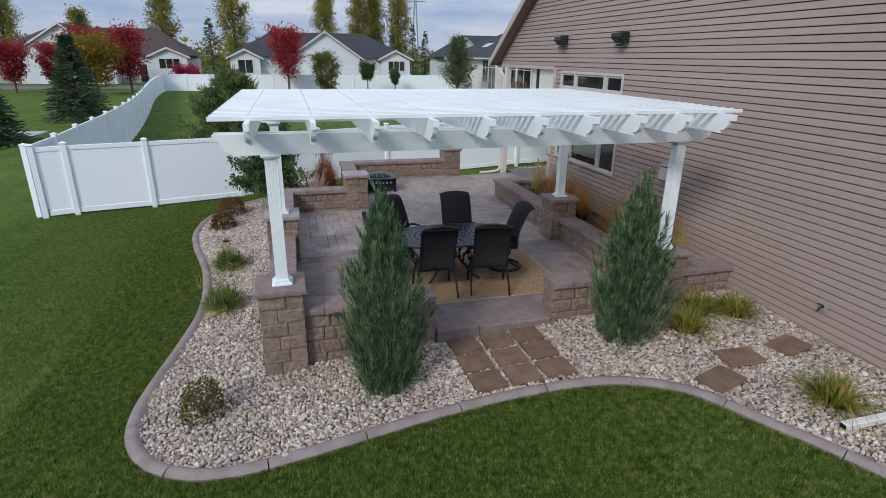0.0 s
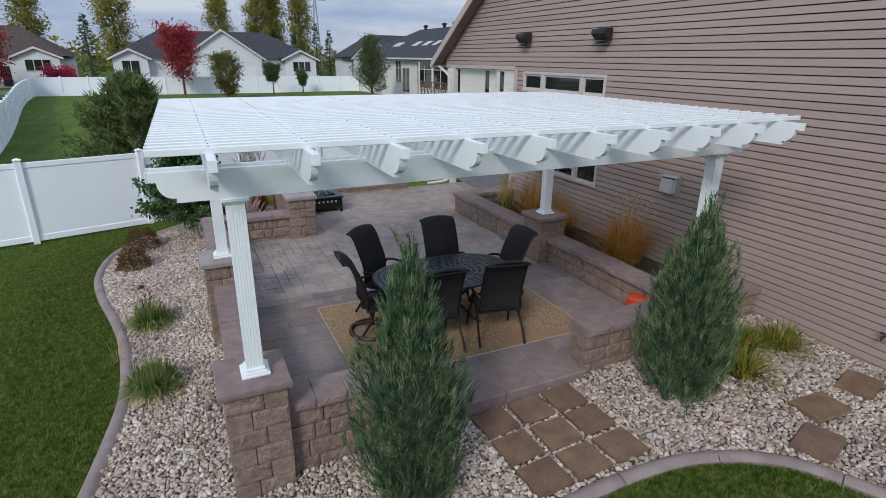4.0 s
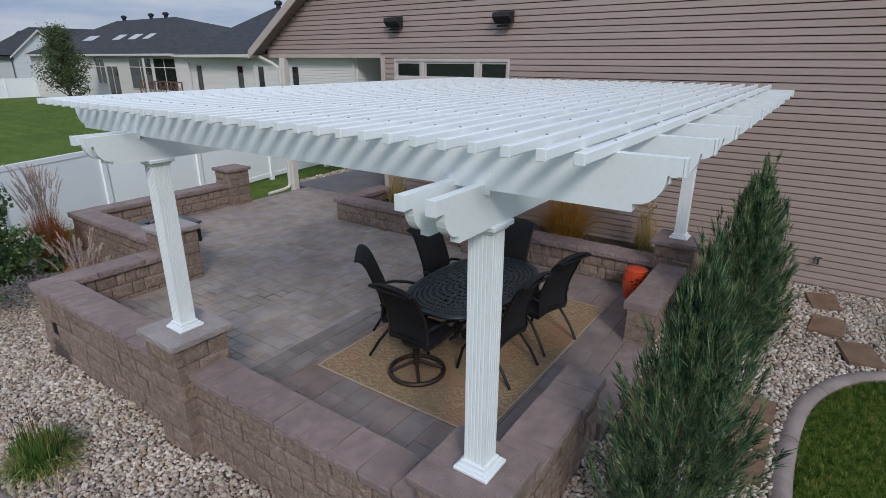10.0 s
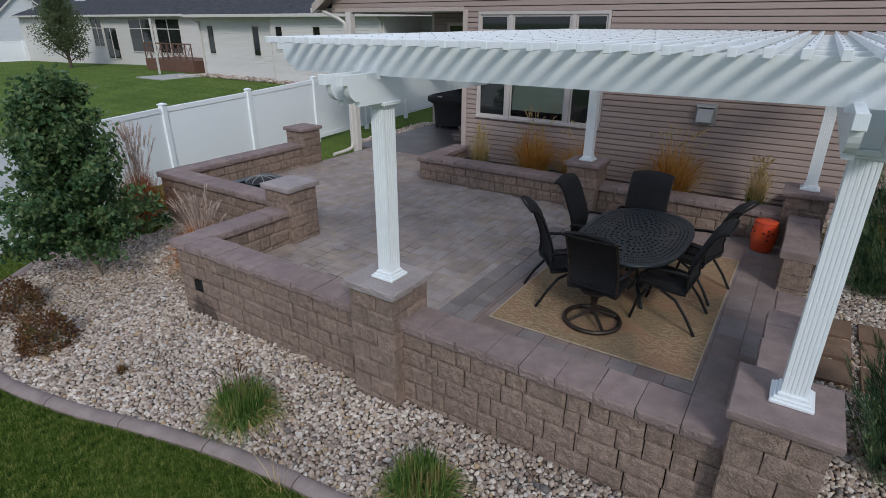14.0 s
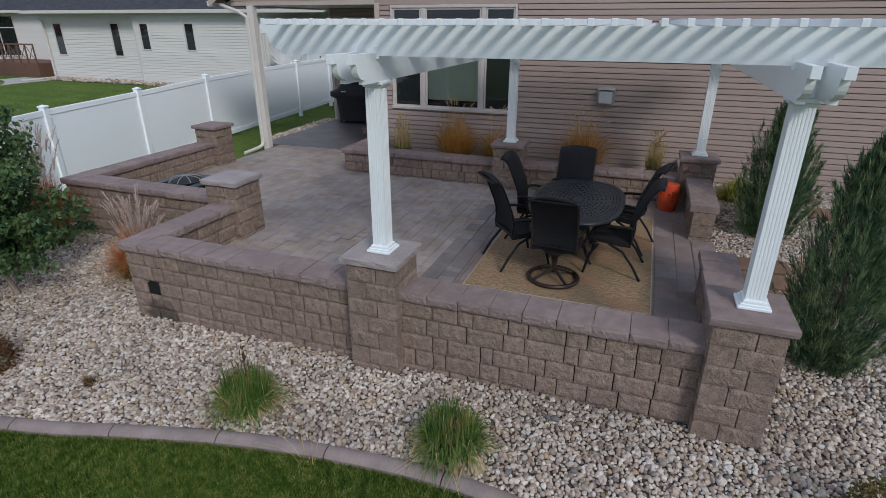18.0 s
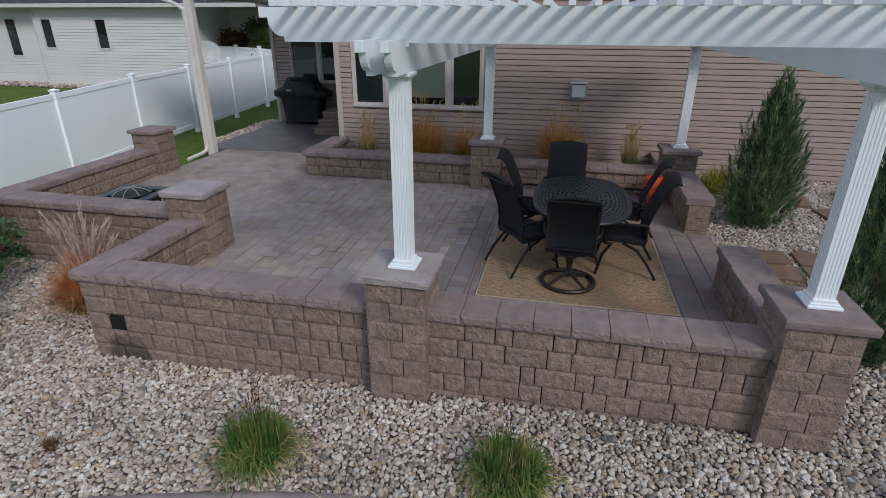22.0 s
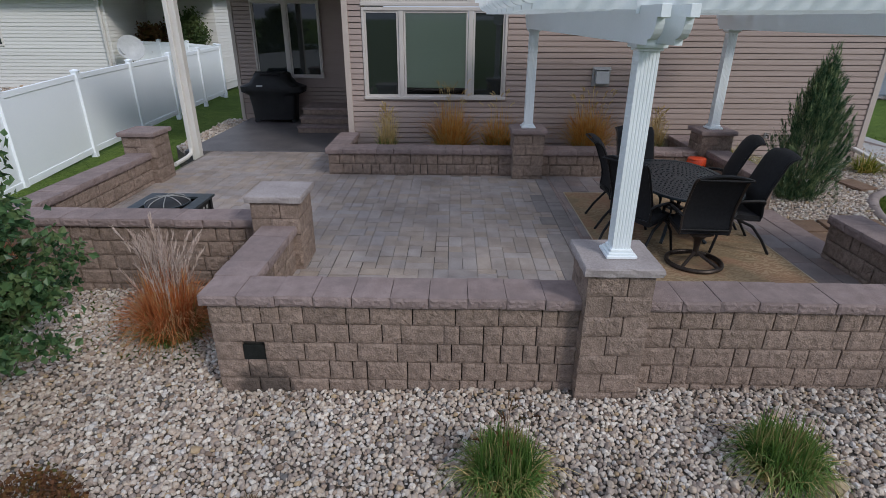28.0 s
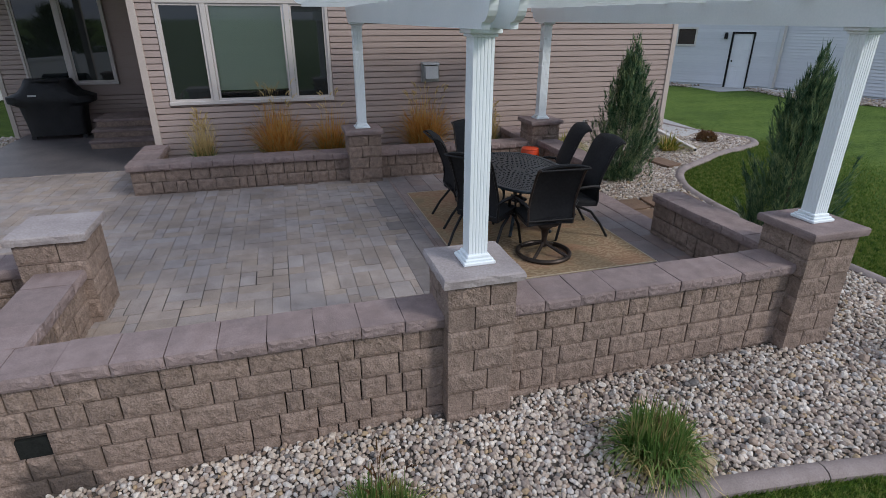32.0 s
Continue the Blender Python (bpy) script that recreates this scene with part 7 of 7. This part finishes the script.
part("door_knob", MB().lathe([(0.02, 0), (0.035, 0.03), (0.02, 0.06)], 10, tuple(mg @ Vector((1.55, 0.02, 1.0)))), M_BLACKMETAL, gd)
part("door_casing", MB().box(1.63, 1.70, -0.02, 0.03, 0, 2.12, 0.004, mg).box(0.88, 0.93, -0.02, 0.03, 0, 2.12, 0.004, mg).box(0.93, 1.63, -0.02, 0.03, 2.05, 2.12, 0.004, mg), M_BLACKMETAL, gd)
part("wall_lamp", MB().lathe([(0.05, 0), (0.07, 0.05), (0.06, 0.2), (0.02, 0.24)], 8, tuple(mg @ Vector((1.9, 0.08, 1.85)))), M_BLACKMETAL, wg)
wall_panel("wall_bright_side", gar, (7.0, -9.95), g0, 0.12, 4.2, M_SIDINGWHITE, (), 0.11)
wgb = wall_panel("wall_far_side", gar, (5.0, -13.0), (7.0, -9.95), 0.12, 4.2, M_SIDINGWHITE, (), 0)
part("corner_board", MB().box(-0.07, 0.07, -0.07, 0.07, 0.0, 4.2, 0.005, pose(13.8, -7.5, 0, 0, 0, 30)), M_SIDINGWHITE, gar)
part("downspout", MB().box(13.6, 13.68, -7.5, -7.42, 0.1, 4.0, 0.01).box(12.2, 13.6, -7.0, -6.9, 0.02, 0.12, 0.01), M_TRIMLITE, gar)
tagged(part("garage_path", MB().box(13.9, 15.6, -6.8, -5.2, -0.3, 0.02, 0.01, pose(0, 0, 0)), M_CONCRETE), "small concrete apron at the outbuilding door", "path", kind="structure")


def far_house(at, label, roof_mat, body, ridge, gables, eave_z=3.5, mat=M_SIDINGWHITE, garage=None, windows=(), door=None):
    """A single-storey house seen from afar, front towards -y. body: (x0, x1, depth), ridge: (x0, x1, z), gables: (x0, x1, peak z)."""
    h = thing("far_house", at, label, "house")
    x0, x1, d = body
    part("wall", MB().box(x0, x1, 0, d, -0.6, eave_z), mat, h)
    mb = MB().add([(x0 - .6, -.6, eave_z), (x1 + .6, -.6, eave_z), (x1 + .6, d + .6, eave_z), (x0 - .6, d + .6, eave_z), (ridge[0], d / 2, ridge[2]), (ridge[1], d / 2, ridge[2])],
                  [(0, 1, 5, 4), (1, 2, 5), (2, 3, 4, 5), (3, 0, 4), (3, 2, 1, 0)])
    part("roof", mb, roof_mat, h)
    for gx0, gx1, pz, dep in gables:
        c = (gx0 + gx1) / 2
        g = part("gable_wall", MB().prism([(gx0, -0.6), (gx1, -0.6), (gx1, eave_z - 0.1), (c, pz - 0.25), (gx0, eave_z - 0.1)], "y", -dep, 0.4), mat, h)
        rf = MB().prism([(gx0 - 0.5, eave_z - 0.25), (c, pz), (gx1 + 0.5, eave_z - 0.25), (gx1 + 0.5, eave_z - 0.45), (c, pz - 0.22), (gx0 - 0.5, eave_z - 0.45)], "y", -dep - 0.35, d / 2)
        part("gable_roof", rf, roof_mat, g)
        part("rake_trim", MB().prism([(gx0 - 0.52, eave_z - 0.22), (c, pz + 0.03), (gx1 + 0.52, eave_z - 0.22), (gx1 + 0.52, eave_z - 0.46), (c, pz - 0.24), (gx0 - 0.52, eave_z - 0.46)], "y", -dep - 0.42, -dep - 0.36), M_TRIMLITE, g)
    if garage:
        a, b, y = garage
        gd_ = part("garage_door", MB().box(a, b, y - 0.05, y, -0.55, 2.3, 0.01), M_DOORWHITE, h)
        for k in range(1, 5):
            part("door_groove", MB().box(a + .05, b - .05, y - 0.06, y - 0.045, -0.55 + k * 0.57, -0.53 + k * 0.57), M_GREYLITE, gd_)
    for a, b, za, zb, y, n_ in windows:
        w = part("window", MB().box(a - .08, b + .08, y - 0.06, y, za - .08, zb + .08, 0.01), M_TRIMLITE, h)
        for k in range(n_):
            s = (b - a) / n_
            part("pane", MB().box(a + k * s + .05, a + (k + 1) * s - .05, y - 0.075, y - 0.055, za, zb), M_GLASS, w)
    if door:
        a, b, y = door
        part("front_door", MB().box(a, b, y - 0.05, y + 0.02, -0.4, 2.1), M_DARKPLASTIC, h)
    part("foundation", MB().box(x0 - 0.02, x1 + 0.02, -0.03, d, -1.2, 0.2), M_CONCRETE, h)
    return h


far_house((0, 86, 0), "white far house with a dark slate roof and three gables", M_SHINGLE, (-7.6, 18.0, 11), (-2.0, 12.0, 6.9), ((-7.6, -3.6, 4.4, 1.0), (0.6, 10.4, 6.9, 2.5), (13.6, 18.0, 4.5, 1.5)),
          3.4, M_SIDINGWHITE, (2.2, 9.6, -2.5), ((14.7, 17.2, 1.6, 2.9, -1.5, 3), (-6.6, -4.6, 1.2, 2.9, -1.0, 2)), (11.6, 12.6, 0.0))
far_house((-23, 92, 0), "far house with a brown shingle roof and white gables", M_SHINGLEBROWN, (-16, 9.0, 12), (-10, 4.0, 7.2), ((-12.5, -0.5, 7.4, 2.0), (4.0, 9.0, 4.5, 1.5)),
          3.4, M_SIDINGWHITE, (-10, -3.5, -2.0), ((5.2, 8.0, 1.6, 2.9, -1.5, 3),), (2.2, 3.2, 0.0))
far_house((31, 100, 0), "grey-roofed far house behind the cream one", M_SHINGLE, (-3.0, 16.0, 12), (2, 11, 7.6), ((-3.0, 4.0, 7.0, 0.6),), 3.6, M_SIDINGWHITE, None, ((0, 1.0, 1.2, 2.6, -0.6, 1),))
far_house((-62, 96, 0), "low far house with a brown roof at the edge of view", M_SHINGLEBROWN, (-12, 12, 11), (-6, 6, 6.8), ((-4, 6, 6.4, 1.5),), 3.4, M_SIDINGWHITE, (-3, 5, -1.5), ((8, 10, 1.4, 2.8, 0, 2),))
tagged(part("street", MB().box(-80, -14.6, 76.0, 83.0, -0.9, -0.52, 0), M_ASPHALT), "grey residential street beyond the fences", "street", kind="structure")
tagged(part("driveway_pad", MB().box(-22.0, -13.0, 31.5, 35.0, -0.9, -0.50, 0.01), M_CONCRETE), "pale concrete pad on the next lawn", "path", kind="structure")
toy = thing("lawn_toy", (-19.0, 53, -0.55), "small yellow plastic play slide on the next lawn", "toy")
part("slide", MB().prism([(-0.9, 0), (0.1, 0.55), (0.35, 0.55), (0.35, 0.45), (0.1, 0.42), (-0.9, -0.02)], "y", -0.3, 0.3), M_YELLOW, toy)
part("ladder", MB().box(0.35, 0.9, -0.3, 0.3, 0, 0.3, 0.05), M_YELLOW, toy)
for i, (x, y) in enumerate(((-88, 140), (38, 170))):
    pl = thing("power_pole", (x, y, -1), "tall lattice power pole on the horizon", "power pole")
    part("mast", MB().tube([(-1.2, 0, 0), (0, 0, 24)], 0.2, 5).tube([(1.2, 0, 0), (0, 0, 24)], 0.2, 5), M_GREYBOX, pl)
    part("crossarm", MB().tube([(-3, 0, 20), (3, 0, 20)], 0.15, 5), M_GREYBOX, pl)

# ---------------------------------------------------------------- trees beyond the garden
def conifer(name, at, H, R, n, mat, label, seed, z0=0.1):
    r = np.random.default_rng(seed)
    t = thing(name, at, label, "tree")
    part("trunk", MB().tube([(0, 0, -0.3), (0, 0, H * 0.95)], 0.03 * H, 7, True, 0.01), M_BARK, t)
    V, F, o = [], [], 0
    for k in range(n):
        u = r.uniform(0, 1) ** 1.3
        a = r.uniform(0, 6.28)
        rr = R * (1 - u) ** 0.85 * r.uniform(0.8, 1.1) + 0.04
        z = z0 * H + u * (H * (1 - z0))
        for q in range(9):
            s = (q + r.uniform(0, 1)) / 9
            if s < 0.15:
                continue
            p = np.array([math.cos(a) * rr * s, math.sin(a) * rr * s, z - rr * 0.22 * s + r.normal(0, 0.02 * H / 5)])
            e = np.array([math.cos(a + r.normal(0, .8)), math.sin(a + r.normal(0, .8)), r.uniform(-0.3, 0.4)])
            l = 0.10 * R * r.uniform(0.8, 1.6) + 0.06
            w = np.cross(e, r.normal(0, 1, 3))
            w = w / (np.linalg.norm(w) + 1e-9) * l * 0.30
            V += [p - w * 0.5, p + w * 0.5, p + e * l + w * 0.2, p + e * l - w * 0.2]
            F.append((o, o + 1, o + 2, o + 3))
            o += 4
    bulk("needles", np.array(V), np.array(F), mat, t)


conifer("spruce_tree", (-13.1, 40.6, -0.6), 5.2, 1.9, 800, M_SPRUCE, "dark green spruce on the neighbouring lawn", 1)
conifer("spruce_tree", (-13.6, 30.0, -0.6), 3.6, 1.7, 600, M_SPRUCE, "bushy dark spruce near the concrete pad", 2)
def bushy_pine(at, H, R, label, seed):
    """A young pine: whorls of upturned branches, each ending in a brush of long needles, with an uneven top."""
    r = np.random.default_rng(seed)
    t = thing("pine_tree", at, label, "tree")
    trunk_ob = part("trunk", MB().tube([(0, 0, -0.2), (0.05, 0, H * 0.5), (0, 0, H * 0.9)], 0.09, 8, True, 0.02), M_BARK, t)
    V, F, o = [], [], 0
    for k in range(420):
        u = r.uniform(0, 1) ** 1.1
        a = r.uniform(0, 6.28)
        rr = R * (1 - u ** 1.7) ** 0.75 * r.uniform(0.45, 1.12) + 0.12
        zb = 0.1 + u * H * 0.78
        base = np.array([0, 0, zb])
        tip = np.array([math.cos(a) * rr, math.sin(a) * rr, zb + rr * r.uniform(0.05, 0.40) + 0.25 * u + r.uniform(0, 0.2)])
        mid = (base + tip) / 2 - (0, 0, 0.12 * rr)
        if k < 70:
            part("limb", MB().tube([tuple(base), tuple(mid), tuple(tip)], 0.02, 5, False, 0.005), M_BARK, trunk_ob)
        for q in range(46):
            s = r.uniform(0.45, 1.0)
            p = base * (1 - s) ** 2 + mid * 2 * s * (1 - s) + tip * s * s + r.normal(0, 0.05, 3)
            e = (tip - mid) / np.linalg.norm(tip - mid) * 0.5 + r.normal(0, 0.45, 3) + (0, 0, 0.35)
            e /= np.linalg.norm(e)
            l = r.uniform(0.12, 0.24)
            w = np.cross(e, r.normal(0, 1, 3))
            w = w / (np.linalg.norm(w) + 1e-9) * 0.021
            V += [p - w, p + w, p + e * l + w * 0.2, p + e * l - w * 0.2]
            F.append((o, o + 1, o + 2, o + 3))
            o += 4
    bulk("needles", np.array(V), np.array(F), M_PINE, t)


bushy_pine((-1.75, 19.5, -0.5), 3.9, 1.85, "broad green pine just behind the white fence", 3)
for i, (x, y, H, R) in enumerate(((-13, 112, 11, 2.6), (24.5, 112, 10.5, 2.0), (27.5, 114, 9.5, 2.0), (21.5, 118, 9, 2.0), (-35, 118, 11, 2.6))):
    conifer("far_spruce", (x, y, -1), H, R, 260, M_SPRUCE, "dark far spruce rising behind the roofs", 20 + i)
egg = lambda R, p=0.8: (lambda t: R * (math.sin(math.pi * (0.15 + 0.82 * t)) ** p))
for i, (x, y, H, R, mat, lab, z0) in enumerate((
        (-28.3, 70.5, 5.2, 1.8, M_REDLEAF, "scarlet maple on a far lawn", 0.22), (-25.0, 72.0, 5.6, 1.5, M_REDLEAF, "scarlet maple near the street", 0.22), (-17.2, 71.0, 7.2, 2.2, M_REDLEAF, "tall scarlet maple before the brown roof", 0.2),
        (-25.0, 84, 7.6, 2.2, M_REDLEAF, "scarlet maple behind the golden tree", 0.3), (-19.2, 66.0, 5.6, 2.6, M_GOLDLEAF, "golden-leaved spreading tree on the far lawn", 0.22), (0.1, 70.0, 8.0, 2.1, M_REDLEAF, "scarlet maple at the far fence", 0.22),
        (4.1, 64.0, 5.0, 1.45, M_OLIVELEAF, "small olive-green tree at the far fence", 0.04), (9.3, 68.0, 3.6, 0.9, M_GREENLEAF, "small round lollipop tree at the far fence", 0.4), (12.9, 69.5, 3.0, 0.6, M_GREENLEAF, "thin sapling at the far fence", 0.3),
        (16.4, 54.0, 7.0, 1.65, M_PEARLEAF, "pointed grey-green pear tree by the cream house", 0.13), (-12.2, 76.5, 2.2, 1.7, M_PINKLEAF, "crimson shrub before the far house", 0.02),
        (19.45, 23.5, 2.7, 0.65, M_REDSHRUB, "reddish-brown shrub beside the cream house", 0.05), (19.45, 22.05, 3.2, 0.72, M_GREENLEAF, "green leafy shrub beside the cream house", 0.05))):
    near = 50 < y < 60
    broad_tree("garden_tree", (x, y, -0.6 if y > 30 else 0.0), H, H * z0, (lambda t, R=R: R * (1.0 - t) ** 0.85 + 0.15) if near else egg(R), 12000 if near else 6000, (0.045 if near else 0.075) * R + 0.06, mat, M_BARK, lab, 200 + i, 60 if near else 34, 0.05 + 0.012 * H, clump=(0.13 if near else 0.17) * R)
for i, (x, y, H, R) in enumerate(((-23.0, 125, 22, 4.0), (-9.5, 122, 24, 4.6), (8.5, 125, 21, 3.6), (15.5, 124, 23, 3.6), (19.0, 126, 20, 3.4), (24.0, 124, 23, 3.8), (-52, 130, 20, 4), (-45, 150, 16, 4), (-68, 135, 20, 4.5), (58, 120, 10.5, 4), (66, 122, 11.5, 4.5), (71, 118, 10, 4), (98, 125, 12, 4), (110, 130, 13, 4))):
    broad_tree("poplar_tree", (x, y, -1), H, H * 0.12, (lambda t, R=R: R * 0.8 * (1.0 - t) ** 0.55 * (0.55 + 0.45 * min(1.0, t / 0.25))), 7500, 0.36, M_POPLAR, M_BARK, "tall yellow-green poplar behind the roofs", 300 + i, 40, 0.3, clump=0.55, rise=1.3, group="poplars behind the roofs")
v_all, f_all, o_ = [], [], 0
fr = np.random.default_rng(77)
for k in range(150):
    x = -260 + k * 4.2 + fr.uniform(-2, 2)
    y = 190 + fr.uniform(-15, 15) + abs(x) * 0.15
    H, R = fr.uniform(5, 11), fr.uniform(3, 5)

    def where(q):
        d = q.normal(0, 1, 3)
        d /= np.linalg.norm(d)
        return np.array([x, y, -1 + H * 0.5]) + d * (R, R, H * 0.5) * (q.uniform(0.3, 1) ** 0.4)
    v, f = leaf_cloud(110, where, 1.5, fr)
    v_all.append(v)
    f_all.append(f + o_)
    o_ += len(v)
tagged(bulk("far_woods", np.concatenate(v_all), np.concatenate(f_all), M_POPLAR), "distant band of autumn trees on the horizon", "trees", kind="stuff")

# ---------------------------------------------------------------- lawn blades
def poly_mask(px, py, poly):
    c = np.zeros(len(px), bool)
    j = len(poly) - 1
    for i in range(len(poly)):
        (xi, yi), (xj, yj) = poly[i], poly[j]
        if yi != yj:
            hit = ((yi > py) != (yj > py)) & (px < (xj - xi) * (py - yi) / (yj - yi) + xi)
            c ^= hit
        j = i
    return c


gr_ = np.random.default_rng(21)
chunks = []
for (xa, xb, ya, yb, dens) in ((-3.4, 5.4, 0.2, 18.5, 4300), (-8.5, -3.4, 0.2, 18.5, 2200), (4.4, 9.0, -1.5, 2.4, 700), (4.9, 9.9, 16.5, 19.4, 500)):
    m_ = int((xb - xa) * (yb - ya) * dens)
    px, py = gr_.uniform(xa, xb, m_), gr_.uniform(ya, yb, m_)
    ok = (gr_.uniform(0, 1, m_) < np.clip((px + 8.5) / 4.5, 0, 1) * np.clip((py - 0.2) / 3.0, 0, 1) * np.clip((18.5 - py) / 2.5, 0, 1)) & ~poly_mask(px, py, BED) & ~((px > -0.3) & (py > 6.3) & (py < 16.4)) & ~((px > 6.4) & (py > 2.8) & (py < 17))
    chunks.append(np.stack([px[ok], py[ok]], 1))
near_i = gr_.integers(0, len(EDGE) - 1, 240000)
ea = np.array(EDGE)
dv = ea[np.minimum(near_i + 1, len(EDGE) - 1)] - ea[near_i]
dv /= np.linalg.norm(dv, axis=1)[:, None] + 1e-9
off = 0.07 + 1.5 * gr_.uniform(0, 1, len(near_i)) ** 1.3
near_p = ea[near_i] + dv * gr_.uniform(-0.1, 0.1, len(near_i))[:, None] + np.column_stack([dv[:, 1], -dv[:, 0]]) * off[:, None] * gr_.choice((-1, 1), len(near_i))[:, None]
ok = ~poly_mask(near_p[:, 0], near_p[:, 1], BED) & (near_p[:, 0] < 5.6) & (near_p[:, 1] < 15.8)
ok &= np.min(np.abs(off[:, None]), axis=1) > 0.08
chunks.append(near_p[ok])
pts = np.concatenate(chunks)
pz = np.array([ground_z(a, b) for a, b in pts])
m_ = len(pts)
an = gr_.uniform(0, 2 * np.pi, m_)
hh = gr_.uniform(0.02, 0.058, m_)
le = gr_.normal(0, 0.018, (m_, 2))
ww = gr_.uniform(0.0030, 0.0070, m_)
base = np.column_stack([pts, pz - 0.003])
sv = np.column_stack([np.cos(an) * ww, np.sin(an) * ww, np.zeros(m_)])
tip = base + np.column_stack([le, hh])
GV = np.stack([base - sv, base + sv, tip], 1).reshape(-1, 3)
GF = np.arange(3 * m_).reshape(-1, 3)
tagged(bulk("lawn_grass", GV, GF, M_BLADE), "short mown grass blades of the lawn", "grass", kind="stuff")
# strip of rock along the porch slab
STRIP = [(6.9, 16.76), (11.2, 16.8), (11.2, 17.5), (7.6, 17.3)]
tagged(part("porch_rock_bed", MB().prism(STRIP, "z", -0.6, -0.02), M_SOILBED), "gritty bed of the rock strip beside the porch slab", "garden bed", kind="structure")
pr_ = scatter_stones("porch_rock", STRIP, 0.055, 0.030, [(10.95, 12, 16, 17.02)], (6.8, 11.3, 16.7, 17.6), M_STONE, 8, "pale river rock strip beside the porch slab", 0.0, sub=1)
co = np.empty(len(pr_.data.vertices) * 3, np.float32)
pr_.data.vertices.foreach_get("co", co)
co = co.reshape(-1, 3)
co[:, 2] -= np.array([ground_z(a, b) for a, b in co[:, :2]]) + 0.02
pr_.data.vertices.foreach_set("co", co.ravel())
pr_.data.update()
NSTRIP = [(16.55, 24.2), (17.28, 24.1), (17.28, 31.9), (17.55, 32.0), (17.55, 38.8), (16.7, 38.8)]
scatter_stones("foundation_rock", NSTRIP, 0.13, 0.075, [], (16.5, 17.6, 22.4, 38.9), M_STONE, 12, "pale rock along the foot of the cream house", 0.0, sub=1)
GSTRIP = [(8.0, -9.5), (13.7, -7.42), (17.5, -4.12), (17.1, -3.75), (13.6, -6.55), (11.3, -6.0), (7.8, -8.2)]
scatter_stones("garage_rock", GSTRIP, 0.075, 0.042, [(13.85, 15.65, -6.85, -5.15)], (7.7, 17.6, -9.6, -3.7), M_STONE, 9, "pale river rock along the foot of the outbuilding", 0.01, sub=1)
grass_clump("tall_weed", (11.0, -7.05, ground_z(11.0, -7.05)), "tall wispy green weed in the rock by the outbuilding", M_GREENGRASS, 110, 0.6, 1.45, 0.42, 0.010, 81, foot=0.12, droop=0.3)
shrub("low_shrub", (11.15, -6.65, ground_z(11.15, -6.65)), 0.42, 0.42, 900, 0.05, M_GREENLEAF, "low rounded green shrub by the outbuilding", 110)
tagged(part("corner_pad", MB().prism([(6.55, 2.86), (8.8, 2.86), (8.8, 1.35), (6.85, 1.55), (6.40, 2.35)], "z", 0.0, 0.165), M_CONCRETE), "pale grey concrete pad at the house corner", "path", kind="structure")
